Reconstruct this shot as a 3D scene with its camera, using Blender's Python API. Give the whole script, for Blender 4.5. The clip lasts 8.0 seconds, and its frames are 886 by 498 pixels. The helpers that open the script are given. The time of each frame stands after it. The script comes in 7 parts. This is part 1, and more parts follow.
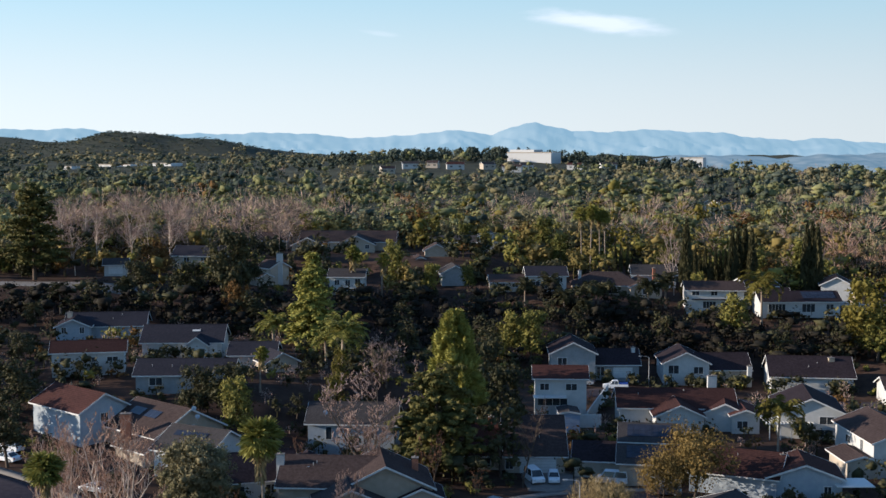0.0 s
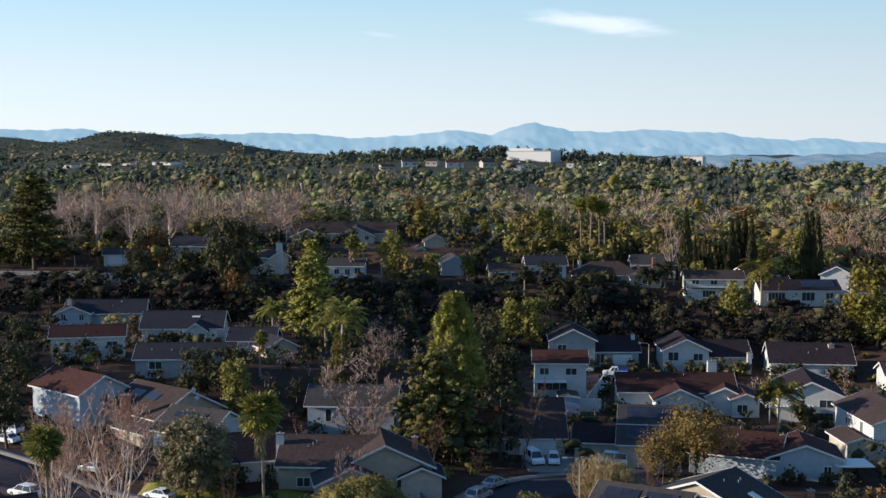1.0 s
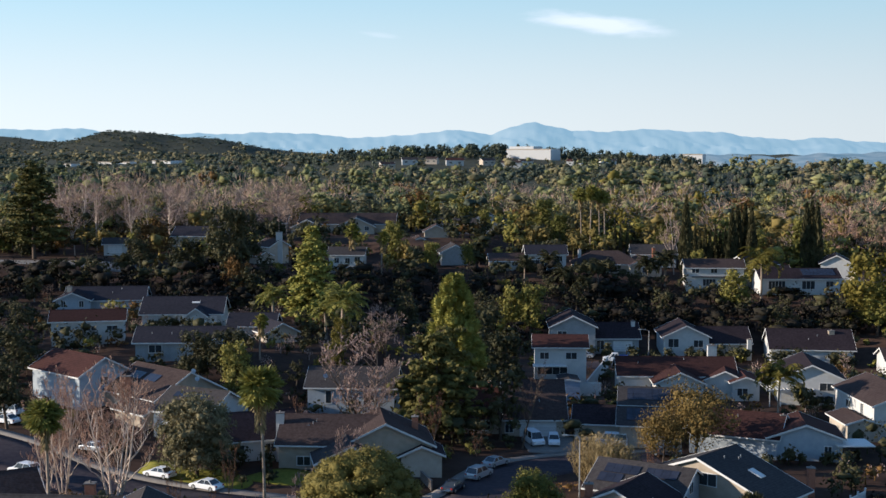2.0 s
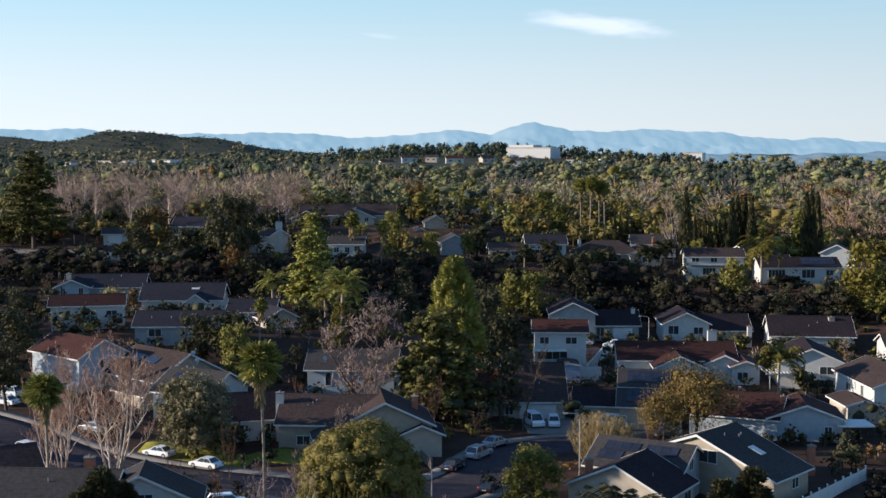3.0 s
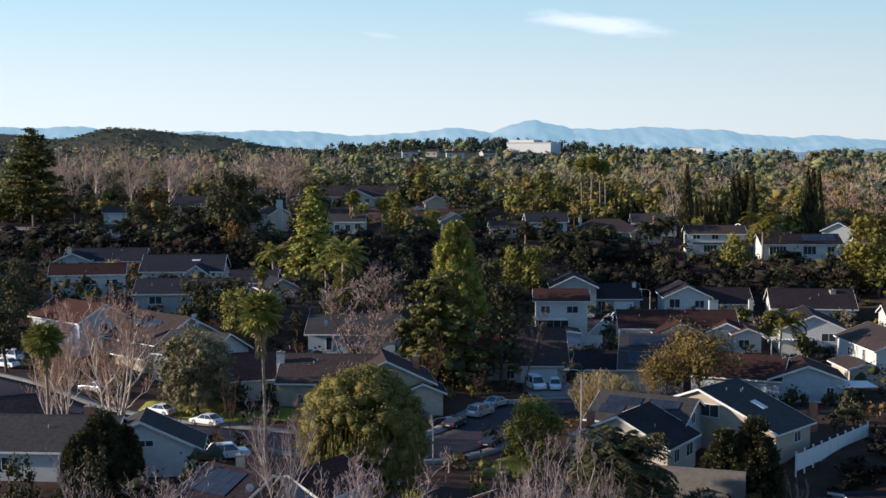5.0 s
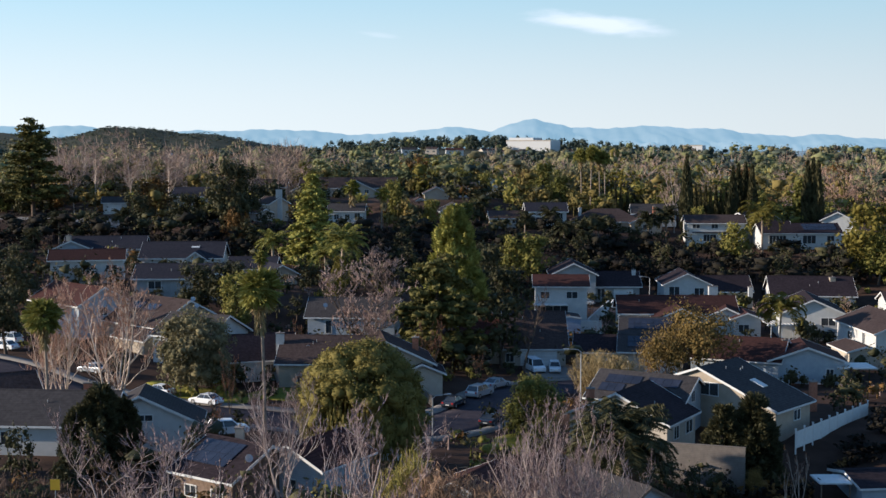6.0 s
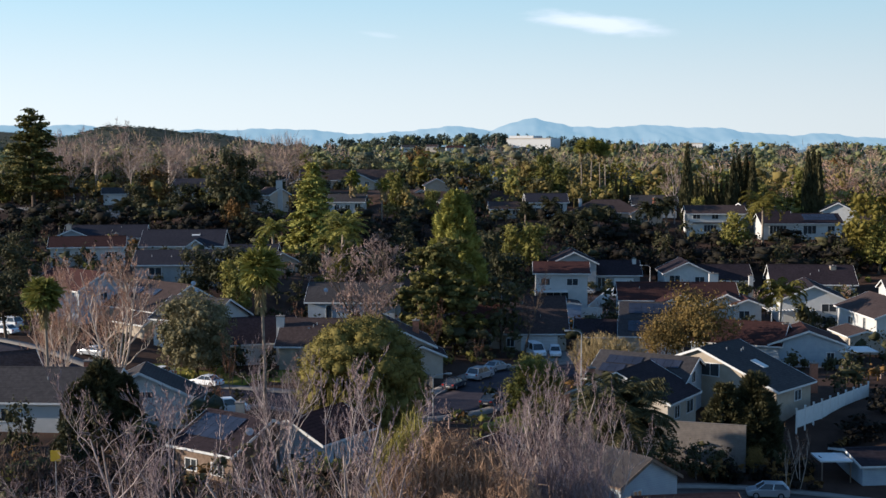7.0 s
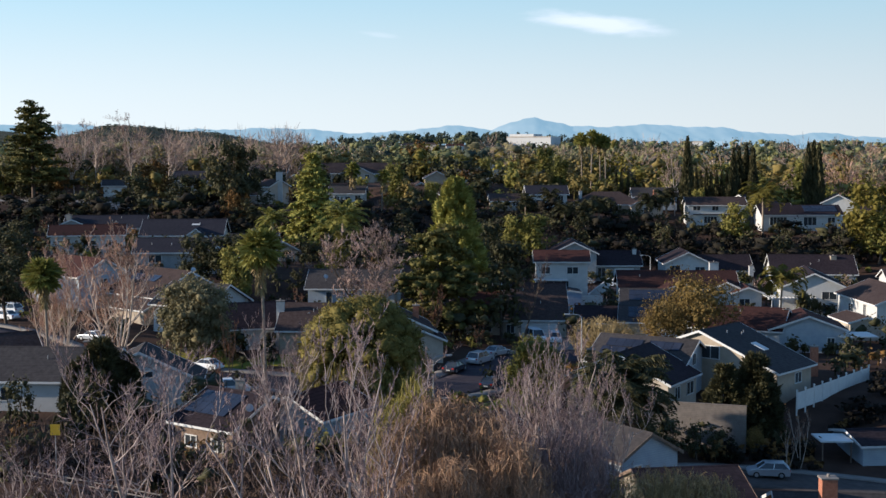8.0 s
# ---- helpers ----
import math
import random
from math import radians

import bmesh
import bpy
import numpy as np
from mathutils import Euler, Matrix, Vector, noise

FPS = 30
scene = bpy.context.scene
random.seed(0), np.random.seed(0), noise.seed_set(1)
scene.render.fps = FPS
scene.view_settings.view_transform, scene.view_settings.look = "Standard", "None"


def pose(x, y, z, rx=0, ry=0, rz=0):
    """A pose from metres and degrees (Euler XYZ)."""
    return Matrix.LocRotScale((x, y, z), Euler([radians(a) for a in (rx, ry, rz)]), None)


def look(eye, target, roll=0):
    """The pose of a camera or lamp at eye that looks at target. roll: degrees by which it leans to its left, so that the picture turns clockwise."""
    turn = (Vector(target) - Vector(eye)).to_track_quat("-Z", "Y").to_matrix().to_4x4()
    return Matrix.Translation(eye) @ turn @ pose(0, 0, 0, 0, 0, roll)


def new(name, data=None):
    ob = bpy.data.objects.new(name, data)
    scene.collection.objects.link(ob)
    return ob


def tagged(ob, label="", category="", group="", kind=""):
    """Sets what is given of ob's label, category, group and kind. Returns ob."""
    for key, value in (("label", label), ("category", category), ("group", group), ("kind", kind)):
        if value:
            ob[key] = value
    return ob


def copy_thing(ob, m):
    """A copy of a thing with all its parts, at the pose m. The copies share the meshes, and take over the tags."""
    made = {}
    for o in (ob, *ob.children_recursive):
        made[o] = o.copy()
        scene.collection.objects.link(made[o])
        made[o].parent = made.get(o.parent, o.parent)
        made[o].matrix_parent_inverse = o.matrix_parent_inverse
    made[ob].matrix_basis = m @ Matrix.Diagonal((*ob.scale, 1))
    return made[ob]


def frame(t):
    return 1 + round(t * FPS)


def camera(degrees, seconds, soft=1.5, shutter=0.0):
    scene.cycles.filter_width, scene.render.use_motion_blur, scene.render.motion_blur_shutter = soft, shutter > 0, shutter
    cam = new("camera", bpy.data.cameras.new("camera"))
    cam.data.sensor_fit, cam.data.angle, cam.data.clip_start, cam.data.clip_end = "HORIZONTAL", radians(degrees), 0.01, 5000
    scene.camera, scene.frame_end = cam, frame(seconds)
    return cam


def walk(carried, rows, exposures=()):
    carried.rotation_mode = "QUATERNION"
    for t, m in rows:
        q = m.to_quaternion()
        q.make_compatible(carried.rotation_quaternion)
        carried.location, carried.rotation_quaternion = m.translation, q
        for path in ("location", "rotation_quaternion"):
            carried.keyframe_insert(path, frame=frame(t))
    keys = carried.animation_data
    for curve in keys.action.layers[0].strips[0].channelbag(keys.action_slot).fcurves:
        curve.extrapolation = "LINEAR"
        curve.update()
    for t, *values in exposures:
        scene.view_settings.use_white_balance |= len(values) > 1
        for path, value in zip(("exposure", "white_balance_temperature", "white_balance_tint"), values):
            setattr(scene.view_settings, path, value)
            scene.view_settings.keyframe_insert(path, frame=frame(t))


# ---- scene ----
cam = camera(38.0, 8.0)
METRES, EYE, TILT, LEAN, TURN = 22.0, 46.0, -4.6, 0.0, 0.0
EXPOSE, KELVIN = 0.75, 5170
ROWS = [
    (0.0, 0.0000, 0.0000, 0.0000, 0.000, 0.000, -0.000),
    (0.5, 0.0001, -0.0000, -0.0709, -0.009, 0.028, 0.014),
    (1.0, -0.0008, 0.0024, -0.1388, -0.018, 0.041, 0.023),
    (1.5, -0.0012, 0.0033, -0.2076, -0.018, 0.046, 0.032),
    (3.0, -0.0027, 0.0141, -0.4132, -0.032, 0.097, 0.051),
    (3.5, -0.0030, 0.0169, -0.4797, -0.032, 0.087, 0.069),
    (4.0, -0.0050, 0.0221, -0.5472, -0.023, 0.083, 0.078),
    (4.5, -0.0075, 0.0286, -0.6093, -0.009, 0.074, 0.078),
    (6.0, -0.0067, 0.0371, -0.7924, -0.032, 0.060, 0.092),
    (6.5, -0.0075, 0.0399, -0.8478, -0.028, 0.046, 0.092),
    (7.0, -0.0083, 0.0419, -0.9015, -0.023, 0.051, 0.097),
    (7.5, -0.0085, 0.0441, -0.9513, -0.023, 0.055, 0.092),
    (8.0, -0.0087, 0.0464, -0.9996, -0.018, 0.051, 0.097),
]
walk(cam, [(t, pose(0, 0, EYE, TILT, LEAN, TURN) @ pose(METRES * x, METRES * y, METRES * z, 90 + pitch, roll, yaw)) for t, x, y, z, yaw, pitch, roll in ROWS], exposures=[(0.0, EXPOSE, KELVIN, 10), (8.0, EXPOSE, KELVIN, 10)])

# ---- sky and sun: a low winter sun square from the left ----
SUN_ELEV, SUN_AZ = radians(15.0), radians(268)
world = bpy.data.worlds.new("sky")
scene.world = world
world.use_nodes = True
wn, wl = world.node_tree.nodes, world.node_tree.links
sky = wn.new("ShaderNodeTexSky")
sky.sky_type = "NISHITA"
sky.sun_disc = False
sky.sun_elevation, sky.sun_rotation = SUN_ELEV, SUN_AZ
sky.air_density, sky.dust_density, sky.ozone_density = 1.2, 0.1, 2.2
wn["Background"].inputs[1].default_value = 0.12
# pale haze low over the horizon thinning upward, and one wisp of cloud
def wmath(op, x, y=0.0, z=0.0):
    k = wn.new("ShaderNodeMath")
    k.operation = op
    for i, v in enumerate((x, y, z)):
        if isinstance(v, (int, float)):
            k.inputs[i].default_value = v
        else:
            wl.new(v, k.inputs[i])
    return k.outputs[0]


def wmix(fac, a, b):
    k = wn.new("ShaderNodeMix")
    k.data_type = "RGBA"
    for s, v in (("Factor", fac), ("A", a), ("B", b)):
        if isinstance(v, (int, float, tuple)):
            k.inputs[s].default_value = v
        else:
            wl.new(v, k.inputs[s])
    return k.outputs["Result"]


coord = wn.new("ShaderNodeTexCoord")
split = wn.new("ShaderNodeSeparateXYZ")
wl.new(coord.outputs["Generated"], split.inputs[0])
ahead = wmath("MAXIMUM", split.outputs["Y"], 0.05)
across, above = wmath("DIVIDE", split.outputs["X"], ahead), wmath("DIVIDE", split.outputs["Z"], ahead)
wisp = wn.new("ShaderNodeTexNoise")
wisp.inputs["Scale"].default_value, wisp.inputs["Detail"].default_value = 34.0, 6.0
stretch = wn.new("ShaderNodeMapping")
stretch.inputs["Scale"].default_value = (1.0, 1.0, 5.0)
wl.new(coord.outputs["Generated"], stretch.inputs[0])
wl.new(stretch.outputs[0], wisp.inputs["Vector"])
ragged = wmath("MULTIPLY", wmath("SUBTRACT", wisp.outputs["Fac"], 0.5), 1.1)


def cloud(u0, v0, ru, rv, strength):
    du = wmath("DIVIDE", wmath("SUBTRACT", across, u0), ru)
    dv = wmath("DIVIDE", wmath("ADD", wmath("SUBTRACT", above, v0), wmath("MULTIPLY", wmath("SUBTRACT", across, u0), 0.11)), rv)
    r = wmath("ADD", wmath("SQRT", wmath("ADD", wmath("MULTIPLY", du, du), wmath("MULTIPLY", dv, dv))), ragged)
    k = wn.new("ShaderNodeMapRange")
    k.interpolation_type = "SMOOTHSTEP"
    for i, v in enumerate((1.15, 0.25, 0.0, strength)):
        k.inputs[i + 1].default_value = v
    wl.new(r, k.inputs[0])
    return k.outputs[0]


lift = wn.new("ShaderNodeMapRange")
lift.interpolation_type = "SMOOTHSTEP"
for i, v in enumerate((0.0, 0.16, 0.0, 1.0)):
    lift.inputs[i + 1].default_value = v
wl.new(split.outputs["Z"], lift.inputs[0])
veil = wmix(lift.outputs[0], (4.75, 4.45, 3.65, 1), (2.6, 3.5, 3.45, 1))
# the haze is brighter towards the sun
glow = wn.new("ShaderNodeVectorMath")
glow.operation = "SCALE"
wl.new(veil, glow.inputs[0])
wl.new(wmath("SUBTRACT", 0.97, wmath("MULTIPLY", split.outputs["X"], 0.28)), glow.inputs["Scale"])
fade = wn.new("ShaderNodeMapRange")
fade.interpolation_type = "SMOOTHSTEP"
for i, v in enumerate((0.04, 0.34, 1.0, 0.0)):
    fade.inputs[i + 1].default_value = v
wl.new(split.outputs["Z"], fade.inputs[0])
clear_air = wmix(0.10, sky.outputs[0], (0.0, 0.0, 0.0, 1))
tone = wmix(fade.outputs[0], clear_air, glow.outputs[0])
tone = wmix(cloud(0.117, 0.0950, 0.054, 0.0085, 0.9), tone, (5.2, 4.9, 4.4, 1))
tone = wmix(cloud(-0.050, 0.0860, 0.018, 0.0026, 0.25), tone, (5.2, 4.9, 4.4, 1))
wl.new(tone, wn["Background"].inputs[0])
sun = new("sun", bpy.data.lights.new("sun", "SUN"))
sun.data.energy, sun.data.angle, sun.data.color = 5.4, radians(0.6), (1.0, 0.76, 0.50)
to_sun = Vector((math.sin(SUN_AZ) * math.cos(SUN_ELEV), math.cos(SUN_AZ) * math.cos(SUN_ELEV), math.sin(SUN_ELEV)))
sun.matrix_world = look(to_sun * 500, (0, 0, 0))

# ---- materials ----
def surf(name, c1, c2, scale=1.0, rough=0.8, bump=0.0, lines=0.0, line_dark=0.75, metal=0.0, island=0.0, spread=0.0, leaf=0.0, big=0.0, axis="Z", spec=0.3):
    """A surface of two colours mixed by noise, with large patches (big), courses along an axis (lines, in metres),
    a tone for each small piece (island) and for each object (spread), and light that passes through leaves (leaf)."""
    m = bpy.data.materials.new(name)
    m.use_nodes = True
    n, l = m.node_tree.nodes, m.node_tree.links
    b = n["Principled BSDF"]
    b.inputs["Roughness"].default_value, b.inputs["Metallic"].default_value = rough, metal
    b.inputs["Specular IOR Level"].default_value = spec
    co = n.new("ShaderNodeTexCoord")

    def math_node(op, x, y):
        k = n.new("ShaderNodeMath")
        k.operation = op
        for i, v in enumerate((x, y)):
            if isinstance(v, (int, float)):
                k.inputs[i].default_value = v
            else:
                l.new(v, k.inputs[i])
        return k.outputs[0]

    tex = n.new("ShaderNodeTexNoise")
    tex.inputs["Scale"].default_value, tex.inputs["Detail"].default_value = scale, 5.0
    l.new(co.outputs["Object"], tex.inputs["Vector"])
    fac = tex.outputs["Fac"]
    fac = math_node("ADD", math_node("MULTIPLY", math_node("SUBTRACT", fac, 0.5), 1.8), 0.5)
    if island:
        g = n.new("ShaderNodeNewGeometry")
        fac = math_node("ADD", fac, math_node("MULTIPLY", math_node("SUBTRACT", g.outputs["Random Per Island"], 0.5), island))
    if spread:
        o = n.new("ShaderNodeObjectInfo")
        fac = math_node("ADD", fac, math_node("MULTIPLY", math_node("SUBTRACT", o.outputs["Random"], 0.5), spread))
    if big:
        t2 = n.new("ShaderNodeTexNoise")
        t2.inputs["Scale"].default_value, t2.inputs["Detail"].default_value = scale / 14, 3.0
        l.new(co.outputs["Object"], t2.inputs["Vector"])
        fac = math_node("ADD", fac, math_node("MULTIPLY", math_node("SUBTRACT", t2.outputs["Fac"], 0.5), big))
    mix = n.new("ShaderNodeMix")
    mix.data_type = "RGBA"
    mix.inputs["A"].default_value, mix.inputs["B"].default_value = (*c1, 1), (*c2, 1)
    l.new(fac, mix.inputs["Factor"])
    colour = mix.outputs["Result"]
    if lines:
        sep = n.new("ShaderNodeSeparateXYZ")
        l.new(co.outputs["Object"], sep.inputs[0])
        saw = math_node("FRACT", math_node("DIVIDE", sep.outputs[axis], lines), 0)
        band = math_node("LESS_THAN", saw, 0.16)
        dark = n.new("ShaderNodeMix")
        dark.data_type, dark.blend_type = "RGBA", "MULTIPLY"
        dark.inputs["B"].default_value = (line_dark, line_dark, line_dark, 1)
        l.new(band, dark.inputs["Factor"])
        l.new(colour, dark.inputs["A"])
        colour = dark.outputs["Result"]
    l.new(colour, b.inputs["Base Color"])
    if bump:
        k = n.new("ShaderNodeBump")
        k.inputs["Strength"].default_value, k.inputs["Distance"].default_value = bump, 0.05
        l.new(tex.outputs["Fac"], k.inputs["Height"])
        l.new(k.outputs[0], b.inputs["Normal"])
    if leaf:
        tr = n.new("ShaderNodeBsdfTranslucent")
        l.new(colour, tr.inputs["Color"])
        ms = n.new("ShaderNodeMixShader")
        ms.inputs[0].default_value = leaf
        l.new(b.outputs[0], ms.inputs[1])
        l.new(tr.outputs[0], ms.inputs[2])
        l.new(ms.outputs[0], n["Material Output"].inputs["Surface"])
    return m


SOIL = surf("dry_ground", (0.032, 0.021, 0.016), (0.076, 0.047, 0.034), 0.35, 0.95, 0.6, big=1.3, spec=0.06)
LAWN = surf("lawn", (0.100, 0.112, 0.018), (0.220, 0.189, 0.036), 2.0, 0.95, 0.6, big=0.6, spec=0.06)
ASPHALT = surf("asphalt", (0.035, 0.030, 0.037), (0.065, 0.054, 0.058), 1.5, 0.9, 0.3, big=0.8, spec=0.06)
WORNROAD = surf("worn_asphalt", (0.055, 0.047, 0.044), (0.105, 0.088, 0.078), 1.5, 0.9, 0.3, big=0.8, spec=0.06)
CONCRETE = surf("concrete", (0.160, 0.144, 0.128), (0.240, 0.216, 0.192), 1.2, 0.9, 0.2, big=0.6, spec=0.06)
BLOCK = surf("block_wall", (0.136, 0.116, 0.102), (0.204, 0.177, 0.150), 2.0, 0.9, 0.3, lines=0.2, line_dark=0.8, spec=0.06)
WHITE = surf("white_stucco", (0.400, 0.400, 0.384), (0.496, 0.488, 0.464), 1.2, 0.85, 0.15, big=0.6, spec=0.06)
CREAM = surf("cream_stucco", (0.352, 0.304, 0.240), (0.432, 0.376, 0.304), 1.2, 0.85, 0.15, big=0.6, spec=0.06)
BEIGE = surf("beige_stucco", (0.281, 0.238, 0.178), (0.365, 0.306, 0.238), 1.2, 0.85, 0.15, big=0.6, spec=0.06)
GREY = surf("grey_siding", (0.240, 0.248, 0.248), (0.320, 0.328, 0.328), 1.2, 0.8, 0.1, lines=0.2, line_dark=0.8, big=0.5, spec=0.06)
PALEBLUE = surf("pale_blue_and_shade_siding", (0.288, 0.320, 0.352), (0.368, 0.400, 0.424), 1.2, 0.8, 0.1, lines=0.2, line_dark=0.85, big=0.5, spec=0.06)
TRIM = surf("white_trim", (0.508, 0.500, 0.476), (0.590, 0.582, 0.558), 2.0, 0.6)
R_DARK = surf("dark_shingle", (0.016, 0.012, 0.014), (0.039, 0.029, 0.033), 2.5, 0.9, 0.5, lines=0.14, line_dark=0.7, big=0.9, spec=0.06)
R_GREY = surf("grey_shingle", (0.034, 0.031, 0.031), (0.066, 0.059, 0.058), 2.5, 0.9, 0.5, lines=0.14, line_dark=0.75, big=0.9, spec=0.06)
R_BROWN = surf("brown_shingle", (0.034, 0.024, 0.022), (0.074, 0.054, 0.049), 2.5, 0.9, 0.5, lines=0.14, line_dark=0.75, big=0.9, spec=0.06)
R_RED = surf("red_clay_roof", (0.040, 0.019, 0.016), (0.080, 0.036, 0.030), 2.5, 0.85, 0.5, lines=0.2, line_dark=0.6, big=0.9, spec=0.06)
R_MAROON = surf("dark_maroon_roof", (0.030, 0.015, 0.013), (0.060, 0.029, 0.025), 2.5, 0.9, 0.5, lines=0.2, line_dark=0.7, big=0.9, spec=0.06)
R_BLUE = surf("blue_grey_shingle", (0.019, 0.019, 0.025), (0.039, 0.036, 0.044), 2.5, 0.85, 0.5, lines=0.14, line_dark=0.75, big=0.9, spec=0.06)
BRICK = surf("brick", (0.26, 0.10, 0.06), (0.38, 0.18, 0.11), 4.0, 0.9, 0.3, lines=0.08, line_dark=0.75, spec=0.06)
GLASS = surf("window_glass", (0.02, 0.025, 0.03), (0.05, 0.055, 0.06), 0.6, 0.08, spec=0.6)
PANEL = surf("solar_panel", (0.012, 0.014, 0.022), (0.03, 0.034, 0.052), 0.6, 0.25, spec=0.3)
METAL = surf("galvanised_steel", (0.30, 0.31, 0.32), (0.42, 0.42, 0.42), 3.0, 0.45, metal=0.6)
RUBBER = surf("tyre_rubber", (0.015, 0.015, 0.015), (0.03, 0.03, 0.03), 6.0, 0.9)
WOOD = surf("weathered_wood_and_shade", (0.12, 0.085, 0.06), (0.22, 0.16, 0.12), 3.0, 0.85, 0.3, spec=0.06)
DOORP = surf("painted_door", (0.55, 0.55, 0.54), (0.66, 0.66, 0.64), 1.5, 0.6, lines=0.5, line_dark=0.8)
BLUEDOOR = surf("blue_grey_panel", (0.22, 0.27, 0.36), (0.30, 0.35, 0.44), 1.5, 0.6, lines=0.5, line_dark=0.85)
C_WHITE = surf("white_car_paint", (0.70, 0.71, 0.72), (0.76, 0.77, 0.78), 0.5, 0.25, spec=0.6)
C_SILVER = surf("silver_car_paint", (0.42, 0.44, 0.46), (0.50, 0.52, 0.54), 0.5, 0.28, metal=0.5, spec=0.6)
C_DARK = surf("dark_car_paint", (0.02, 0.022, 0.03), (0.035, 0.04, 0.05), 0.5, 0.25, spec=0.6)
LAMPGLASS = surf("lamp_glass", (0.5, 0.5, 0.48), (0.6, 0.6, 0.58), 3.0, 0.15)
REDGLASS = surf("tail_light_glass", (0.25, 0.015, 0.01), (0.35, 0.03, 0.02), 3.0, 0.2)
BARK = surf("dark_bark", (0.06, 0.045, 0.035), (0.14, 0.11, 0.085), 3.0, 0.95, 0.6, spread=0.4, spec=0.06)
PALEBARK = surf("pale_bark", (0.360, 0.281, 0.218), (0.558, 0.458, 0.372), 1.5, 0.95, 0.4, spread=0.5, spec=0.06)
TWIG = surf("bare_twigs", (0.24, 0.165, 0.135), (0.41, 0.3, 0.25), 0.8, 0.95, island=0.7, spread=0.6, spec=0.06)
# Near-black leaf colour with the terrace slope's shade put into it.
SCRUBLEAF = surf("shaded_scrub_leaves", (0.012, 0.010, 0.009), (0.028, 0.025, 0.017), 0.5, 0.8, island=0.35, big=1.5, spec=0.05)
PEPPERLEAF = surf("pepper_tree_leaves", (0.071, 0.066, 0.018), (0.234, 0.187, 0.050), 0.5, 0.7, island=0.35, big=1.2, spec=0.08, leaf=0.15)
# Lighter and yellower than NEEDLE: sunlight is put into the needle colour.
PINELEAF = surf("sunlit_conifer_needles", (0.139, 0.145, 0.032), (0.352, 0.311, 0.068), 0.5, 0.7, island=0.4, big=1.3, spec=0.08, spread=0.2, leaf=0.14)
# Far woods: leaf colours lightened and greyed to paint in distance haze.
WOODLEAF = surf("hazed_green_woods", (0.110, 0.122, 0.058), (0.256, 0.248, 0.110), 0.7, 0.8, island=0.12, big=2.6, spec=0.03, leaf=0.2)
WOODOLIVE = surf("hazed_olive_woods", (0.114, 0.108, 0.063), (0.257, 0.224, 0.123), 0.7, 0.8, island=0.12, big=2.6, spec=0.03, leaf=0.2)
WOODDARK = surf("hazed_dark_woods", (0.043, 0.056, 0.044), (0.104, 0.118, 0.088), 0.7, 0.8, island=0.12, big=2.6, spec=0.03, leaf=0.2)
GREYTWIG = surf("grey_purple_twigs", (0.144, 0.102, 0.097), (0.276, 0.206, 0.198), 0.8, 0.95, island=0.6, spread=0.4, spec=0.06)
NEARBARK = surf("pale_grey_bark", (0.211, 0.161, 0.141), (0.528, 0.435, 0.384), 0.9, 0.95, 0.4, spread=0.3, spec=0.06)
FARTWIG = surf("far_bare_branches", (0.202, 0.146, 0.116), (0.416, 0.304, 0.231), 0.3, 0.95, island=0.4, big=1.5, spec=0.06)
DRYBRUSH = surf("dry_brown_brush", (0.055, 0.038, 0.03), (0.125, 0.088, 0.068), 0.5, 0.95, island=0.6, big=1.2, spec=0.06)
OLIVEBROWN = surf("thin_brown_green_leaves", (0.076, 0.067, 0.020), (0.204, 0.155, 0.050), 0.5, 0.75, island=0.35, big=1.5, spec=0.08, spread=0.4, leaf=0.15)
AUTUMNLEAF = surf("thin_autumn_leaves", (0.085, 0.060, 0.019), (0.230, 0.158, 0.051), 0.5, 0.75, island=0.35, big=1.5, spec=0.08, spread=0.4, leaf=0.15)
PALMTRUNK = surf("palm_trunk", (0.160, 0.124, 0.090), (0.320, 0.256, 0.195), 2.0, 0.95, 0.5)
PINKTWIG = surf("pale_pink_twigs", (0.253, 0.158, 0.109), (0.460, 0.294, 0.209), 0.8, 0.95, island=0.6, spread=0.4, spec=0.06)
TWIGRED = surf("red_brown_twigs", (0.17, 0.085, 0.05), (0.30, 0.16, 0.09), 0.8, 0.95, island=0.7, spread=0.5, spec=0.06)
WILLOWTWIG = surf("orange_brown_stems", (0.190, 0.115, 0.070), (0.400, 0.264, 0.168), 0.5, 0.95, island=0.8, spec=0.06)
LEAF = surf("green_leaves", (0.068, 0.073, 0.018), (0.234, 0.205, 0.049), 0.5, 0.65, island=0.35, big=1.5, spec=0.08, spread=0.7, leaf=0.15)
LEAFDARK = surf("dark_green_leaves", (0.028, 0.030, 0.015), (0.086, 0.077, 0.035), 0.5, 0.6, island=0.35, big=1.5, spec=0.08, spread=0.5, leaf=0.12)
OLIVE = surf("olive_leaves", (0.098, 0.092, 0.047), (0.293, 0.246, 0.131), 0.5, 0.7, island=0.35, big=1.5, spec=0.08, spread=0.6, leaf=0.12)
YELLOWLEAF = surf("yellow_green_leaves", (0.080, 0.073, 0.015), (0.180, 0.146, 0.030), 0.5, 0.65, island=0.35, big=1.5, spec=0.08, spread=0.5, leaf=0.2)
RUSTLEAF = surf("rust_leaves", (0.085, 0.047, 0.016), (0.204, 0.119, 0.041), 0.5, 0.75, island=0.35, big=1.5, spec=0.08, spread=0.5, leaf=0.15)
NEEDLE = surf("conifer_needles", (0.050, 0.055, 0.017), (0.163, 0.139, 0.043), 0.5, 0.7, island=0.35, big=1.5, spec=0.08, spread=0.5, leaf=0.15)
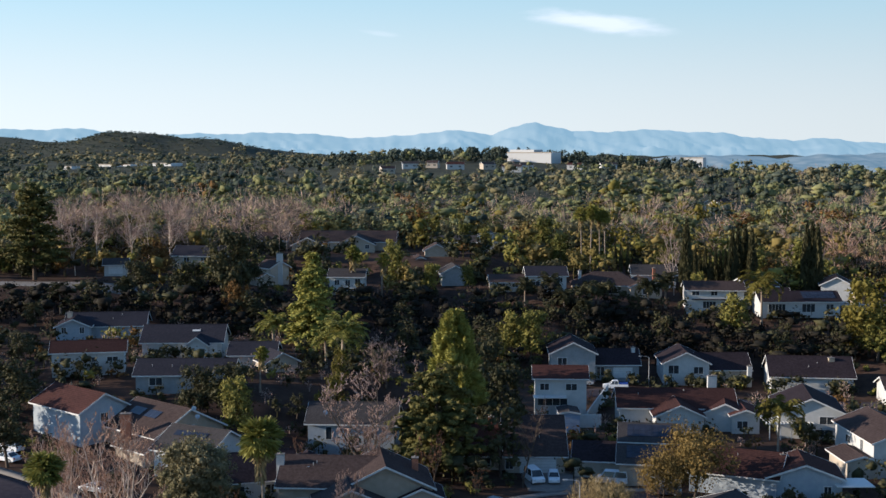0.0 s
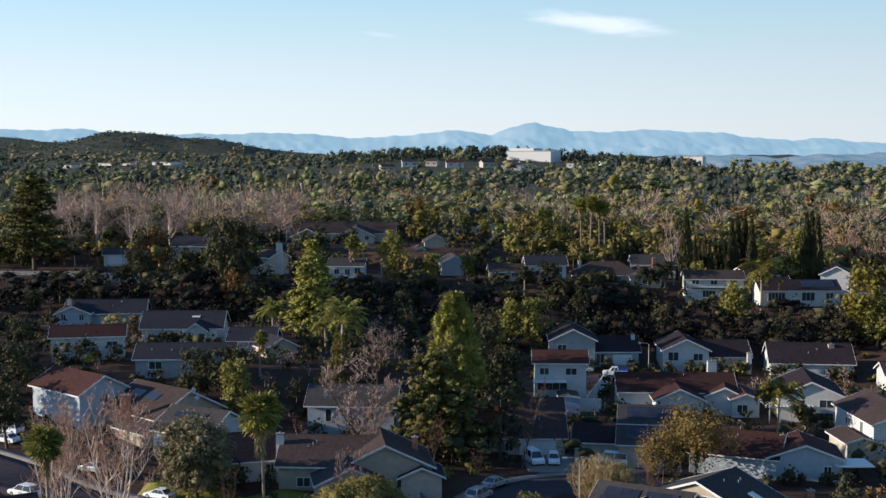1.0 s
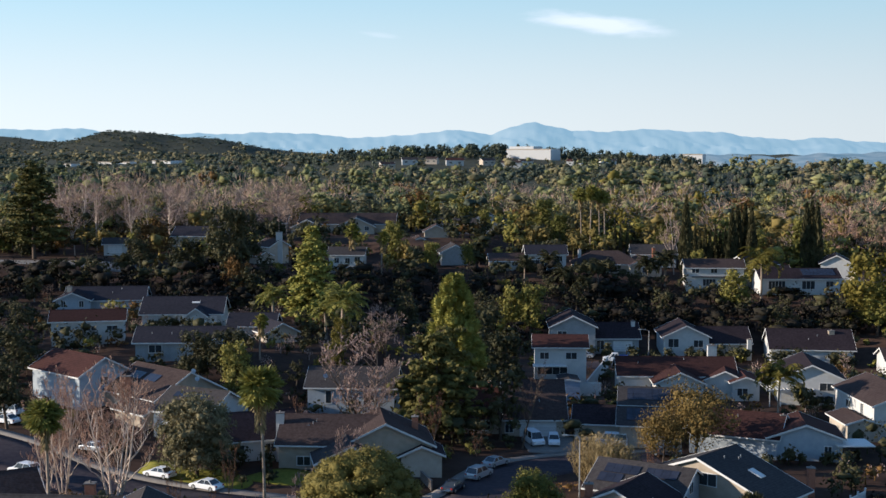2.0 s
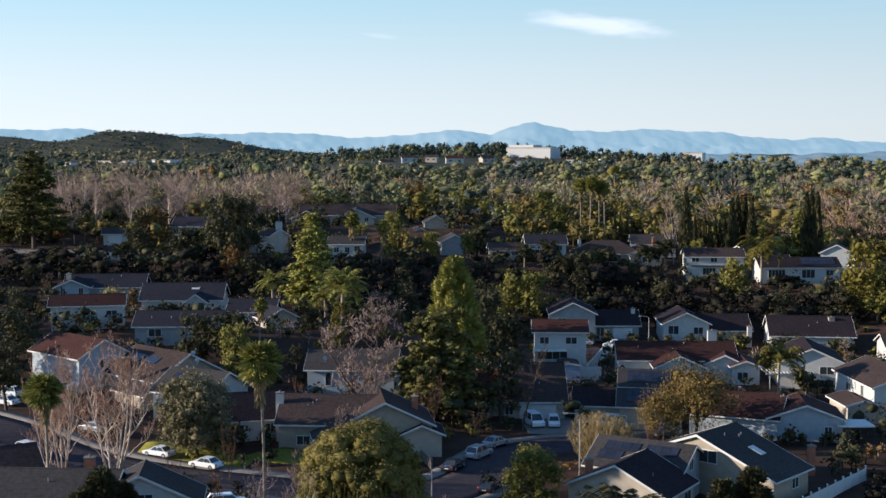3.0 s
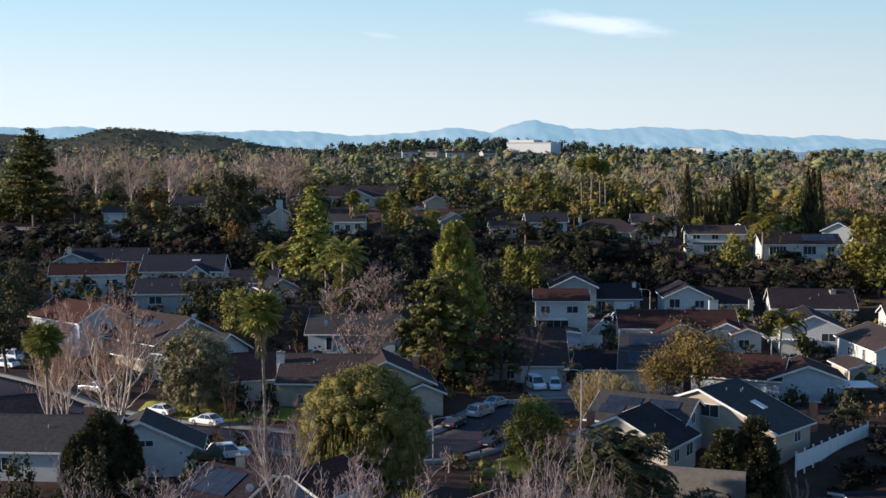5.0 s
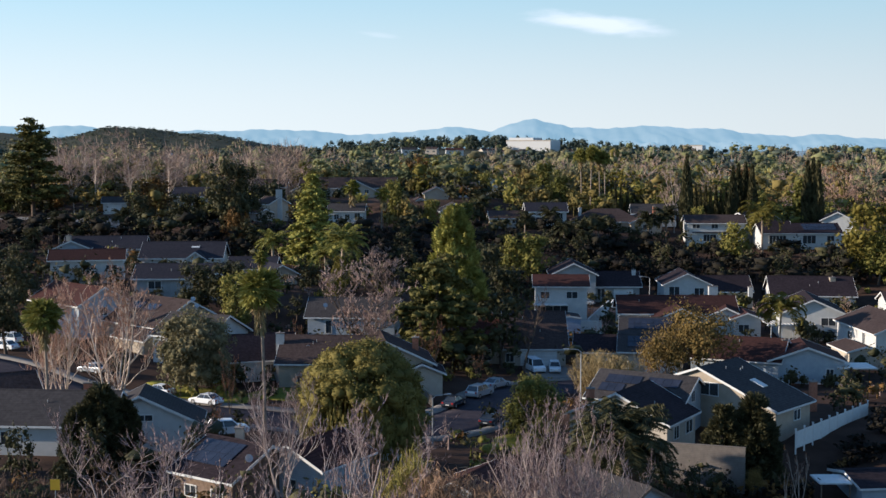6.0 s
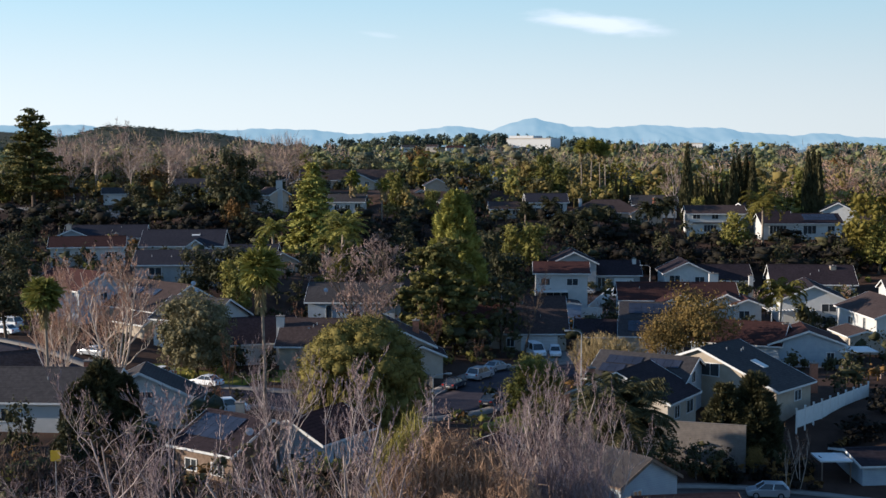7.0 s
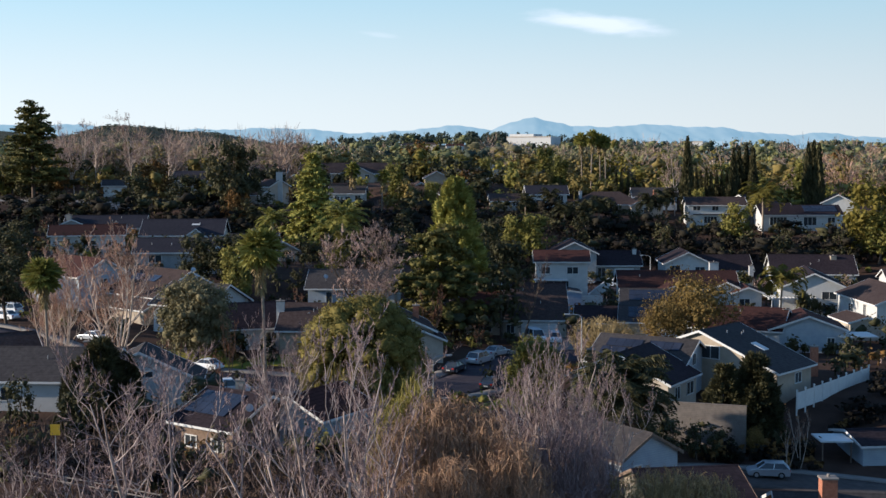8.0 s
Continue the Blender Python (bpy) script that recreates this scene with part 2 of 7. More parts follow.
PALMLEAF = surf("palm_leaves", (0.092, 0.104, 0.021), (0.307, 0.268, 0.062), 0.6, 0.5, island=0.35, big=1.5, spec=0.08, spread=0.4, leaf=0.15)
DEADPALM = surf("dead_palm_leaves", (0.172, 0.127, 0.055), (0.322, 0.241, 0.110), 0.6, 0.9, island=0.9)
WILLOWGREEN = surf("yellow_green_stems", (0.187, 0.162, 0.041), (0.340, 0.288, 0.081), 0.5, 0.95, island=0.8, spec=0.06)

def far_ground_tone(m):
    """Earth brown turns dark grey-green out on the plain and the far hills."""
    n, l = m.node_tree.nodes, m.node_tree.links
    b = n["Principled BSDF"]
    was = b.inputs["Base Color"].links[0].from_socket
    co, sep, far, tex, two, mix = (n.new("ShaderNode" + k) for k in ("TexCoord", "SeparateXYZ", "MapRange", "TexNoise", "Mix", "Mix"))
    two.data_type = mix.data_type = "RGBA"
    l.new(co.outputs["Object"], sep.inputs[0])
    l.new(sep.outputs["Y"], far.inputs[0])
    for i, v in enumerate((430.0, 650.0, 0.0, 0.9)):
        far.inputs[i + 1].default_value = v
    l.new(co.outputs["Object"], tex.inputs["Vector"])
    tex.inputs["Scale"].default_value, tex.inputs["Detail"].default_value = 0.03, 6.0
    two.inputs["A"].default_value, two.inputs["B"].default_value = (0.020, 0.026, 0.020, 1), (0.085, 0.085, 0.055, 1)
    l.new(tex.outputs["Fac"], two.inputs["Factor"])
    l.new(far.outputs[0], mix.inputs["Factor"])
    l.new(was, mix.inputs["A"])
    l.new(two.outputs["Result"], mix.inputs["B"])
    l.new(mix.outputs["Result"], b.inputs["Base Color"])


far_ground_tone(SOIL)

# ---- building blocks ----
rng = np.random.default_rng(7)


def mesh_of(name, verts, faces, mat):
    """A mesh from arrays: faces is one array of triangles or quads, or a list of polygons."""
    me = bpy.data.meshes.new(name)
    verts = np.asarray(verts, dtype=np.float32).reshape(-1, 3)
    if isinstance(faces, np.ndarray):
        k = faces.shape[1]
        me.vertices.add(len(verts))
        me.vertices.foreach_set("co", verts.ravel())
        me.loops.add(faces.size)
        me.loops.foreach_set("vertex_index", faces.astype(np.int32).ravel())
        me.polygons.add(len(faces))
        me.polygons.foreach_set("loop_start", np.arange(0, faces.size, k, dtype=np.int32))
        me.update(calc_edges=True)
    else:
        me.from_pydata(verts.tolist(), [], faces)
        me.update()
    if mat:
        me.materials.append(mat)
    return me


def part(name, me, parent=None, label="", m=None):
    """Links a mesh as one object, under a thing or a part if given."""
    ob = new(name, me)
    if m is not None:
        ob.matrix_local = m
    if parent:
        ob.parent = parent
    if label:
        ob["label"] = label
    return ob


class Shell:
    """Gathers boxes and prisms, moved by a pose, into one mesh."""

    def __init__(self):
        self.v, self.f = [], []

    def add(self, verts, faces, m=None):
        k = len(self.v)
        self.v += [tuple(m @ Vector(p)) if m is not None else tuple(p) for p in verts]
        self.f += [tuple(k + i for i in f) for f in faces]
        return self

    def box(self, x0, x1, y0, y1, z0, z1, m=None):
        v = [(x, y, z) for z in (z0, z1) for x, y in ((x0, y0), (x1, y0), (x1, y1), (x0, y1))]
        return self.add(v, [(3, 2, 1, 0), (4, 5, 6, 7), (0, 1, 5, 4), (1, 2, 6, 5), (2, 3, 7, 6), (3, 0, 4, 7)], m)

    def prism(self, ring, x0, x1, m=None):
        """A ring of (y, z), anticlockwise seen from +x, drawn out along x."""
        k = len(ring)
        v = [(x0, y, z) for y, z in ring] + [(x1, y, z) for y, z in ring]
        f = [tuple(reversed(range(k))), tuple(range(k, 2 * k))] + [(i, (i + 1) % k, k + (i + 1) % k, k + i) for i in range(k)]
        return self.add(v, f, m)

    def tube(self, a, b, r0, r1, k=8, m=None):
        a, b = Vector(a), Vector(b)
        q = (b - a).to_track_quat("Z", "Y")
        v = [a + q @ Vector((r0 * math.cos(2 * math.pi * i / k), r0 * math.sin(2 * math.pi * i / k), 0)) for i in range(k)]
        v += [b + q @ Vector((r1 * math.cos(2 * math.pi * i / k), r1 * math.sin(2 * math.pi * i / k), 0)) for i in range(k)]
        return self.add(v, [tuple(reversed(range(k))), tuple(range(k, 2 * k))] + [(i, (i + 1) % k, k + (i + 1) % k, k + i) for i in range(k)], m)

    def done(self, name, mat, parent=None, label="", m=None, bevel=0.0):
        me = mesh_of(name, self.v, self.f, mat)
        if bevel:
            bm = bmesh.new()
            bm.from_mesh(me)
            bmesh.ops.bevel(bm, geom=bm.edges[:] + bm.verts[:], offset=bevel, segments=2, affect="EDGES", profile=0.6)
            bm.to_mesh(me)
            bm.free()
        return part(name, me, parent, label, m)


def unit(v):
    return v / np.maximum(np.linalg.norm(v, axis=-1, keepdims=True), 1e-9)


def leaf_quads(pos, normal, size, long=1.5):
    """One small four-cornered leaf or spray for each place, facing its normal, turned at random."""
    k = len(pos)
    size = np.broadcast_to(np.asarray(size, dtype=float), (k,))[:, None]
    a = unit(np.cross(normal, rng.normal(size=(k, 3))))
    b = np.cross(unit(normal), a)
    a, b = a * size * long * 0.5, b * size * 0.5
    v = np.stack([pos - a, pos - b * 0.9, pos + a, pos + b * 0.9], axis=1).reshape(-1, 3)
    return v, np.arange(4 * k).reshape(-1, 4)


GRID = [(i, j, k) for i in (-1, 0, 1) for j in (-1, 0, 1) for k in (-1, 0, 1) if (i, j, k) != (0, 0, 0)]


def ball_faces():
    """The 24 four-cornered faces of a rounded cube on GRID."""
    faces = []
    for ax in range(3):
        for sg in (-1, 1):
            for a, b in ((-1, -1), (-1, 0), (0, -1), (0, 0)):
                ring = []
                for u, v in ((a, b), (a + 1, b), (a + 1, b + 1), (a, b + 1)):
                    p = [0, 0, 0]
                    p[ax], p[(ax + 1) % 3], p[(ax + 2) % 3] = sg, u, v
                    ring.append(GRID.index(tuple(p)))
                faces.append(ring if sg > 0 else ring[::-1])
    return np.array(faces)


BALL_V, BALL_F = np.array(GRID, dtype=float), ball_faces()
BALL_V /= np.linalg.norm(BALL_V, axis=1, keepdims=True)


def lumps(centres, radii, ragged=0.45):
    """Uneven masses of foliage, the inside of a crown: one for each centre, with three radii each."""
    k = len(centres)
    v = BALL_V[None] * (1 + rng.uniform(-ragged, ragged, (k, 26, 1)) + rng.normal(size=(k, 26, 3)) * ragged * 0.3)
    a = rng.uniform(0, 2 * math.pi, (k, 1))
    x, y = v[..., 0] * np.cos(a) - v[..., 1] * np.sin(a), v[..., 0] * np.sin(a) + v[..., 1] * np.cos(a)
    v = np.stack([x, y, v[..., 2]], -1) * np.asarray(radii)[:, None, :] + np.asarray(centres)[:, None, :]
    f = BALL_F[None] + (np.arange(k) * 26)[:, None, None]
    return v.reshape(-1, 3), f.reshape(-1, 4)


def soft(me):
    me.polygons.foreach_set("use_smooth", np.ones(len(me.polygons), dtype=bool))
    return me


def leaf_strips(p0, p1, w):
    """Narrow leaves or twigs from p0 to p1, w wide at the foot, pointed."""
    d = unit(p1 - p0)
    side = unit(np.cross(d, rng.normal(size=d.shape))) * (np.asarray(w) * 0.5).reshape(-1, 1)
    v = np.stack([p0 - side, p0 + side, p1 + side * 0.25, p1 - side * 0.25], axis=1).reshape(-1, 3)
    return v, np.arange(len(v)).reshape(-1, 4)


def tubes(segs, k):
    """Tapered k-sided limbs, open ended: segs is an array of x0 y0 z0 x1 y1 z1 r0 r1."""
    segs = np.asarray(segs)
    a, b, r0, r1 = segs[:, :3], segs[:, 3:6], segs[:, 6:7], segs[:, 7:8]
    d = unit(b - a)
    ref = np.where(np.abs(d[:, 2:]) > 0.9, np.array([[1.0, 0, 0]]), np.array([[0, 0, 1.0]]))
    s = unit(np.cross(d, ref))
    u = np.cross(d, s)
    rings = []
    for c, r in ((a, r0), (b, r1)):
        for i in range(k):
            t = 2 * math.pi * i / k
            rings.append(c + r * (s * math.cos(t) + u * math.sin(t)))
    v = np.stack(rings, axis=1).reshape(-1, 3)
    base = np.arange(len(segs))[:, None] * 2 * k
    f = np.concatenate([base + np.array([[i, (i + 1) % k, k + (i + 1) % k, k + i]]) for i in range(k)])
    return v, f


def merged(*lots):
    """Joins several (verts, faces) of the same face size."""
    vs, fs, k = [], [], 0
    for v, f in lots:
        vs.append(v)
        fs.append(f + k)
        k += len(v)
    return np.concatenate(vs), np.concatenate(fs)

# ---- the ground: terraces that step up from a street to a ridge of houses, a wooded plain, far hills ----
KNOTS_A = [(-31, 166, -5.4), (-68, 199, -2.4), (18, 197, -6.6), (12, 206, -6.3), (37, 271, -6.3), (53, 279, -6.7), (26, 240, -5.5), (30, 281, -4.5),
           (83, 276, -6.5), (64, 226, -5.2), (35, 163, -5.8), (54, 162, -6.0), (24, 146, -5.6), (34, 130, -9.6), (45, 120, -10.0), (20, 128, -8.0),
           (34, 131, -11.6), (40, 128, -11.8), (28, 132, -10.8), (16, 104, -5.5), (0, 95, -3.5), (-36, 136, -3.0), (-22, 118, -3.8), (-32, 104, -3.6), (-5, 65, -5.0), (-20, 75, -5.0), (10, 85, -5.5), (-80, 230, 1.0)]
KNOTS_B = [(-66, 238, 4.4), (-45, 228, 2.8), (-52, 262, 3.5), (-81, 280, 3.5), (-35, 254, 1.5), (-40, 198, -3.2), (-60, 208, -1.5), (-23, 182, -4.3),
           (-6, 176, -5.2), (-18, 206, -3.6), (2, 208, -6.0), (0, 150, -6.2), (10, 165, -6.5), (28, 345, 7.8), (-28, 336, 7.2), (-44, 342, 9.5),
           (-35, 405, 13.0), (-2, 392, 13.0), (12, 425, 12.0), (48, 348, 5.6), (70, 333, 4.2), (90, 325, 3.8), (-105, 335, 10.5), (42, 376, 9.0), (100, 292, -2.0)]
KNOTS_C = [(0, 300, -2.0), (50, 305, -4.0), (-50, 300, 3.0), (-100, 300, 5.0), (100, 400, 6.0), (-110, 400, 12.0), (130, 330, 4.0), (80, 190, -7.0), (90, 150, -9.5), (-90, 150, -3.0),
           (-140, 250, 2.0), (140, 250, -6.0), (-80, 80, -4.0), (80, 80, -10.0), (0, 20, -6.0), (60, 250, -6.4), (50, 195, -6.2), (-150, 350, 11.0), (20, 320, 3.0), (-20, 315, 3.5), (68, 312, -1.0), (95, 308, -1.0), (-75, 312, 6.5)]
KNOTS = np.array(KNOTS_A + KNOTS_B + KNOTS_C, dtype=float)


def bump(x, y, cx, cy, sx, sy, h):
    return h * np.exp(-((x - cx) / sx) ** 2 - ((y - cy) / sy) ** 2)


def ground_z(x, y):
    """Height of the ground, near and far."""
    x, y = np.asarray(x, dtype=float), np.asarray(y, dtype=float)
    d2 = (x[..., None] - KNOTS[:, 0]) ** 2 + (y[..., None] - KNOTS[:, 1]) ** 2
    w = np.exp(-d2 / (2 * 11.0 ** 2)) + 1e-3 * np.exp(-d2 / (2 * 45.0 ** 2)) + 1e-9 / (1 + d2)
    near = (w * KNOTS[:, 2]).sum(-1) / w.sum(-1)
    far = 9.0 + 0 * x
    far = far + bump(x, y, 60, 1720, 260, 330, 17.0) + bump(x, y, -330, 2300, 500, 500, 8.0)
    far = far + bump(x, y, 330, 1250, 160, 220, 6.0) - bump(x, y, -500, 1500, 300, 500, 6.0) - bump(x, y, 760, 1900, 420, 700, 17.0) - bump(x, y, 1050, 2950, 620, 900, 42.0) - bump(x, y, 900, 3750, 620, 420, 30.0)
    far = far + bump(x, y, -860, 3500, 250, 380, 38.0) + 22.0 * np.exp(-((x + 845) / 118) ** 4 - ((y - 3500) / 330) ** 2) + bump(x, y, -590, 3450, 190, 300, 34.0) + bump(x, y, -1330, 3750, 330, 420, 58.0)
    rough = np.sin(x * 0.013 + 1.3 * np.sin(y * 0.004)) * np.sin(y * 0.007 + 0.6)
    far = far + rough * np.clip((y - 600) / 900, 0, 1) * 3.0
    hill = np.clip((y - 2900) / 500, 0, 1)
    far = far + hill * (np.sin(x * 0.021 + y * 0.006) * 3.5 + np.sin(x * 0.047 - y * 0.011) * 2.0 + np.abs(np.sin(x * 0.031 + y * 0.013)) * 4)
    b = np.clip((y - 400) / 120, 0, 1)
    b = np.maximum(b, np.clip((np.abs(x) - 150) / 120, 0, 1) * np.clip((y - 250) / 100, 0, 1))
    b = b * b * (3 - 2 * b)
    return near * (1 - b) + far * b


def steps(lo, hi, fine0, fine1, fine, grow):
    """Even steps between fine0 and fine1, growing outward to lo and hi."""
    out = list(np.arange(fine0, fine1 + 1e-6, fine))
    s, v = fine, out[-1]
    while v < hi:
        s *= grow
        v += s
        out.append(min(v, hi))
    s, v = fine, out[0]
    while v > lo:
        s *= grow
        v -= s
        out.insert(0, max(v, lo))
    return np.array(out)


gx, gy = steps(-3400, 3400, -130, 130, 2.5, 1.07), steps(-600, 4930, 40, 440, 2.5, 1.045)
GX, GY = np.meshgrid(gx, gy)
GZ = np.concatenate([ground_z(GX[i:i + 20], GY[i:i + 20]) for i in range(0, len(gy), 20)])
nx, ny = len(gx), len(gy)
ii = (np.arange(ny - 1)[:, None] * nx + np.arange(nx - 1)[None, :]).ravel()
me = mesh_of("ground", np.stack([GX, GY, GZ], -1).reshape(-1, 3), np.stack([ii, ii + 1, ii + nx + 1, ii + nx], 1), SOIL)
me.polygons.foreach_set("use_smooth", np.ones(len(me.polygons), dtype=bool))
tagged(part("ground", me), "dry brown earth sloping up to the wooded plain", "ground", kind="structure")


def G(x, y):
    """Height of the ground sheet itself, between its corners."""
    i, j = int(np.clip(np.searchsorted(gx, x) - 1, 0, nx - 2)), int(np.clip(np.searchsorted(gy, y) - 1, 0, ny - 2))
    u, v = (x - gx[i]) / (gx[i + 1] - gx[i]), (y - gy[j]) / (gy[j + 1] - gy[j])
    return float((GZ[j, i] * (1 - u) + GZ[j, i + 1] * u) * (1 - v) + (GZ[j + 1, i] * (1 - u) + GZ[j + 1, i + 1] * u) * v)


def smooth_line(pts, step=2.0):
    """A Catmull-Rom line through (x, y) points, in short steps."""
    p = [np.array(q, dtype=float) for q in pts]
    p = [2 * p[0] - p[1]] + p + [2 * p[-1] - p[-2]]
    out = []
    for a, b, c, d in zip(p, p[1:], p[2:], p[3:]):
        k = max(2, int(np.linalg.norm(c - b) / step))
        for s in np.arange(k) / k:
            out.append(0.5 * (2 * b + (c - a) * s + (2 * a - 5 * b + 4 * c - d) * s ** 2 + (3 * b - a - 3 * c + d) * s ** 3))
    return np.array(out + [p[-2]])


def ribbon(name, pts, left, right, lift, mat, label, category, thick=0.5):
    """A paved strip laid over the ground, from left to right of its line (metres to its right are positive), with a real edge."""
    line = smooth_line(pts)
    t = unit(np.gradient(line, axis=0))
    nrm = np.stack([t[:, 1], -t[:, 0]], 1)
    cols = np.linspace(left, right, max(2, int(abs(right - left) / 1.6) + 1))
    rows = [line + nrm * c for c in cols]
    k, n = len(cols), len(line)
    top = np.array([[(*rows[c][i], G(*rows[c][i]) + lift) for c in range(k)] for i in range(n)])
    low = top[:, [0, -1]].copy()
    low[:, :, 2] -= thick
    v = np.concatenate([top.reshape(-1, 3), low.reshape(-1, 3)])
    f = [(i * k + c, i * k + c + 1, (i + 1) * k + c + 1, (i + 1) * k + c) for i in range(n - 1) for c in range(k - 1)]
    o = n * k
    for i in range(n - 1):
        f.append((o + 2 * i, i * k, (i + 1) * k, o + 2 * i + 2))
        f.append((i * k + k - 1, o + 2 * i + 1, o + 2 * i + 3, (i + 1) * k + k - 1))
    return tagged(part(name, mesh_of(name, v, np.array(f), mat)), label, category, kind="structure")


def patch(name, ring, lift, mat, label, category, step=1.6):
    """A paved or planted area inside a ring of (x, y), laid over the ground."""
    ring = np.array(smooth_line(ring + [ring[0]], step)[:-1])
    c = ring.mean(0)
    k = len(ring)
    shells = [c + (ring - c) * s for s in (0.02, 0.25, 0.5, 0.75, 1.0)]
    v = [(*p, G(*p) + lift) for sh in shells for p in sh] + [(*p, G(*p) - 0.4) for p in ring]
    f = [(s * k + i, s * k + (i + 1) % k, (s + 1) * k + (i + 1) % k, (s + 1) * k + i) for s in range(5) for i in range(k)]
    return tagged(part(name, mesh_of(name, v, np.array(f), mat)), label, category, kind="structure")


# the street that comes from the left, bends round a corner and ends in front of the garages
STREET = [(-85, 196), (-62, 178), (-46, 168), (-33, 161), (-20, 156.5), (-9, 154.5), (-1, 157), (4.5, 164), (8, 173), (12.5, 180.5), (20, 185.5), (32, 187)]
ribbon("road", STREET, -4.8, 4.8, 0.05, ASPHALT, "dark asphalt street with parked cars", "road")
ribbon("pavement", STREET, -6.6, -4.8, 0.20, CONCRETE, "pale concrete pavement before the front gardens", "pavement")
ribbon("pavement", STREET[3:8], 4.8, 6.6, 0.20, CONCRETE, "pale concrete pavement at the bend", "pavement")
UPPER_ROAD = [(24, 262), (36, 268), (50, 265), (66, 258), (90, 256)]
ribbon("road", UPPER_ROAD, -3.5, 3.5, 0.05, ASPHALT, "narrow asphalt road between the houses", "road")
LOW_ROAD = [(12, 121), (24, 128), (36, 129), (50, 123), (64, 112)]
ribbon("road", LOW_ROAD, -3.2, 3.4, 0.05, WORNROAD, "worn brown-grey road below the block wall", "road")
ribbon("pavement", LOW_ROAD, -4.6, -3.2, 0.18, CONCRETE, "pale concrete pavement along the embankment", "pavement")
ribbon("road", [(-125, 333), (-105, 331), (-90, 332), (-78, 335)], -4, 4, 0.05, CONCRETE, "pale paved turnout on the upper terrace", "road")
patch("driveway", [(13, 192), (21, 192), (21, 203), (13, 203)], 0.09, CONCRETE, "concrete driveway before the white garage doors", "driveway")
patch("lawn", [(-42, 173), (-34, 169), (-27, 166), (-26, 171), (-34, 176), (-41, 179)], 0.12, LAWN, "sunlit green front lawn", "lawn")
patch("lawn", [(5.4, 147), (8, 145), (11, 147), (12, 152), (9.5, 154), (6.2, 151.5)], 0.12, LAWN, "small green lawn beside the bend", "lawn")
patch("lawn", [(-28, 171), (-20, 168), (-16, 172), (-22, 176)], 0.12, LAWN, "shaded green front lawn", "lawn")

# ---- houses ----
taken = []  # round footprints that no shrub may stand in: x, y, radius


def house(x, y, label, z=None, group="suburban houses"):
    """An empty at the foot of a house."""
    ob = new("house")
    ob.location = (x, y, G(x, y) if z is None else z)
    ob.empty_display_size = 0.5
    tagged(ob, label, "house", group)
    return ob


def frame_ring(x0, x1, z0, z1, b, y0, y1, m):
    """A mitred frame, b wide, round an opening."""
    v = [(x, y, z) for y in (y0, y1) for x, z in ((x0 - b, z0 - b), (x1 + b, z0 - b), (x1 + b, z1 + b), (x0 - b, z1 + b), (x0, z0), (x1, z0), (x1, z1), (x0, z1))]
    f = []
    for i in range(4):
        j = (i + 1) % 4
        f += [(i, j, 4 + j, 4 + i), (8 + j, 8 + i, 12 + i, 12 + j), (j, i, 8 + i, 8 + j), (4 + i, 4 + j, 12 + j, 12 + i)]
    return Shell().add(v, f, m)


def window(ob, m, w, h, mullions=1, name="window"):
    """A framed window: m lies on the wall's face, x along the wall, z up, y into the wall."""
    b = 0.10
    win = frame_ring(-w / 2, w / 2, 0, h, b, -0.07, 0.02, m).done(name, TRIM, ob)
    for i in range(mullions):
        x = -w / 2 + w * (i + 1) / (mullions + 1)
        Shell().box(x - 0.04, x + 0.04, -0.06, 0.02, 0, h, m).done("mullion", TRIM, win)
    Shell().box(-w / 2, w / 2, -0.025, 0.01, 0, h, m).done("pane", GLASS, win)
    return win


def garage(ob, m, w, h=2.15, mat=None):
    g = Shell().box(-w / 2, w / 2, -0.02, 0.02, 0, h, m).done("garage_door", mat or DOORP, ob)
    for i in range(4):
        Shell().box(-w / 2, w / 2, -0.045, -0.02, i * h / 4 + 0.015, (i + 1) * h / 4 - 0.015, m).done("panel", mat or DOORP, g)
    frame_ring(-w / 2, w / 2, 0, h, 0.12, -0.06, 0.02, m).done("door_frame", TRIM, g)


def chimney(ob, x, y, top, w=0.9, d=0.6, mat=None, low=None):
    """Brick or stucco chimney, at a place and top height in the world."""
    o = ob.location
    x, y, top = x - o.x, y - o.y, top - o.z
    low = -0.5 if low is None else low - o.z
    Shell().box(x - w / 2, x + w / 2, y - d / 2, y + d / 2, low, top - 0.12).done("chimney", mat or BRICK, ob)
    s = Shell().box(x - w / 2 - 0.08, x + w / 2 + 0.08, y - d / 2 - 0.08, y + d / 2 + 0.08, top - 0.12, top)
    s.tube((x, y, top), (x, y, top + 0.25), 0.13, 0.11)
    s.done("chimney_cap", CONCRETE, ob)


def dish(ob, x, y, z):
    o = ob.location
    m = pose(x - o.x, y - o.y, z - o.z, 60, 0, 25)
    s = Shell()
    k = 12
    v = [(0, 0, -0.1)] + [(0.38 * math.cos(i * 2 * math.pi / k), 0.38 * math.sin(i * 2 * math.pi / k), 0.0) for i in range(k)]
    s.add(v, [(0, 1 + i, 1 + (i + 1) % k) for i in range(k)], m)
    s.add([(px, py, pz - 0.02) for px, py, pz in v], [(0, 1 + (i + 1) % k, 1 + i) for i in range(k)], m)
    s.tube((x - o.x, y - o.y, z - o.z - 0.7), (x - o.x, y - o.y, z - o.z), 0.03, 0.03, 6)
    s.done("satellite_dish", METAL, ob)


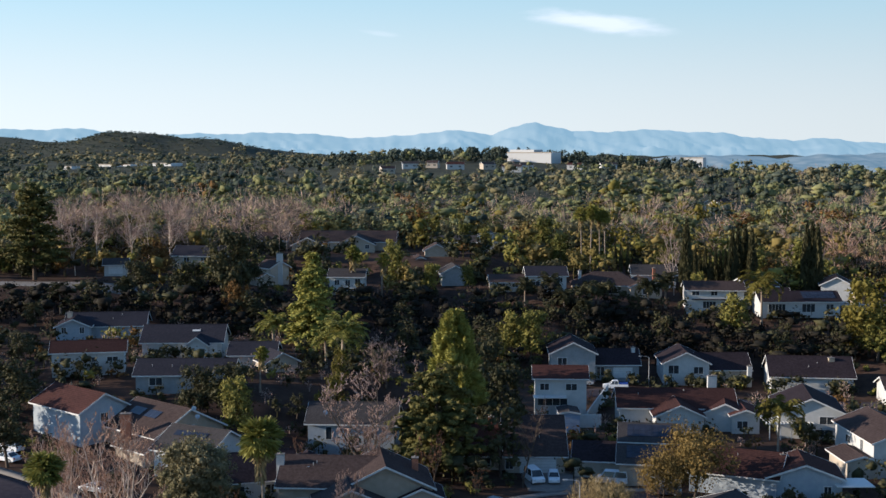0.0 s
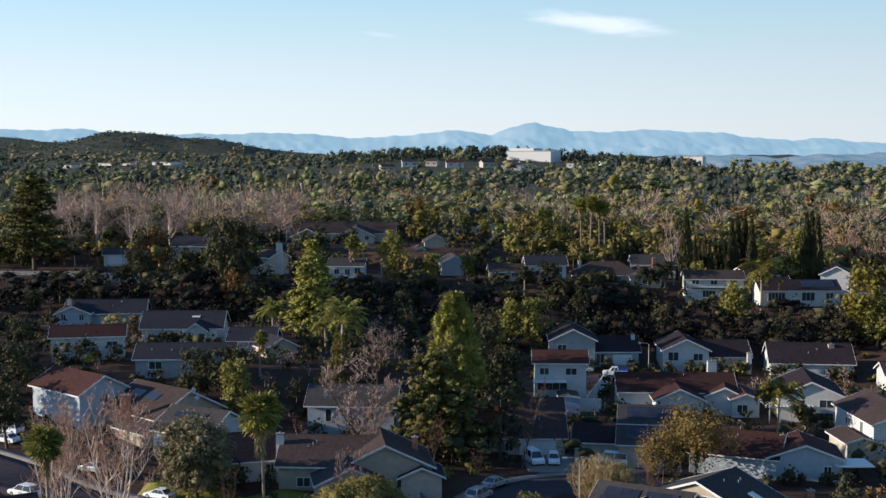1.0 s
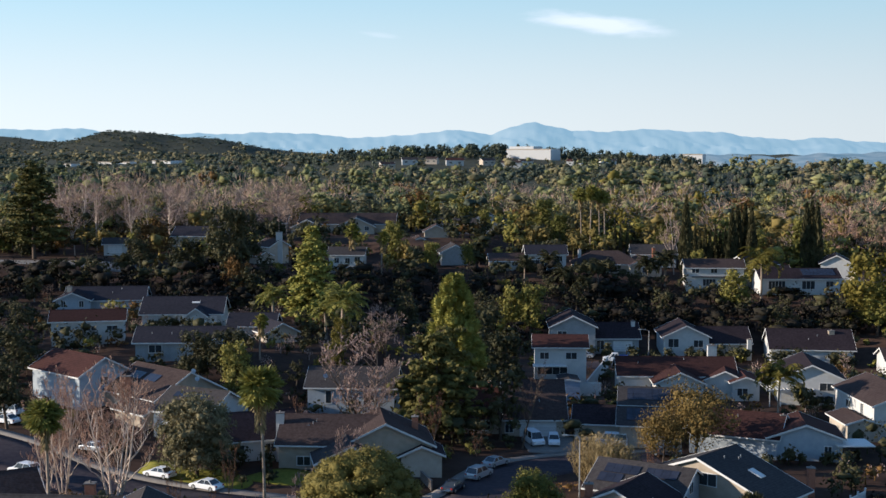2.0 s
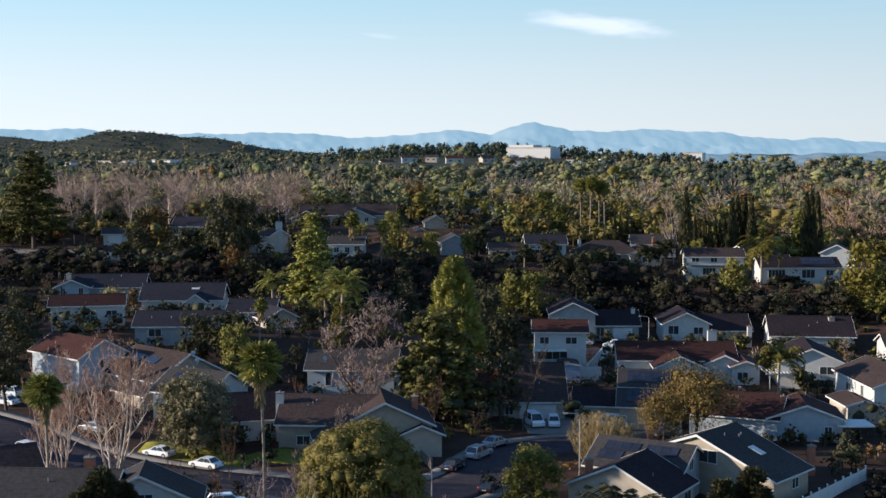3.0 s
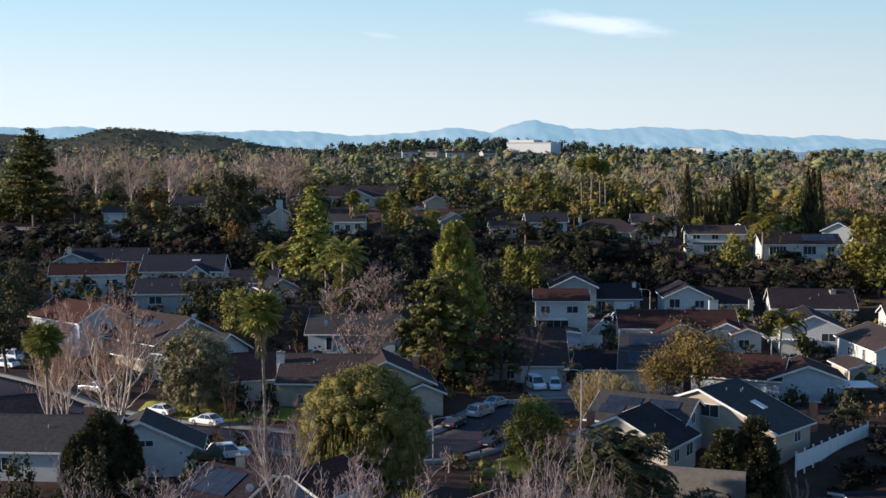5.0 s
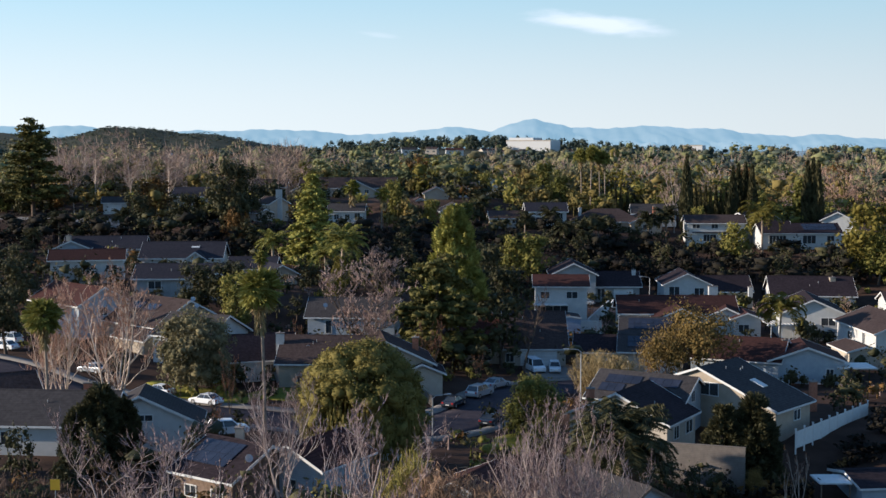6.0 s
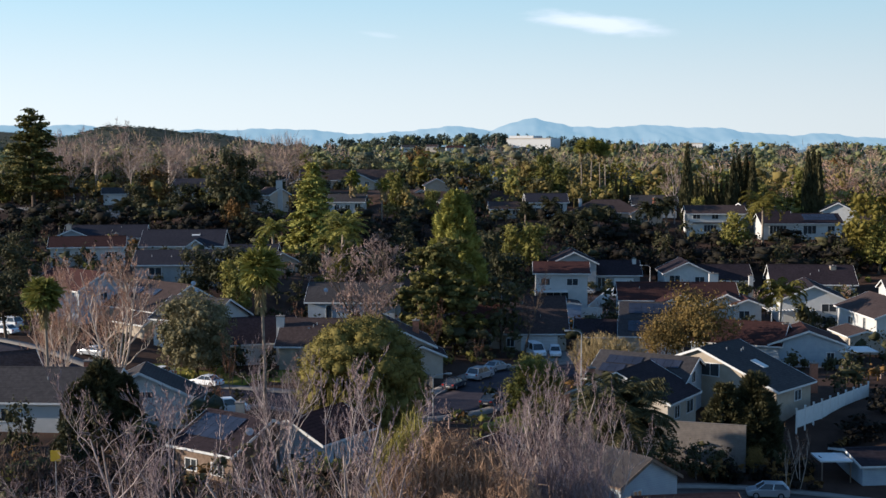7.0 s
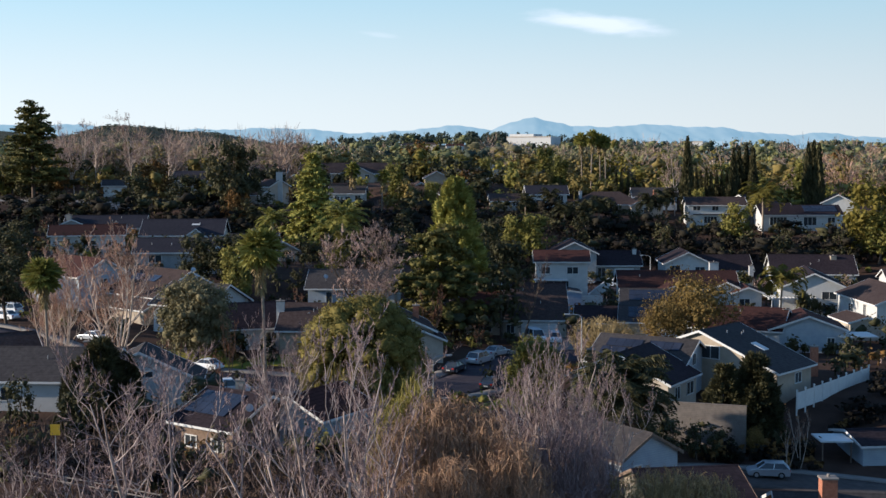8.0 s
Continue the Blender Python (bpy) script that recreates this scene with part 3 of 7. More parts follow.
def wing(ob, x, y, yaw, length, span, eave, rise, wall, roof, over=0.55, windows=(), doors=(), panels=(), skylights=(), vents=0, low=None, hip=False, trim=None):
    """A gabled or hipped wing of a house: ridge along yaw (degrees), centred at x, y, eave at a height in the world.
    windows and doors: (side, along, height over ground, width, height[, panes]); sides are e, w (gable ends) and s, n (long walls)."""
    o = ob.location
    m = pose(x - o.x, y - o.y, 0, 0, 0, yaw)
    e = eave - o.z
    lo = -1.2 if low is None else low - o.z
    L, S, r = length / 2, span / 2, rise
    wall_ob = Shell()
    if hip:
        wall_ob.box(-L, L, -S, S, lo, e, m)
    else:
        wall_ob.prism([(-S, lo), (S, lo), (S, e), (0, e + r), (-S, e)], -L, L, m)
    wall_ob.done("wall", wall, ob)
    sl, t = r / S, 0.16
    oe = e - over * sl
    roof_ob = Shell()
    W = S + over
    if hip:
        k = max(L - S, 0.3)
        X = L + over
        v = [(-X, -W, oe), (X, -W, oe), (X, W, oe), (-X, W, oe), (-k, 0, e + r), (k, 0, e + r)]
        v2 = [(a, b, c + t) for a, b, c in v]
        f = [(0, 1, 5, 4), (1, 2, 5), (2, 3, 4, 5), (3, 0, 4)]
        roof_ob.add(v + v2, [tuple(reversed(q)) for q in f] + [tuple(i + 6 for i in q) for q in f] + [(i, (i + 1) % 4, 6 + (i + 1) % 4, 6 + i) for i in range(4)], m)
    else:
        ring = [(-W, oe + 0.02), (0, e + r + 0.02), (W, oe + 0.02), (W, oe + t + 0.02), (0, e + r + t + 0.02), (-W, oe + t + 0.02)]
        roof_ob.prism(list(reversed(ring)), -L - over, L + over, m)
        roof_ob.prism([(-0.14, e + r + t - 0.02), (0.14, e + r + t - 0.02), (0, e + r + t + 0.09)], -L - over, L + over, m)
    roof_ob.done("roof", roof, ob)
    if not hip:
        for a, b in ((-L - over - 0.035, -L - over), (L + over, L + over + 0.035)):
            for sg in (-1, 1):
                ring = [(sg * (W + 0.02), oe - 0.08), (sg * (W + 0.02), oe + t + 0.05), (0, e + r + t + 0.05), (0, e + r - 0.08)]
                Shell().prism(ring if sg > 0 else list(reversed(ring)), a, b, m).done("fascia", trim or TRIM, ob)
    for sg in (-1, 1):
        a, b = sorted((sg * W, sg * (W + 0.035)))
        Shell().box(-L - over, L + over, a, b, oe - 0.06, oe + t, m).done("fascia", trim or TRIM, ob)
    faces = {"e": pose(L, 0, 0, 0, 0, 90), "w": pose(-L, 0, 0, 0, 0, -90), "s": pose(0, -S, 0), "n": pose(0, S, 0, 0, 0, 180)}
    for side, u, z, w, h, *k in windows:
        window(ob, m @ faces[side] @ pose(u, 0, z), w, h, k[0] if k else 1)
    for side, u, z, w, h, *k in doors:
        garage(ob, m @ faces[side] @ pose(u, 0, z), w, h, k[0] if k else None)
    ang = math.degrees(math.atan2(r, S))
    for side, u, v, w, d in panels:  # on the slope: side s or n, along the ridge, up the slope from the middle
        tilt = pose(0, 0, 0, 0, 0, 0 if side == "s" else 180) @ pose(0, -S / 2, e + r / 2 + t + 0.12, ang)
        cols, rows = max(1, round(w / 1.05)), max(1, round(d / 1.7))
        for i in range(cols):
            for j in range(rows):
                cx, cy = u + (i + 0.5) * w / cols - w / 2, v + (j + 0.5) * d / rows - d / 2
                hw, hd = w / cols / 2 - 0.02, d / rows / 2 - 0.02
                pn = Shell().box(cx - hw, cx + hw, cy - hd, cy + hd, -0.03, 0.02, m @ tilt).done("solar_panel", PANEL, ob)
    for side, u, v, w, d in skylights:
        tilt = pose(0, 0, 0, 0, 0, 0 if side == "s" else 180) @ pose(0, -S / 2, e + r / 2 + t + 0.02, ang)
        Shell().box(u - w / 2, u + w / 2, v - d / 2, v + d / 2, -0.02, 0.12, m @ tilt).done("skylight", TRIM, ob)
    for i in range(vents):
        u, v = rng.uniform(-0.7, 0.7) * L, rng.uniform(0.15, 0.6) * S
        zz = e + r * (1 - v / S)
        Shell().tube((u, -v, zz), (u, -v, zz + 0.55), 0.06, 0.06, 6, m).done("roof_vent", METAL, ob)
    c, s_ = math.cos(radians(yaw)), math.sin(radians(yaw))
    for q in (-0.7, 0, 0.7):
        taken.append((x + c * L * q, y + s_ * L * q, S + 1.0))
    return m

# ---- trees and shrubs ----
def limbs(height, spread, trunks=1, levels=4, up=0.5, r0=0.22, first=0.25, kids=(7, 6, 5, 4), shrink=0.5, wild=0.16, fork=0.0):
    """Tapered limbs of a tree, in an array for each level, from a foot at the origin. fork: how far the limbs open before they turn up."""
    out = [[] for _ in range(levels + 1)]
    stack = []
    for i in range(trunks):
        a = 2 * math.pi * i / trunks + rng.uniform(0, 1)
        lean = 0.06 if trunks == 1 else 0.3
        stack.append((np.zeros(3), unit(np.array([math.cos(a) * lean, math.sin(a) * lean, 1.0])), height * rng.uniform(0.8, 0.95), r0, 0))
    while stack:
        p, d, ln, r, lv = stack.pop()
        n = (7, 6, 4, 3, 2)[min(lv, 4)]
        pts = [p]
        for i in range(n):
            d = unit(d + rng.normal(size=3) * (0.06 if lv == 0 else wild) + np.array([0, 0, up * (0.2 + fork * 0.25) if lv else 0.03]))
            pts.append(pts[-1] + d * ln / n)
        for i in range(n):
            ra, rb = r * (1 - 0.75 * i / n), r * (1 - 0.75 * (i + 1) / n)
            out[lv].append((*pts[i], *pts[i + 1], ra, rb))
        if lv < levels:
            k = kids[lv]
            for j in range(k):
                s = first + (1 - first) * (j + rng.uniform(0, 1)) / k if lv == 0 else rng.uniform(0.2, 1.0)
                q = s * n
                i = min(int(q), n - 1)
                base = pts[i] + (pts[i + 1] - pts[i]) * (q - i)
                side = unit(np.cross(d, rng.normal(size=3)))
                along, across_ = (0.55, 0.8 if lv == 0 else 0.7) if lv < 2 else (0.8, 0.5)
                nd = unit(d * along + side * (across_ + (fork * 0.35 if lv < 2 else 0)) * spread + np.array([0, 0, up * 0.55 * (1 - fork * 0.6)]))
                size = ln * shrink * (1.15 - 0.55 * s if lv == 0 else 1.0) * rng.uniform(0.7, 1.15)
                stack.append((base, nd, size, max(r * (1 - 0.75 * s) * 0.6, 0.012), lv + 1))
    return [np.array(q) for q in out]


def thing(name, label, category, group=""):
    ob = new(name)
    ob.empty_display_size = 0.5
    return tagged(ob, label, category, group)


def limbs_mesh(name, lots, mat, thick=1.0):
    lots = [q for q in lots if len(q)]
    for q in lots:
        q[:, 6:8] *= thick
    return mesh_of(name, *merged(*[tubes(q, 4) for q in lots]), mat)


def bare_tree(height, spread=1.0, trunks=1, label="", bark=None, twig=None, kids=(8, 6, 5, 5), r0=0.2, up=0.5, first=0.25, shrink=0.5, twig_r=0.018, wild=0.18, stout=1.0, fork=0.0):
    """A leafless tree: trunk and limbs, and a crown of fine curling twigs."""
    ob = thing("bare_tree", label or "leafless grey-brown tree with a fine twiggy crown", "tree", "bare trees")
    lv = limbs(height, spread, trunks, 4, up, r0, first, kids, shrink, wild, fork)
    top = np.percentile(np.concatenate([q[:, 5] for q in lv if len(q)]), 99.7)
    for q in lv:
        q[:, :6] *= height / top
    part("trunk", limbs_mesh("trunk", lv[:3], bark or PALEBARK, stout), ob)
    lv[3][:, 6] = np.maximum(lv[3][:, 6], twig_r)
    lv[3][:, 7] = np.maximum(lv[3][:, 7], twig_r * 0.7)
    ends = lv[4]
    tip = leaf_strips(ends[:, :3], ends[:, 3:6], np.full(len(ends), twig_r * 1.9))
    part("crown", mesh_of("crown", *merged(leaf_strips(lv[3][:, :3], lv[3][:, 3:6], lv[3][:, 6] * 2.2), tip), twig or TWIG), ob)
    ob["tall"] = height
    return ob


def clump_leaves(clumps, per, size, core=0.0):
    """Leaves in and round many uneven clumps (x, y, z, radius), thinning outward, none deep inside another."""
    clumps = np.asarray(clumps)
    n = np.maximum((per * clumps[:, 3] ** 2 * 1.35).astype(int), 6)
    idx = np.repeat(np.arange(len(clumps)), n)
    d = unit(rng.normal(size=(len(idx), 3)))
    squash = rng.uniform(0.65, 1.3, (len(clumps), 3))[idx]
    r = clumps[idx, 3:4] * (0.5 + 0.62 * rng.uniform(0, 1, (len(idx), 1)) ** 0.8 + rng.exponential(0.13, (len(idx), 1)))
    pos = clumps[idx, :3] + d * r * squash
    keep = np.ones(len(pos), dtype=bool)
    for c in clumps:
        keep &= ~(((pos - c[:3]) ** 2).sum(1) < (c[3] * 0.45) ** 2)
    pos, d = pos[keep], d[keep]
    nrm = unit(d * 0.7 + rng.normal(size=d.shape) * 0.62 + np.array([0, 0, 0.25]))
    lots = leaf_quads(pos, nrm, size * rng.uniform(0.5, 1.2, len(pos)), 1.7)
    if not core:
        return lots
    r = clumps[:, 3:4] * core * 0.72
    return merged(lots, lumps(clumps[:, :3], np.hstack([r, r, r * 0.85]), 0.34))


def broad_tree(height, width, label, mat, bark=None, per=30, size=0.38, clumps=44, low=0.28, name="broadleaf_tree", core=0.66, boughs=(7, 4)):
    """A leafy tree: trunk, limbs and an uneven crown of leaf clumps with gaps."""
    ob = thing(name, label, "tree", "leafy trees")
    lv = limbs(height * 0.85, 1.0, 1, 2, 0.5, 0.03 * height, 0.25, boughs, 0.5)
    part("trunk", limbs_mesh("trunk", lv, bark or BARK), ob)
    cl = []
    for i in range(clumps):
        a, s = rng.uniform(0, 2 * math.pi), rng.uniform(0, 1)
        zz = rng.uniform(low, 0.93)
        prof = math.sqrt(max(0.05, 1 - ((zz - 0.55) / 0.5) ** 2))
        rr = width / 2 * prof * math.sqrt(s) * rng.uniform(0.7, 1.05)
        cl.append((rr * math.cos(a), rr * math.sin(a), zz * height, width * rng.uniform(0.08, 0.155)))
    part("crown", (mesh_of("crown", *clump_leaves(cl, per, size, core), mat)), ob)
    ob["tall"] = height
    return ob


def conifer(height, width, label, mat=None, whorls=26, per=9, size=0.42, droop=0.35, low=0.08, blunt=1.0, rise=0.22, pad=0.3):
    """A conifer: straight trunk and tiers of drooping needled branches, ragged in outline."""
    ob = thing("conifer", label, "tree", "conifers")
    pads, segs, pos, nrm = [], [(0, 0, 0, 0, 0, height * 0.5, height * 0.018, height * 0.011), (0, 0, height * 0.5, 0, 0, height, height * 0.011, 0.02)], [], []
    for i in range(whorls):
        s = low + (1 - low) * (i + rng.uniform(-0.3, 0.3)) / whorls
        s = min(max(s, low), 0.99)
        reach = width / 2 * ((1 - s) ** blunt * 0.95 + 0.05)
        for j in range(per):
            a = rng.uniform(0, 2 * math.pi)
            s = min(max(s + rng.normal() * 0.35 / whorls, low), 0.99)
            ln = reach * rng.uniform(0.45, 1.15)
            d = np.array([math.cos(a), math.sin(a), rise])
            p0 = np.array([0, 0, s * height])
            n = max(3, int(ln / 0.5))
            prev = p0
            for u in (0.4, 0.7, 0.95):
                r = ln * pad * (0.55 - 0.25 * u) + 0.1
                pads.append((*(p0 + d * ln * u - np.array([0, 0, droop * ln * u * u])), r, r, r * 0.6))
            for q in range(1, n + 1):
                u = q / n
                p = p0 + d * ln * u - np.array([0, 0, droop * ln * u * u])
                segs.append((*prev, *p, 0.05 * (1 - u) + 0.015, 0.05 * (1 - u) + 0.01))
                prev = p
                if u > 0.2:
                    for _ in range(6):
                        pos.append(p + rng.normal(size=3) * np.array([0.40, 0.40, 0.24]) * (1.2 - 0.4 * u))
                        nrm.append(np.array([d[0] * 0.5, d[1] * 0.5, 0.6]) + rng.normal(size=3) * 0.7)
    part("trunk", mesh_of("trunk", *tubes(segs, 4), BARK), ob)
    pads = np.array(pads)
    sprays = leaf_quads(np.array(pos), unit(np.array(nrm)), size * rng.uniform(0.6, 1.3, len(pos)), 1.8)
    part("crown", soft(mesh_of("crown", *merged(sprays, lumps(pads[:, :3], pads[:, 3:], 0.35)), mat or NEEDLE)), ob)
    ob["tall"] = height
    return ob


def cone_tree(height, width, label, mat, clumps=150, low=0.14, blunt=0.7, size=0.34, per=46):
    """A dense conifer: a cone of many small upright tufts round a straight trunk."""
    ob = thing("conifer", label, "tree", "conifers")
    part("trunk", mesh_of("trunk", *tubes([(0, 0, 0, 0, 0, height * 0.95, height * 0.018, 0.03)], 6), BARK), ob)
    s = low + (0.97 - low) * (np.arange(clumps) + rng.uniform(0, 1, clumps)) / clumps
    s = low + (s - low) ** 1.15 / (0.97 - low) ** 0.15
    a = rng.uniform(0, 2 * math.pi, clumps)
    r = width * 0.42 * (1 - s) ** blunt / (1 - low) ** blunt * np.sqrt(rng.uniform(0.35, 1.15, clumps))
    c = np.stack([r * np.cos(a), r * np.sin(a), s * height], 1)
    q = (width * (0.05 + 0.05 * (1 - s)) * rng.uniform(0.7, 1.25, clumps))[:, None]
    n = np.maximum((per * 1.5 * q[:, 0] ** 1.3).astype(int), 10)
    idx = np.repeat(np.arange(clumps), n)
    d = unit(rng.normal(size=(len(idx), 3)) + np.array([0, 0, 0.25]))
    p0 = c[idx] + d * q[idx] * rng.uniform(0.4, 1.15, (len(idx), 1)) * np.array([0.8, 0.8, 1.15])
    out = np.stack([np.cos(a), np.sin(a), np.full(clumps, 0.9)], 1)[idx]
    p1 = p0 + unit(d * 0.8 + out * 0.8) * size * 2 * rng.uniform(0.6, 1.3, (len(idx), 1))
    core = lumps(c, np.hstack([q * 0.8, q * 0.8, q * 1.15]), 0.36)
    part("crown", mesh_of("crown", *merged(leaf_strips(p0, p1, np.full(len(idx), size * 0.8)), core), mat), ob)
    ob["tall"] = height
    return ob


def cypress(height, width, label="tall dark narrow cypress column"):
    ob = thing("cypress", label, "tree", "cypresses")
    part("trunk", mesh_of("trunk", *tubes([(0, 0, 0, 0, 0, height * 0.9, 0.16, 0.03)], 6), BARK), ob)
    k = 1500
    s = rng.uniform(0.03, 1, k)
    prof = np.minimum(1, (1 - s) * 1.9) ** 0.85 * np.minimum(1, 0.45 + s * 4)
    a = rng.uniform(0, 2 * math.pi, k)
    r = width / 2 * prof * np.sqrt(rng.uniform(0.35, 1.1, k)) * (1 + 0.15 * np.sin(a * 3 + s * 9))
    p0 = np.stack([r * np.cos(a), r * np.sin(a), s * height * 0.97], 1)
    p1 = p0 + np.stack([np.cos(a) * 0.18, np.sin(a) * 0.18, np.full(k, 0.75)], 1) * rng.uniform(0.7, 1.3, (k, 1))
    part("crown", mesh_of("crown", *leaf_strips(p0, p1, np.full(k, 0.42)), LEAFDARK), ob)
    ob["tall"] = height
    return ob


def palm_trunk(ob, height, r, bend=0.4):
    segs, n = [], 9
    for i in range(n):
        a, b = i / n, (i + 1) / n
        segs.append((bend * a * a, 0, height * a, bend * b * b, 0, height * b, r * (1.35 - 0.4 * min(1, a * 3)), r * (1.35 - 0.4 * min(1, b * 3))))
    part("trunk", mesh_of("trunk", *tubes(segs, 8), PALMTRUNK), ob)
    return np.array([bend, 0, height])


def fan_palm(height, reach=2.0, label="tall fan palm with a shaggy trunk", fans=80, group="palms"):
    """A fan palm: slim trunk, a head of round pleated leaves, and dead ones hanging below."""
    ob = thing("fan_palm", label, "palm", group)
    top = palm_trunk(ob, height - reach * 0.7, 0.17)
    lots, dead = [], []
    for i in range(fans):
        a, el = rng.uniform(0, 2 * math.pi), rng.uniform(-1.35, 1.4)
        d = np.array([math.cos(a) * math.cos(el), math.sin(a) * math.cos(el), math.sin(el)])
        hub = top + d * reach * rng.uniform(0.45, 0.7)
        side = unit(np.cross(d, np.array([0, 0, 1.0]) + rng.normal(size=3) * 0.2))
        t = np.linspace(-1.7, 1.7, 11)[:, None]
        tips = hub + (d * np.cos(t) + side * np.sin(t)) * reach * 0.55 * rng.uniform(0.8, 1.1, (11, 1)) - np.array([0, 0, 0.12 * reach])
        (lots if el > -1.05 else dead).append(leaf_strips(np.repeat(hub[None], 11, 0), tips, np.full(11, 0.34)))
        (lots if el > -1.05 else dead).append(leaf_strips(top[None], hub[None], np.array([0.08])))
    k = 190
    a, s = rng.uniform(0, 2 * math.pi, k), rng.uniform(0, 1, k)
    p0 = top + np.stack([np.cos(a) * 0.3, np.sin(a) * 0.3, -s * reach * 1.9], 1)
    dead.append(leaf_strips(p0, p0 + np.stack([np.cos(a) * 0.35, np.sin(a) * 0.35, np.full(k, -0.8)], 1), np.full(k, 0.22)))
    part("crown", mesh_of("crown", *merged(*lots), PALMLEAF), ob, "stiff green fan leaves")
    part("dead_leaves", mesh_of("dead_leaves", *merged(*dead), DEADPALM), ob, "brown hanging dead leaves")
    ob["tall"] = height
    return ob


def feather_palm(height, reach=3.0, label="feather palm with long arching fronds", fronds=42, mat=None, thick=0.25, width=0.13, droop=0.085):
    """A date or queen palm: trunk and arching fronds, each with many leaflets."""
    ob = thing("feather_palm", label, "palm", "palms")
    top = palm_trunk(ob, height - reach * 0.55, thick, 0.2)
    lots, ribs = [], []
    for i in range(fronds):
        a, el = rng.uniform(0, 2 * math.pi), rng.uniform(-0.25, 1.35)
        h = np.array([math.cos(a), math.sin(a), 0])
        n, pts, d, p = 9, [top], math.sin(el), top
        ang = el
        for j in range(n):
            p = p + (h * math.cos(ang) + np.array([0, 0, math.sin(ang)])) * reach / n
            ang -= droop + 0.022 * j
            pts.append(p)
        pts = np.array(pts)
        for j in range(n):
            ribs.append((*pts[j], *pts[j + 1], 0.035 * (1 - j / n) + 0.01, 0.03 * (1 - j / n) + 0.008))
        side = np.cross(h, [0, 0, 1.0])
        for sg in (-1, 1):
            u = np.linspace(0.12, 1, 22)
            base = np.stack([np.interp(u * n, np.arange(n + 1), pts[:, c]) for c in range(3)], 1)
            ln = reach * 0.2 * np.sin(np.clip(u * 2.6 + 0.35, 0, math.pi))[:, None] + 0.1
            tip = base + (side * sg * 0.85 + h * 0.45 + np.array([0, 0, -0.35])) * ln * rng.uniform(0.8, 1.15, (22, 1))
            lots.append(leaf_strips(base, tip, np.full(22, width)))
    lots.append(tubes(ribs, 4))
    part("crown", mesh_of("crown", *merged(*lots), mat or PALMLEAF), ob, "arching green feather fronds")
    ob["tall"] = height
    return ob


def pepper_tree(height, width, label):
    """A dome of foliage that hangs in curtains."""
    ob = thing("weeping_tree", label, "tree", "leafy trees")
    lv = limbs(height * 0.8, 1.1, 1, 2, 0.5, 0.32, 0.25, (7, 4), 0.5)
    part("trunk", limbs_mesh("trunk", lv, BARK), ob)
    cl = []
    for i in range(270):
        a, up = rng.uniform(0, 2 * math.pi), rng.uniform(-0.55, 1.0)
        q = math.sqrt(1 - up * up) * width * 0.44 * rng.uniform(0.9, 1.03)
        zz = height * (0.46 + 0.46 * math.copysign(abs(up) ** 0.85, up) * rng.uniform(0.92, 1.0))
        cl.append((q * math.cos(a), q * math.sin(a), zz, width * rng.uniform(0.045, 0.085)))
    v, f = clump_leaves(cl, 300, 0.16, 1.25)
    k = 5200
    a, s = rng.uniform(0, 2 * math.pi, k), np.sqrt(rng.uniform(0.3, 1.1, k))
    zt = height * (0.14 + 0.74 * np.sqrt(np.clip(1 - s * s * 0.9, 0, 1)) * rng.uniform(0, 1, k) + 0.04 * rng.normal(size=k))
    out = width * (0.41 + 0.07 * rng.uniform(0, 1, k)) * np.sqrt(np.clip(1 - ((zt / height - 0.42) / 0.52) ** 2, 0.02, 1))
    p0 = np.stack([out * np.cos(a), out * np.sin(a), zt], 1)
    p1 = p0 + np.stack([np.cos(a) * 0.12, np.sin(a) * 0.12, -rng.uniform(0.4, 1.1, k)], 1)
    part("crown", soft(mesh_of("crown", *merged((v, f), leaf_strips(p0, p1, np.full(k, 0.14))), PEPPERLEAF)), ob)
    ob["tall"] = height
    return ob


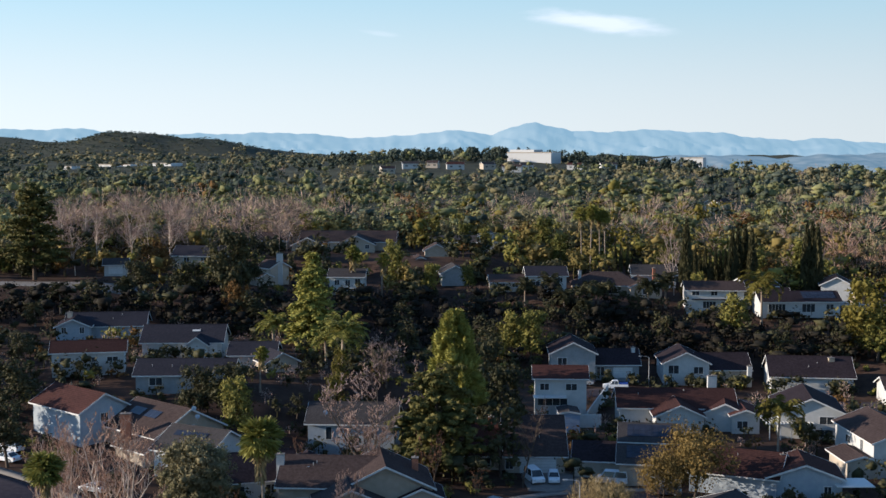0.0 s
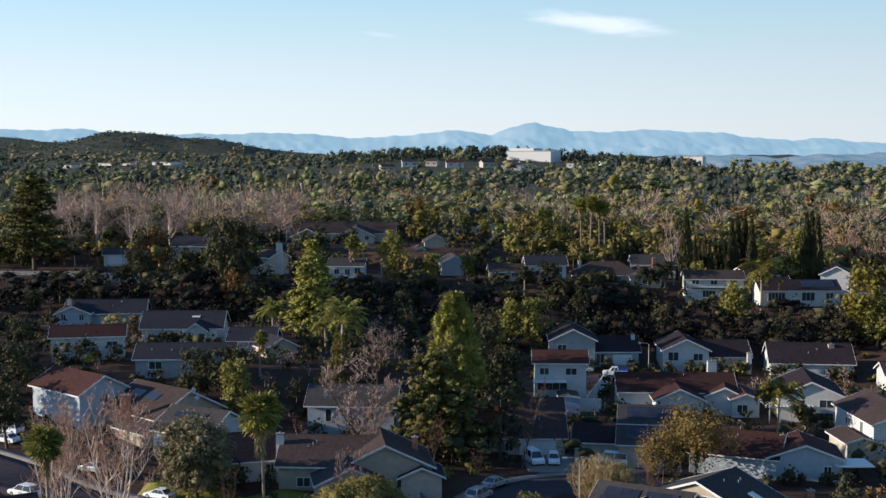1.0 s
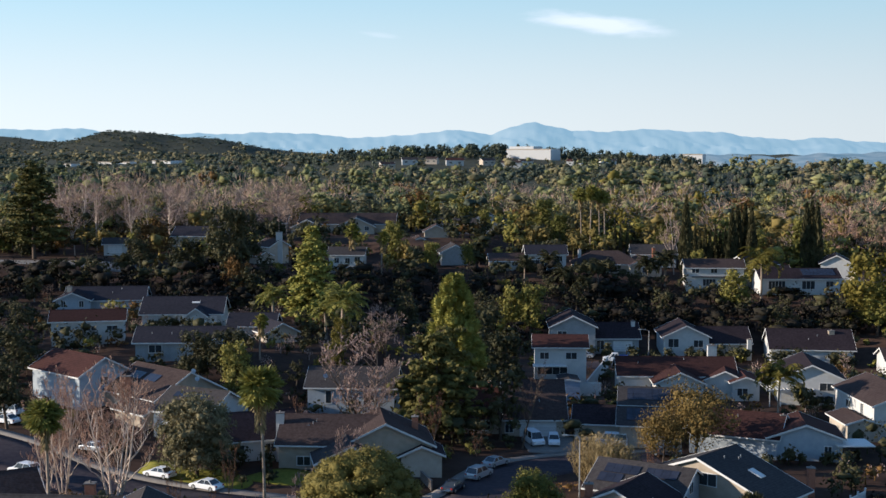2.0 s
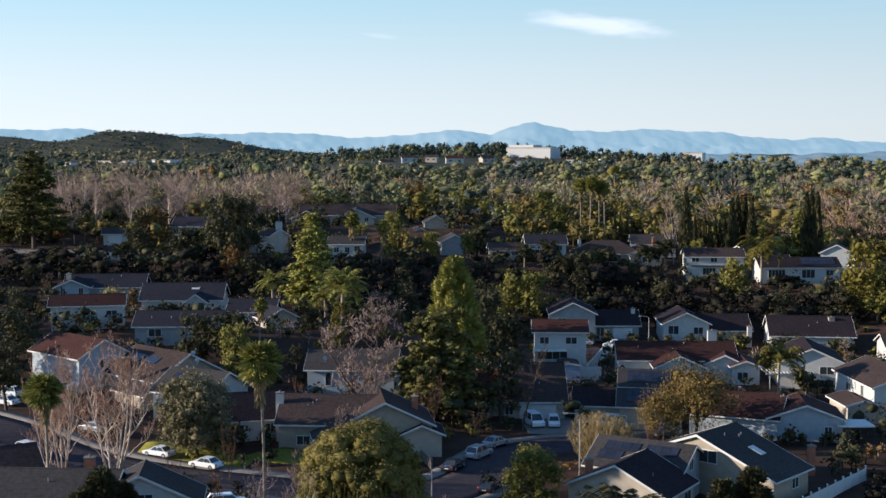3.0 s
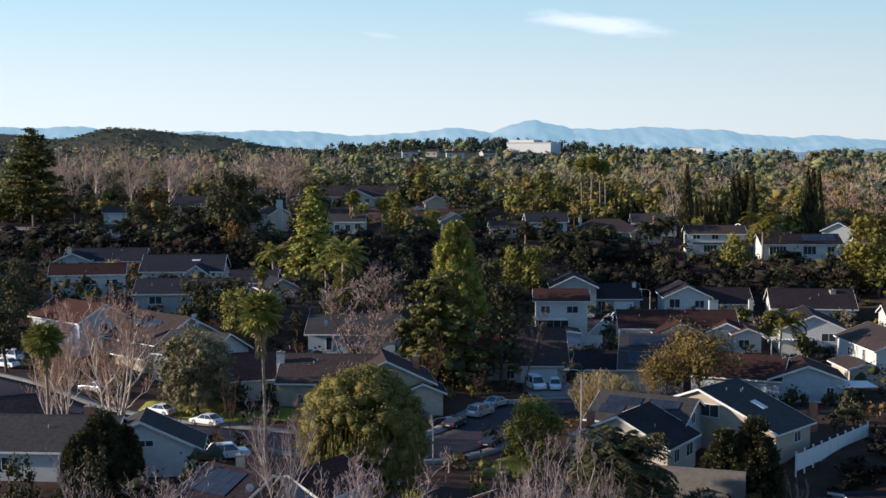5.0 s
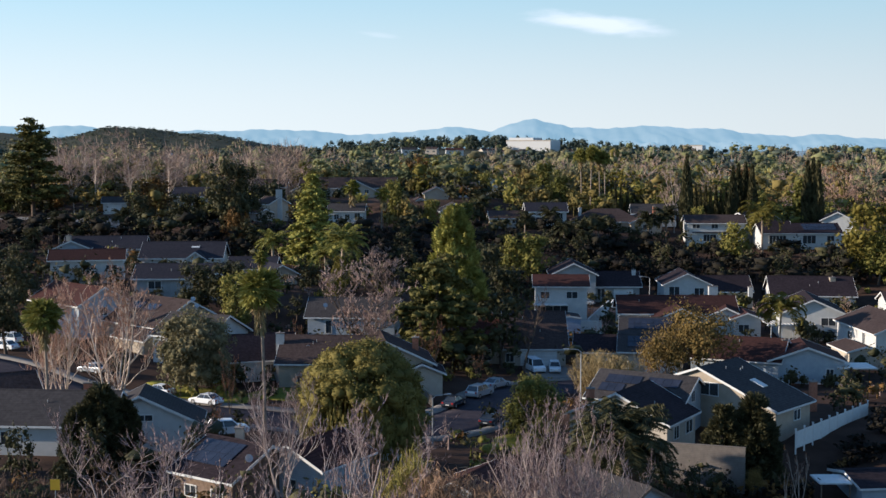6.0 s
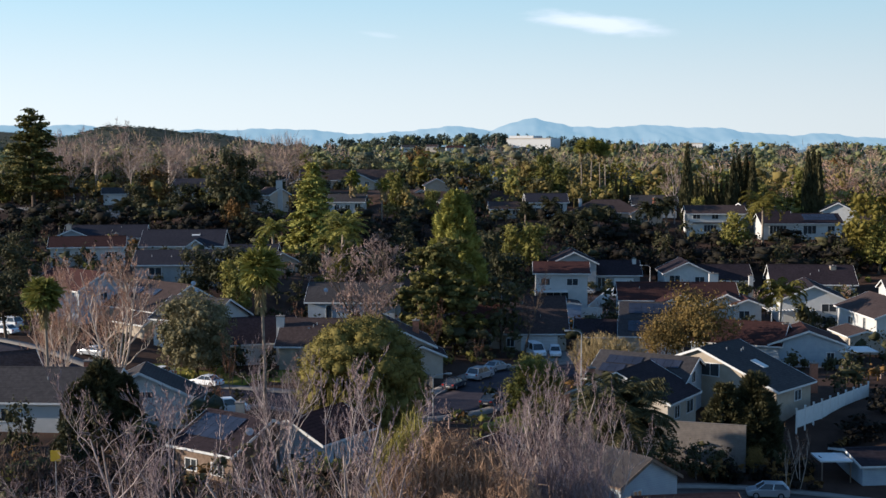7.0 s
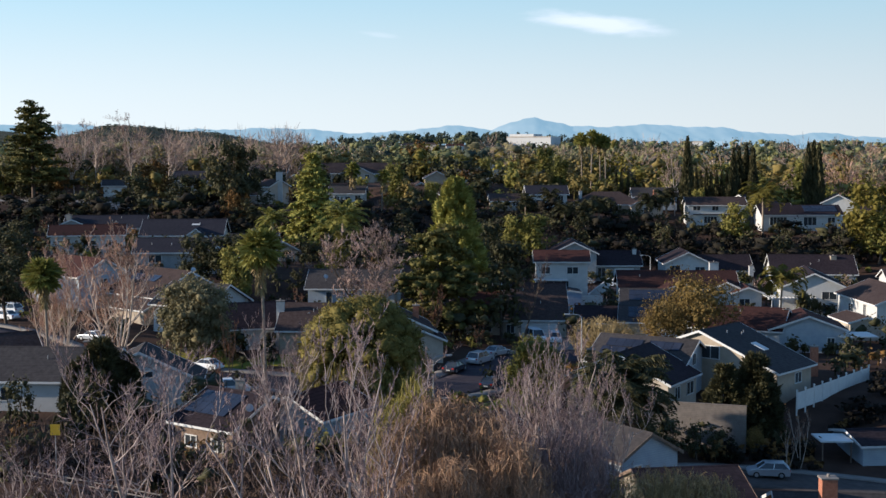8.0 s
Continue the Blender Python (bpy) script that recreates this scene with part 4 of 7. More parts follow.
def stems(height, width, label, mat, k=900, name="brush"):
    """A thicket of thin curving stems that branch upward into fine twigs under one rounded top."""
    ob = thing(name, label, "shrub", "thickets")
    m = max(24, k // 14)
    a, q = rng.uniform(0, 2 * math.pi, m), np.sqrt(rng.uniform(0, 1, m))
    ring = np.stack([np.cos(a), np.sin(a), np.zeros(m)], 1)
    top = height * np.sqrt(np.clip(1 - 0.62 * q * q, 0.1, 1)) * rng.uniform(0.86, 1.0, m)
    foot, head = ring * (q * width * 0.2)[:, None], ring * (q * width * 0.5)[:, None]
    segs, prev = [], foot
    for i in range(1, 6):
        u = i / 5
        p = foot + (head - foot) * u ** 0.8 + np.stack([0 * q, 0 * q, top * u], 1) + rng.normal(size=(m, 3)) * 0.012 * height
        segs.append(np.hstack([prev, p, np.full((m, 1), 0.055 * (1.1 - u) + 0.008), np.full((m, 1), 0.055 * (0.9 - u * 0.8) + 0.006)]))
        prev = p
    fine = []
    bones = np.stack([np.concatenate([g[:, :3] for g in segs[1:]]), np.concatenate([g[:, 3:6] for g in segs[1:]])], 1)
    for lot, ln, wide in ((k, 0.22, 0.062), (k, 0.13, 0.05)):
        c = rng.integers(0, len(bones), lot)
        b = bones[c, 0] + (bones[c, 1] - bones[c, 0]) * rng.uniform(0, 1, (lot, 1))
        d = unit(unit(bones[c, 1] - bones[c, 0]) * 0.9 + rng.normal(size=(lot, 3)) * 0.3 + np.array([0, 0, 0.45]))
        e = b + d * height * ln * rng.uniform(0.4, 1.0, (lot, 1))
        r2 = (e[:, :2] ** 2).sum(1) / (width * 0.52) ** 2
        e[:, 2] = np.minimum(e[:, 2], height * (0.66 + 0.34 * np.sqrt(np.clip(1 - r2, 0, 1))) * rng.uniform(0.93, 1.03, lot))
        mid = (b + e) / 2 + rng.normal(size=(lot, 3)) * 0.02 * height
        fine += [leaf_strips(b, mid, np.full(lot, wide)), leaf_strips(mid, e, np.full(lot, wide * 0.8))]
        bones = np.concatenate([bones, np.stack([mid, e], 1)])
    part("stem_mass", mesh_of("stem_mass", *merged(tubes(np.concatenate(segs), 3), *fine), mat), ob)
    ob["tall"] = height
    return ob


def shrub(height, width, label, mat, per=60, size=0.26):
    ob = thing("shrub", label, "shrub", "shrubs")
    cl = [(width * 0.34 * rng.normal() * 0.7, width * 0.34 * rng.normal() * 0.7, height * rng.uniform(0.15, 0.75), min(width, height) * rng.uniform(0.16, 0.28)) for _ in range(16)]
    v, f = clump_leaves(cl, per, size, 0.8)
    v[:, 2] = np.maximum(v[:, 2], 0.02)
    part("leaves", mesh_of("leaves", v, f, mat), ob)
    st = limbs(height * 0.8, 1.0, 3, 1, 0.5, 0.05, 0.2, (3,), 0.5)
    part("branches", limbs_mesh("branches", st, BARK), ob)
    ob["tall"] = height
    return ob


def plant(kind, x, y, top=None, height=None, wide=1.0, turn=None, label="", base=None):
    """A copy of a plant with its foot on the ground, grown to a height or to a top height in the world."""
    z = (G(x, y) if base is None else base) - 0.05
    s = (height if height else top - z) / kind["tall"]
    ob = copy_thing(kind, pose(x, y, z, 0, 0, rng.uniform(0, 360) if turn is None else turn) @ Matrix.Diagonal((s * wide, s * wide, s, 1)))
    if label:
        ob["label"] = label
    return ob

# ---- the houses, from the left across, nearest terrace first ----
def white_windows(side, zs, us, w=1.5, h=1.2, k=1):
    return [(side, u, zs, w, h, k) for u in us]


h = house(-66, 238, "grey-white house with a dark red-brown roof above a hedge", 4.4)
wing(h, -66.5, 239.6, 11, 13, 6.6, 7.9, 1.5, WHITE, R_MAROON, windows=white_windows("s", 1.6, (-4, 0.6, 4.4), 1.9, 0.8))
chimney(h, -61.6, 241, 10.0, 0.6, 0.6)

h = house(-81, 282, "blue-grey two-storey house with a gabled dormer", 3.4)
wing(h, -81, 281.5, 98, 9, 7, 6.8, 1.5, PALEBLUE, R_DARK, windows=white_windows("w", 1.9, (-1.9, 1.9), 0.9, 1.3))
wing(h, -75, 286, 6, 17, 9, 6.4, 2.3, PALEBLUE, R_BLUE, vents=2)
chimney(h, -82.8, 283.5, 9.2, 1.0, 0.8, CREAM)

h = house(-46, 229, "low house with a long blue-grey shingle roof", 2.8)
wing(h, -46, 229.5, 2, 17, 8.5, 5.6, 2.0, GREY, R_BLUE, windows=white_windows("s", 0.9, (-5, 3), 2.2, 1.3), vents=2)
wing(h, -39.5, 226.5, 92, 6, 6, 5.0, 1.6, GREY, R_BLUE)

h = house(-53, 262, "low house with blue-grey roof and white garage door", 3.4)
wing(h, -53, 263, 2, 16, 10, 6.4, 2.7, WHITE, R_BLUE, doors=[("s", 3.5, 0.1, 7.0, 2.3)], skylights=[("s", 2.5, 0.6, 1.6, 0.5)], vents=1)
wing(h, -49.5, 258, 92, 5, 4, 6.2, 1.4, WHITE, R_BLUE)

h = house(-35, 254, "small grey house with a pale gable behind palms", 1.5)
wing(h, -38, 257, 0, 9, 8, 4.6, 1.9, GREY, R_BLUE)
wing(h, -33, 252, 120, 6, 6.5, 3.8, 1.7, CREAM, R_BLUE)

h = house(-60, 209, "white gabled house with a brown-red clay roof", -1.6)
wing(h, -60, 210, -42, 14, 9, 3.6, 2.4, PALEBLUE, R_RED, windows=[("e", 0, 3.2, 1.4, 1.3)])

h = house(-44, 203, "tan stucco house with solar panels on a brown roof", -3.2)
wing(h, -45.2, 205.5, 137, 14, 13, 1.0, 3.4, BEIGE, R_BROWN, panels=[("n", 1.0, 0.6, 3.2, 1.8), ("n", -3.2, 0.6, 3.2, 1.8)], windows=[("w", 0, 4.0, 1.6, 1.0)])
wing(h, -45.6, 198.5, 137, 8, 8, -0.6, 2.0, BEIGE, R_BROWN)
wing(h, -36.5, 191.5, 152, 10, 10, 0.9, 2.6, WHITE, R_GREY, panels=[("n", -0.5, 0.8, 6.0, 1.2)])
chimney(h, -49.5, 198, 4.4, 1.6, 0.9)
dish(h, -39.0, 198.8, 5.0)
dish(h, -38.0, 196.5, 4.2)

h = house(-24, 183, "white house with a dark shingle roof and white chimney", -4.3)
wing(h, -28, 184.5, 18, 12, 10, -1.4, 2.8, WHITE, R_DARK, windows=white_windows("s", 0.9, (-2.5, 2.0), 1.4, 1.2))
wing(h, -19.6, 184, 97, 9, 7.5, -1.2, 1.8, PALEBLUE, R_DARK, windows=[("w", 0, 1.0, 1.6, 1.2)])
chimney(h, -23.1, 179.8, 2.4, 1.1, 0.8, WHITE)

h = house(-8, 178, "tan gabled house with a weathered brown roof", -5.2)
wing(h, -8.6, 179.6, 97, 11, 13, -1.2, 3.1, BEIGE, R_BROWN, windows=[("w", 2.5, 1.2, 1.8, 1.3)])
wing(h, -16, 181, -4, 13, 11, -1.2, 2.9, BEIGE, R_BROWN, vents=2, windows=white_windows("s", 1.0, (-3, 2), 1.8, 1.2))
wing(h, -3.2, 177, 95, 6, 5.6, -2.4, 1.2, CREAM, R_DARK)
wing(h, -13.0, 173.5, 100, 7, 9, -2.3, 2.0, CREAM, R_GREY, windows=[("w", 0, 1.0, 1.8, 1.2)])
chimney(h, -4.0, 181, 1.6, 0.9, 0.8)

h = house(-15, 208, "pale blue two-storey house with a grey roof", -3.6)
wing(h, -14.5, 208.5, -4, 14, 9, 1.5, 2.4, PALEBLUE, R_GREY, windows=[("s", -3.6, 2.4, 0.9, 2.0, 0), ("s", 3, 2.6, 1.6, 1.2)])
dish(h, -18.8, 203.4, 3.4)

h = house(-36, 136, "white gabled house with a grey shingle roof and brick chimney", -3.0)
wing(h, -32.2, 135.2, 97, 6, 12, -0.3, 2.9, WHITE, R_GREY, windows=[("w", 0.5, 3.0, 1.6, 0.6)])
wing(h, -41.5, 134.6, -4, 14, 9, 0.2, 2.5, WHITE, R_GREY, vents=2, windows=white_windows("s", 1.0, (-4, 3), 1.6, 1.3))
chimney(h, -39.4, 140.8, 2.6, 1.1, 0.8)

h = house(-19, 117, "dark-roofed house with blue solar panels", -3.9)
# Wall colour taken dark to hold the deep shadow below the eaves.
wing(h, -19.1, 117.7, -36, 7.4, 9.4, -1.0, 2.2, WOOD, R_DARK, panels=[("s", -1.0, 0.2, 5.2, 3.4)], windows=[("s", -1.6, 0.7, 1.4, 1.0), ("s", 1.8, 0.7, 1.4, 1.0)])
chimney(h, -19.7, 121.7, 1.7, 0.8, 0.8, CREAM)
dish(h, -17.6, 113.6, 0.6)
h = house(-12.2, 119, "pale blue house with a red-brown gable roof", -4.2)
wing(h, -12.2, 119.5, 60, 8, 7, -0.6, 1.7, PALEBLUE, R_RED, windows=[("w", 0, 1.0, 1.3, 1.2)])
h = house(-52, 142, "tan house with a brown roof beside the fan palm", -3.2)
wing(h, -52, 144, 30, 10, 9, 0.6, 2.1, CREAM, R_BROWN)

h = house(13, 208, "dark-roofed house with white double garage", -6.4)
wing(h, 14.8, 209.5, 0, 9.4, 14, -3.3, 4.8, CREAM, R_BROWN, doors=[("s", 0.4, 0.1, 5.6, 2.3)], windows=[("s", -4.2, 0.8, 1.2, 1.3)], vents=2)
wing(h, 6.8, 210, 0, 7.5, 12, -3.6, 3.6, CREAM, R_RED, windows=[("s", -0.5, 0.8, 2.6, 1.4)])
chimney(h, 8.0, 210.6, 1.2, 0.8, 0.7)

h = house(22, 240, "white two-storey house with a red roof over a retaining wall", -5.5)
wing(h, 22.2, 241.5, -3, 9.6, 7.6, 2.7, 1.6, WHITE, R_RED, windows=[("s", -3.0, 5.9, 1.6, 1.2), ("s", 2.0, 5.9, 2.0, 1.2), ("s", -1.5, 3.0, 5.5, 1.5, 3)])
wing(h, 22.8, 231.5, 90, 6, 3.8, -2.2, 0.3, BLUEDOOR, R_GREY, over=0.1)
Shell().box(-6.0, 7.0, -7.6, -7.3, -1.0, 2.4).done("retaining_wall", WHITE, h)
Shell().box(-5.2, 1.0, -4.6, -2.0, 4.75, 4.95).done("porch_roof", TRIM, h)

h = house(32, 282, "grey gabled house with a white chimney", -5.0)
wing(h, 28.6, 283.4, 88, 12, 9.6, 0.9, 2.3, GREY, R_DARK, windows=[("w", -2.4, 3.4, 1.9, 1.5), ("w", 2.0, 0.6, 2.4, 1.4)])
wing(h, 38.0, 284, 0, 10, 9, -1.8, 2.6, GREY, R_DARK, doors=[("s", 1.5, 0.2, 4.0, 2.1)], windows=[("s", -3.4, 0.6, 1.6, 1.9)])
chimney(h, 42.2, 283, 1.4, 0.8, 0.8, WHITE)

h = house(43, 235, "white house with a long red-brown roof", -5.6)
wing(h, 43, 236.5, -3, 21, 10, -1.6, 2.5, WHITE, R_MAROON, vents=2)
wing(h, 42.3, 229.6, 88, 8, 8.4, -2.0, 1.9, WHITE, R_MAROON, windows=[("w", -2.6, 0.8, 1.2, 1.4), ("w", 2.4, 0.9, 0.8, 1.0)])
wing(h, 51.5, 232.5, 80, 8, 7, -2.0, 1.6, WHITE, R_MAROON)
chimney(h, 51.9, 245.5, 1.8, 1.7, 0.9, WHITE)

h = house(56, 283, "white two-storey gabled house with a dark roof", -6.6)
wing(h, 53.4, 284, 88, 12, 9.8, -1.4, 2.3, WHITE, R_DARK, windows=[("w", -2.8, 2.9, 2.2, 1.8), ("w", 2.6, 2.9, 2.0, 1.5), ("w", 1.6, 0.5, 1.2, 1.5)])
wing(h, 62.0, 284.5, 0, 11, 9.5, -3.0, 2.8, CREAM, R_DARK, windows=[("s", -3.6, 0.6, 1.6, 2.0)])
chimney(h, 66.7, 277, -1.8, 0.9, 0.8, WHITE)

h = house(80, 274, "house with a dark grey roof and stone chimney", -6.5)
wing(h, 79, 275.5, -7, 17, 12, -2.8, 3.3, WHITE, R_DARK, windows=[("e", 0, 3.8, 0.9, 1.3)], vents=2)
chimney(h, 83.4, 273.6, 0.6, 1.2, 0.9, BEIGE)
h = house(93, 258, "white low house beside the dark-roofed one", -6.4)
wing(h, 94, 259, -5, 9, 8, -2.8, 1.7, WHITE, R_BROWN)

h = house(66, 228, "white stucco gabled house with pergola and dark roof", -5.3)
wing(h, 65.6, 229, 81, 14, 11, -0.6, 2.4, WHITE, R_DARK, windows=[("w", 2.6, 2.7, 2.4, 1.3), ("w", 2.2, 0.5, 3.0, 1.2)])
wing(h, 54.4, 231, 86, 9, 4.8, -2.0, 0.9, WHITE, R_RED, windows=[("w", -0.6, 0.9, 1.8, 1.3)])
per = Shell().box(-9.6, -1.0, -6.7, -6.35, 2.7, 2.95).done("pergola", TRIM, h)
for i in range(5):
    Shell().box(-9.0 + i * 1.9, -8.85 + i * 1.9, -6.6, -6.45, -0.5, 2.7).done("post", TRIM, per)
for i in range(14):
    Shell().box(-9.5 + i * 0.62, -9.38 + i * 0.62, -6.9, -2.0, 2.95, 3.05).done("slat", TRIM, per)

h = house(73, 208, "bright white stucco house with a brown roof", -6.6)
wing(h, 73, 208.5, -87, 17, 11, -0.8, 2.1, WHITE, R_BROWN, windows=[("s", -2.5, 3.4, 2.0, 1.2), ("s", 3.5, 3.4, 1.0, 1.8)])
wing(h, 66.0, 203.5, -87, 8, 5, -3.6, 0.7, CREAM, R_BROWN)

h = house(48, 192, "pale blue gabled house with a dark red roof", -6.0)
wing(h, 45.5, 194, -24, 13, 11, -3.0, 2.5, PALEBLUE, R_MAROON, vents=2)
wing(h, 54.0, 190.5, 82, 9, 10.5, -2.8, 1.9, PALEBLUE, R_MAROON, windows=[("w", 3.2, 0.6, 1.0, 1.4)])
chimney(h, 51.4, 191.2, -0.4, 0.9, 0.7)
Shell().box(9.5, 15.0, -8.0, -3.0, 2.3, 2.45).done("patio_cover", TRIM, h)

h = house(31, 202, "house with two dark solar roofs edged in white", -6.3)
wing(h, 33.5, 206, -9, 9, 8.5, -1.0, 1.9, CREAM, R_GREY, panels=[("s", 0, 0.1, 7.0, 3.2)])
wing(h, 32.6, 199, -9, 9.5, 8.5, -2.8, 1.8, CREAM, R_GREY, panels=[("s", 0, 0.1, 7.4, 3.2)], doors=[("s", 1.5, 0.1, 4.8, 2.2)])
wing(h, 25.0, 204.5, -9, 7, 9, -3.6, 1.9, CREAM, R_DARK)

h = house(36, 162, "two-storey beige house with a wide grey gable roof and white trim", -5.8)
wing(h, 35.0, 161.6, 48, 9.0, 20.8, -3.0, 4.0, BEIGE, R_GREY, windows=[("w", 1.4, 3.6, 2.4, 1.5), ("s", 1.0, 0.9, 1.6, 1.2)], skylights=[("s", 0.4, -0.3, 1.2, 2.0)], vents=3)
chimney(h, 48.3, 165.6, -2.0, 0.9, 0.8)

h = house(23, 152, "beige gabled house with a dark blue-grey roof and solar panels", -5.7)
wing(h, 22.5, 150.6, 58, 8.8, 12.3, -2.9, 2.9, CREAM, R_DARK, windows=[("s", -1.6, 0.6, 1.4, 1.4), ("s", 2.4, 0.6, 2.0, 1.4)], vents=1)
# Blue shade on this wing's gable is put into its wall colour.
wing(h, 25.7, 159.0, -30, 12.0, 10, -2.4, 2.5, PALEBLUE, R_GREY, panels=[("s", -2.6, 0.9, 4.6, 1.7), ("s", -3.6, -0.9, 3.2, 1.7), ("s", 2.6, 0.9, 4.2, 1.7)], windows=[("e", -0.6, 3.0, 1.2, 1.3)])
chimney(h, 17.3, 149.5, 0.2, 0.9, 0.7)

h = house(15, 110, "grey-green house with a brown roof among bare trees", -5.6)
wing(h, 14.8, 110.5, 125, 9, 6.6, -2.2, 1.8, PALEBLUE, R_GREY, over=0.35, trim=WOOD, windows=[("w", -1.4, 1.4, 0.8, 1.3)])
h = house(18.5, 97, "low house with a dark shingle roof before the road", -6.2)
wing(h, 18.6, 97.5, 8, 8.0, 8.5, -2.6, 1.6, BEIGE, R_DARK, over=0.3, trim=WOOD, windows=[("s", 1.0, 1.2, 1.4, 1.1)], vents=1)
h = house(2.6, 108, "small pale blue gabled house with a red-brown roof", -5.4)
wing(h, 2.8, 109, 62, 8, 8, -1.2, 1.7, PALEBLUE, R_RED)
h = house(49.6, 139, "pale blue house with a low dark roof and a white carport", -9.8)
wing(h, 51.2, 140.5, 6, 13, 8, -8.3, 0.8, PALEBLUE, R_DARK, over=0.4)
Shell().box(-8.8, -5.3, -2.4, 1.4, 1.75, 1.9).done("carport_roof", TRIM, h)
for px in (-8.6, -5.5):
    Shell().box(px, px + 0.12, -2.2, -2.08, -1.0, 1.75).done("carport_post", WOOD, h)
h = house(34, 99, "house with a dark roof and brick chimney", -8.2)
wing(h, 35.5, 99, -6, 18, 10, -5.4, 1.8, CREAM, R_GREY)
chimney(h, 29.6, 97, -1.5, 1.2, 1.0)

# upper terrace
UP = "houses of the upper terrace"
h = house(70, 332, "white two-storey house with a grey roof and blue awning", 4.0, UP)
wing(h, 70.3, 333, -4, 14.5, 9, 9.0, 1.7, WHITE, R_BROWN, windows=[("s", -5.0, 3.6, 1.8, 1.1), ("s", -0.3, 3.6, 1.6, 1.1), ("s", 4.6, 3.6, 1.8, 1.1), ("s", -1.5, 0.3, 3.2, 1.7, 3), ("s", 2.8, 0.3, 2.6, 1.7, 2)])
wing(h, 82, 339, 40, 12, 8, 9.0, 2.2, GREY, R_BROWN)
Shell().add([(-6.0, -3.6, 2.6), (5.2, -4.6, 2.6), (5.4, -2.6, 2.95), (-5.8, -1.6, 2.95), (-6.0, -3.6, 2.5), (5.2, -4.6, 2.5), (5.4, -2.6, 2.85), (-5.8, -1.6, 2.85)],
            [(0, 1, 2, 3), (7, 6, 5, 4), (0, 4, 5, 1), (1, 5, 6, 2), (2, 6, 7, 3), (3, 7, 4, 0)]).done("awning", R_BLUE, h)
h = house(90, 325, "white bungalow with solar panels over a glazed porch", 3.9, UP)
wing(h, 90, 326, 1, 20, 8.5, 6.9, 2.0, WHITE, R_DARK, panels=[("s", 5.0, 0.2, 8.4, 3.2)], windows=[("s", -6.0, 0.3, 4.2, 2.0, 4), ("s", 2.0, 0.3, 3.2, 2.0, 2), ("s", 7.4, 0.9, 1.8, 1.3)])
wing(h, 85, 331, 1, 8, 5, 8.2, 1.0, WHITE, R_DARK, windows=[("s", 0, 3.3, 6.0, 0.6, 5)])
h = house(46, 348, "low house with a brown hipped roof and white gable", 5.6, UP)
wing(h, 44.5, 349.5, -2, 18, 11, 8.6, 3.0, CREAM, R_BROWN, hip=True, windows=white_windows("s", 0.8, (-4, 1), 2.4, 1.3))
wing(h, 54, 347, 96, 9, 8.5, 8.3, 2.0, CREAM, R_BROWN, windows=[("w", 0, 0.7, 2.0, 1.4)])
chimney(h, 37.4, 350, 12.0, 0.8, 0.8, WHITE)
h = house(60, 362, "grey house with a brown roof and brick chimney", 7.4, UP)
wing(h, 59.5, 363, -4, 12, 9, 10.0, 2.2, PALEBLUE, R_GREY)
chimney(h, 58.8, 357, 12.0, 0.8, 0.8)
h = house(27, 345, "white house with a blue-grey roof and a sloping awning", 7.6, UP)
wing(h, 27.6, 346, 2, 10.5, 8, 11.4, 2.0, WHITE, R_BLUE, windows=[("s", 3.6, 1.9, 1.2, 1.3), ("s", -1.8, 0.4, 5.0, 1.8, 3)])
wing(h, 17.2, 346, 2, 9, 7.5, 9.6, 1.6, CREAM, R_BROWN, windows=white_windows("s", 0.6, (-1.5, 2.0), 1.6, 1.2))
h = house(-24, 336, "white two-storey house with dark windows and balcony", 7.2, UP)
wing(h, -25, 337, -3, 9, 7.5, 12.0, 1.6, WHITE, R_GREY, windows=[("s", -2.4, 2.6, 1.2, 1.3), ("s", 0.4, 2.6, 1.2, 1.3), ("s", 3.0, 2.6, 1.4, 1.6), ("s", 1.8, 0.2, 2.6, 1.4)])
h = house(-45, 342, "cream house with a tall white chimney", 9.4, UP)
wing(h, -45.6, 344, -48, 6, 6.0, 13.6, 1.6, CREAM, R_BROWN, windows=[("s", -1.2, 2.4, 1.0, 1.0)])
wing(h, -48.4, 340, -48, 4.5, 4, 11.4, 0.8, CREAM, R_BROWN)
chimney(h, -43.6, 342, 17.4, 1.6, 1.2, WHITE)
h = house(-57, 411, "house with a dark roof and a row of windows", 13.4, UP)
wing(h, -57.5, 412, -2, 16, 10, 16.0, 2.2, CREAM, R_BROWN, windows=white_windows("s", 0.9, (-5, -1.5, 2, 5.5), 1.6, 1.2))
chimney(h, -66.5, 412, 20.3, 1.0, 0.9)
h = house(-27, 403, "cream gabled house with a long brown-grey roof", 12.8, UP)
wing(h, -27, 403, 93, 13, 11, 15.4, 2.6, CREAM, R_GREY, windows=[("w", 3.2, 1.4, 1.2, 1.2)])
wing(h, -30, 411, -2, 30, 12, 15.8, 2.9, CREAM, R_BROWN)
wing(h, -42, 406, 85, 9, 10, 14.8, 2.4, CREAM, R_GREY)
h = house(3, 356, "small grey gabled house among palms", 8.6, UP)
wing(h, 3, 357, 96, 9, 7.5, 11.0, 1.9, GREY, R_GREY)
h = house(8, 412, "long white house with flat parapets and windows", 13.0, UP)
wing(h, 8, 413, -2, 24, 9, 15.4, 1.6, WHITE, R_GREY, windows=white_windows("s", 0.7, (-8, -4, 0, 4, 8), 1.8, 1.2))
wing(h, 14.5, 410, 88, 8, 6, 17.4, 1.2, WHITE, R_GREY, windows=[("w", 0, 2.6, 2.0, 1.4)])
h = house(-7, 378, "small white gabled cottage", 11.0, UP)
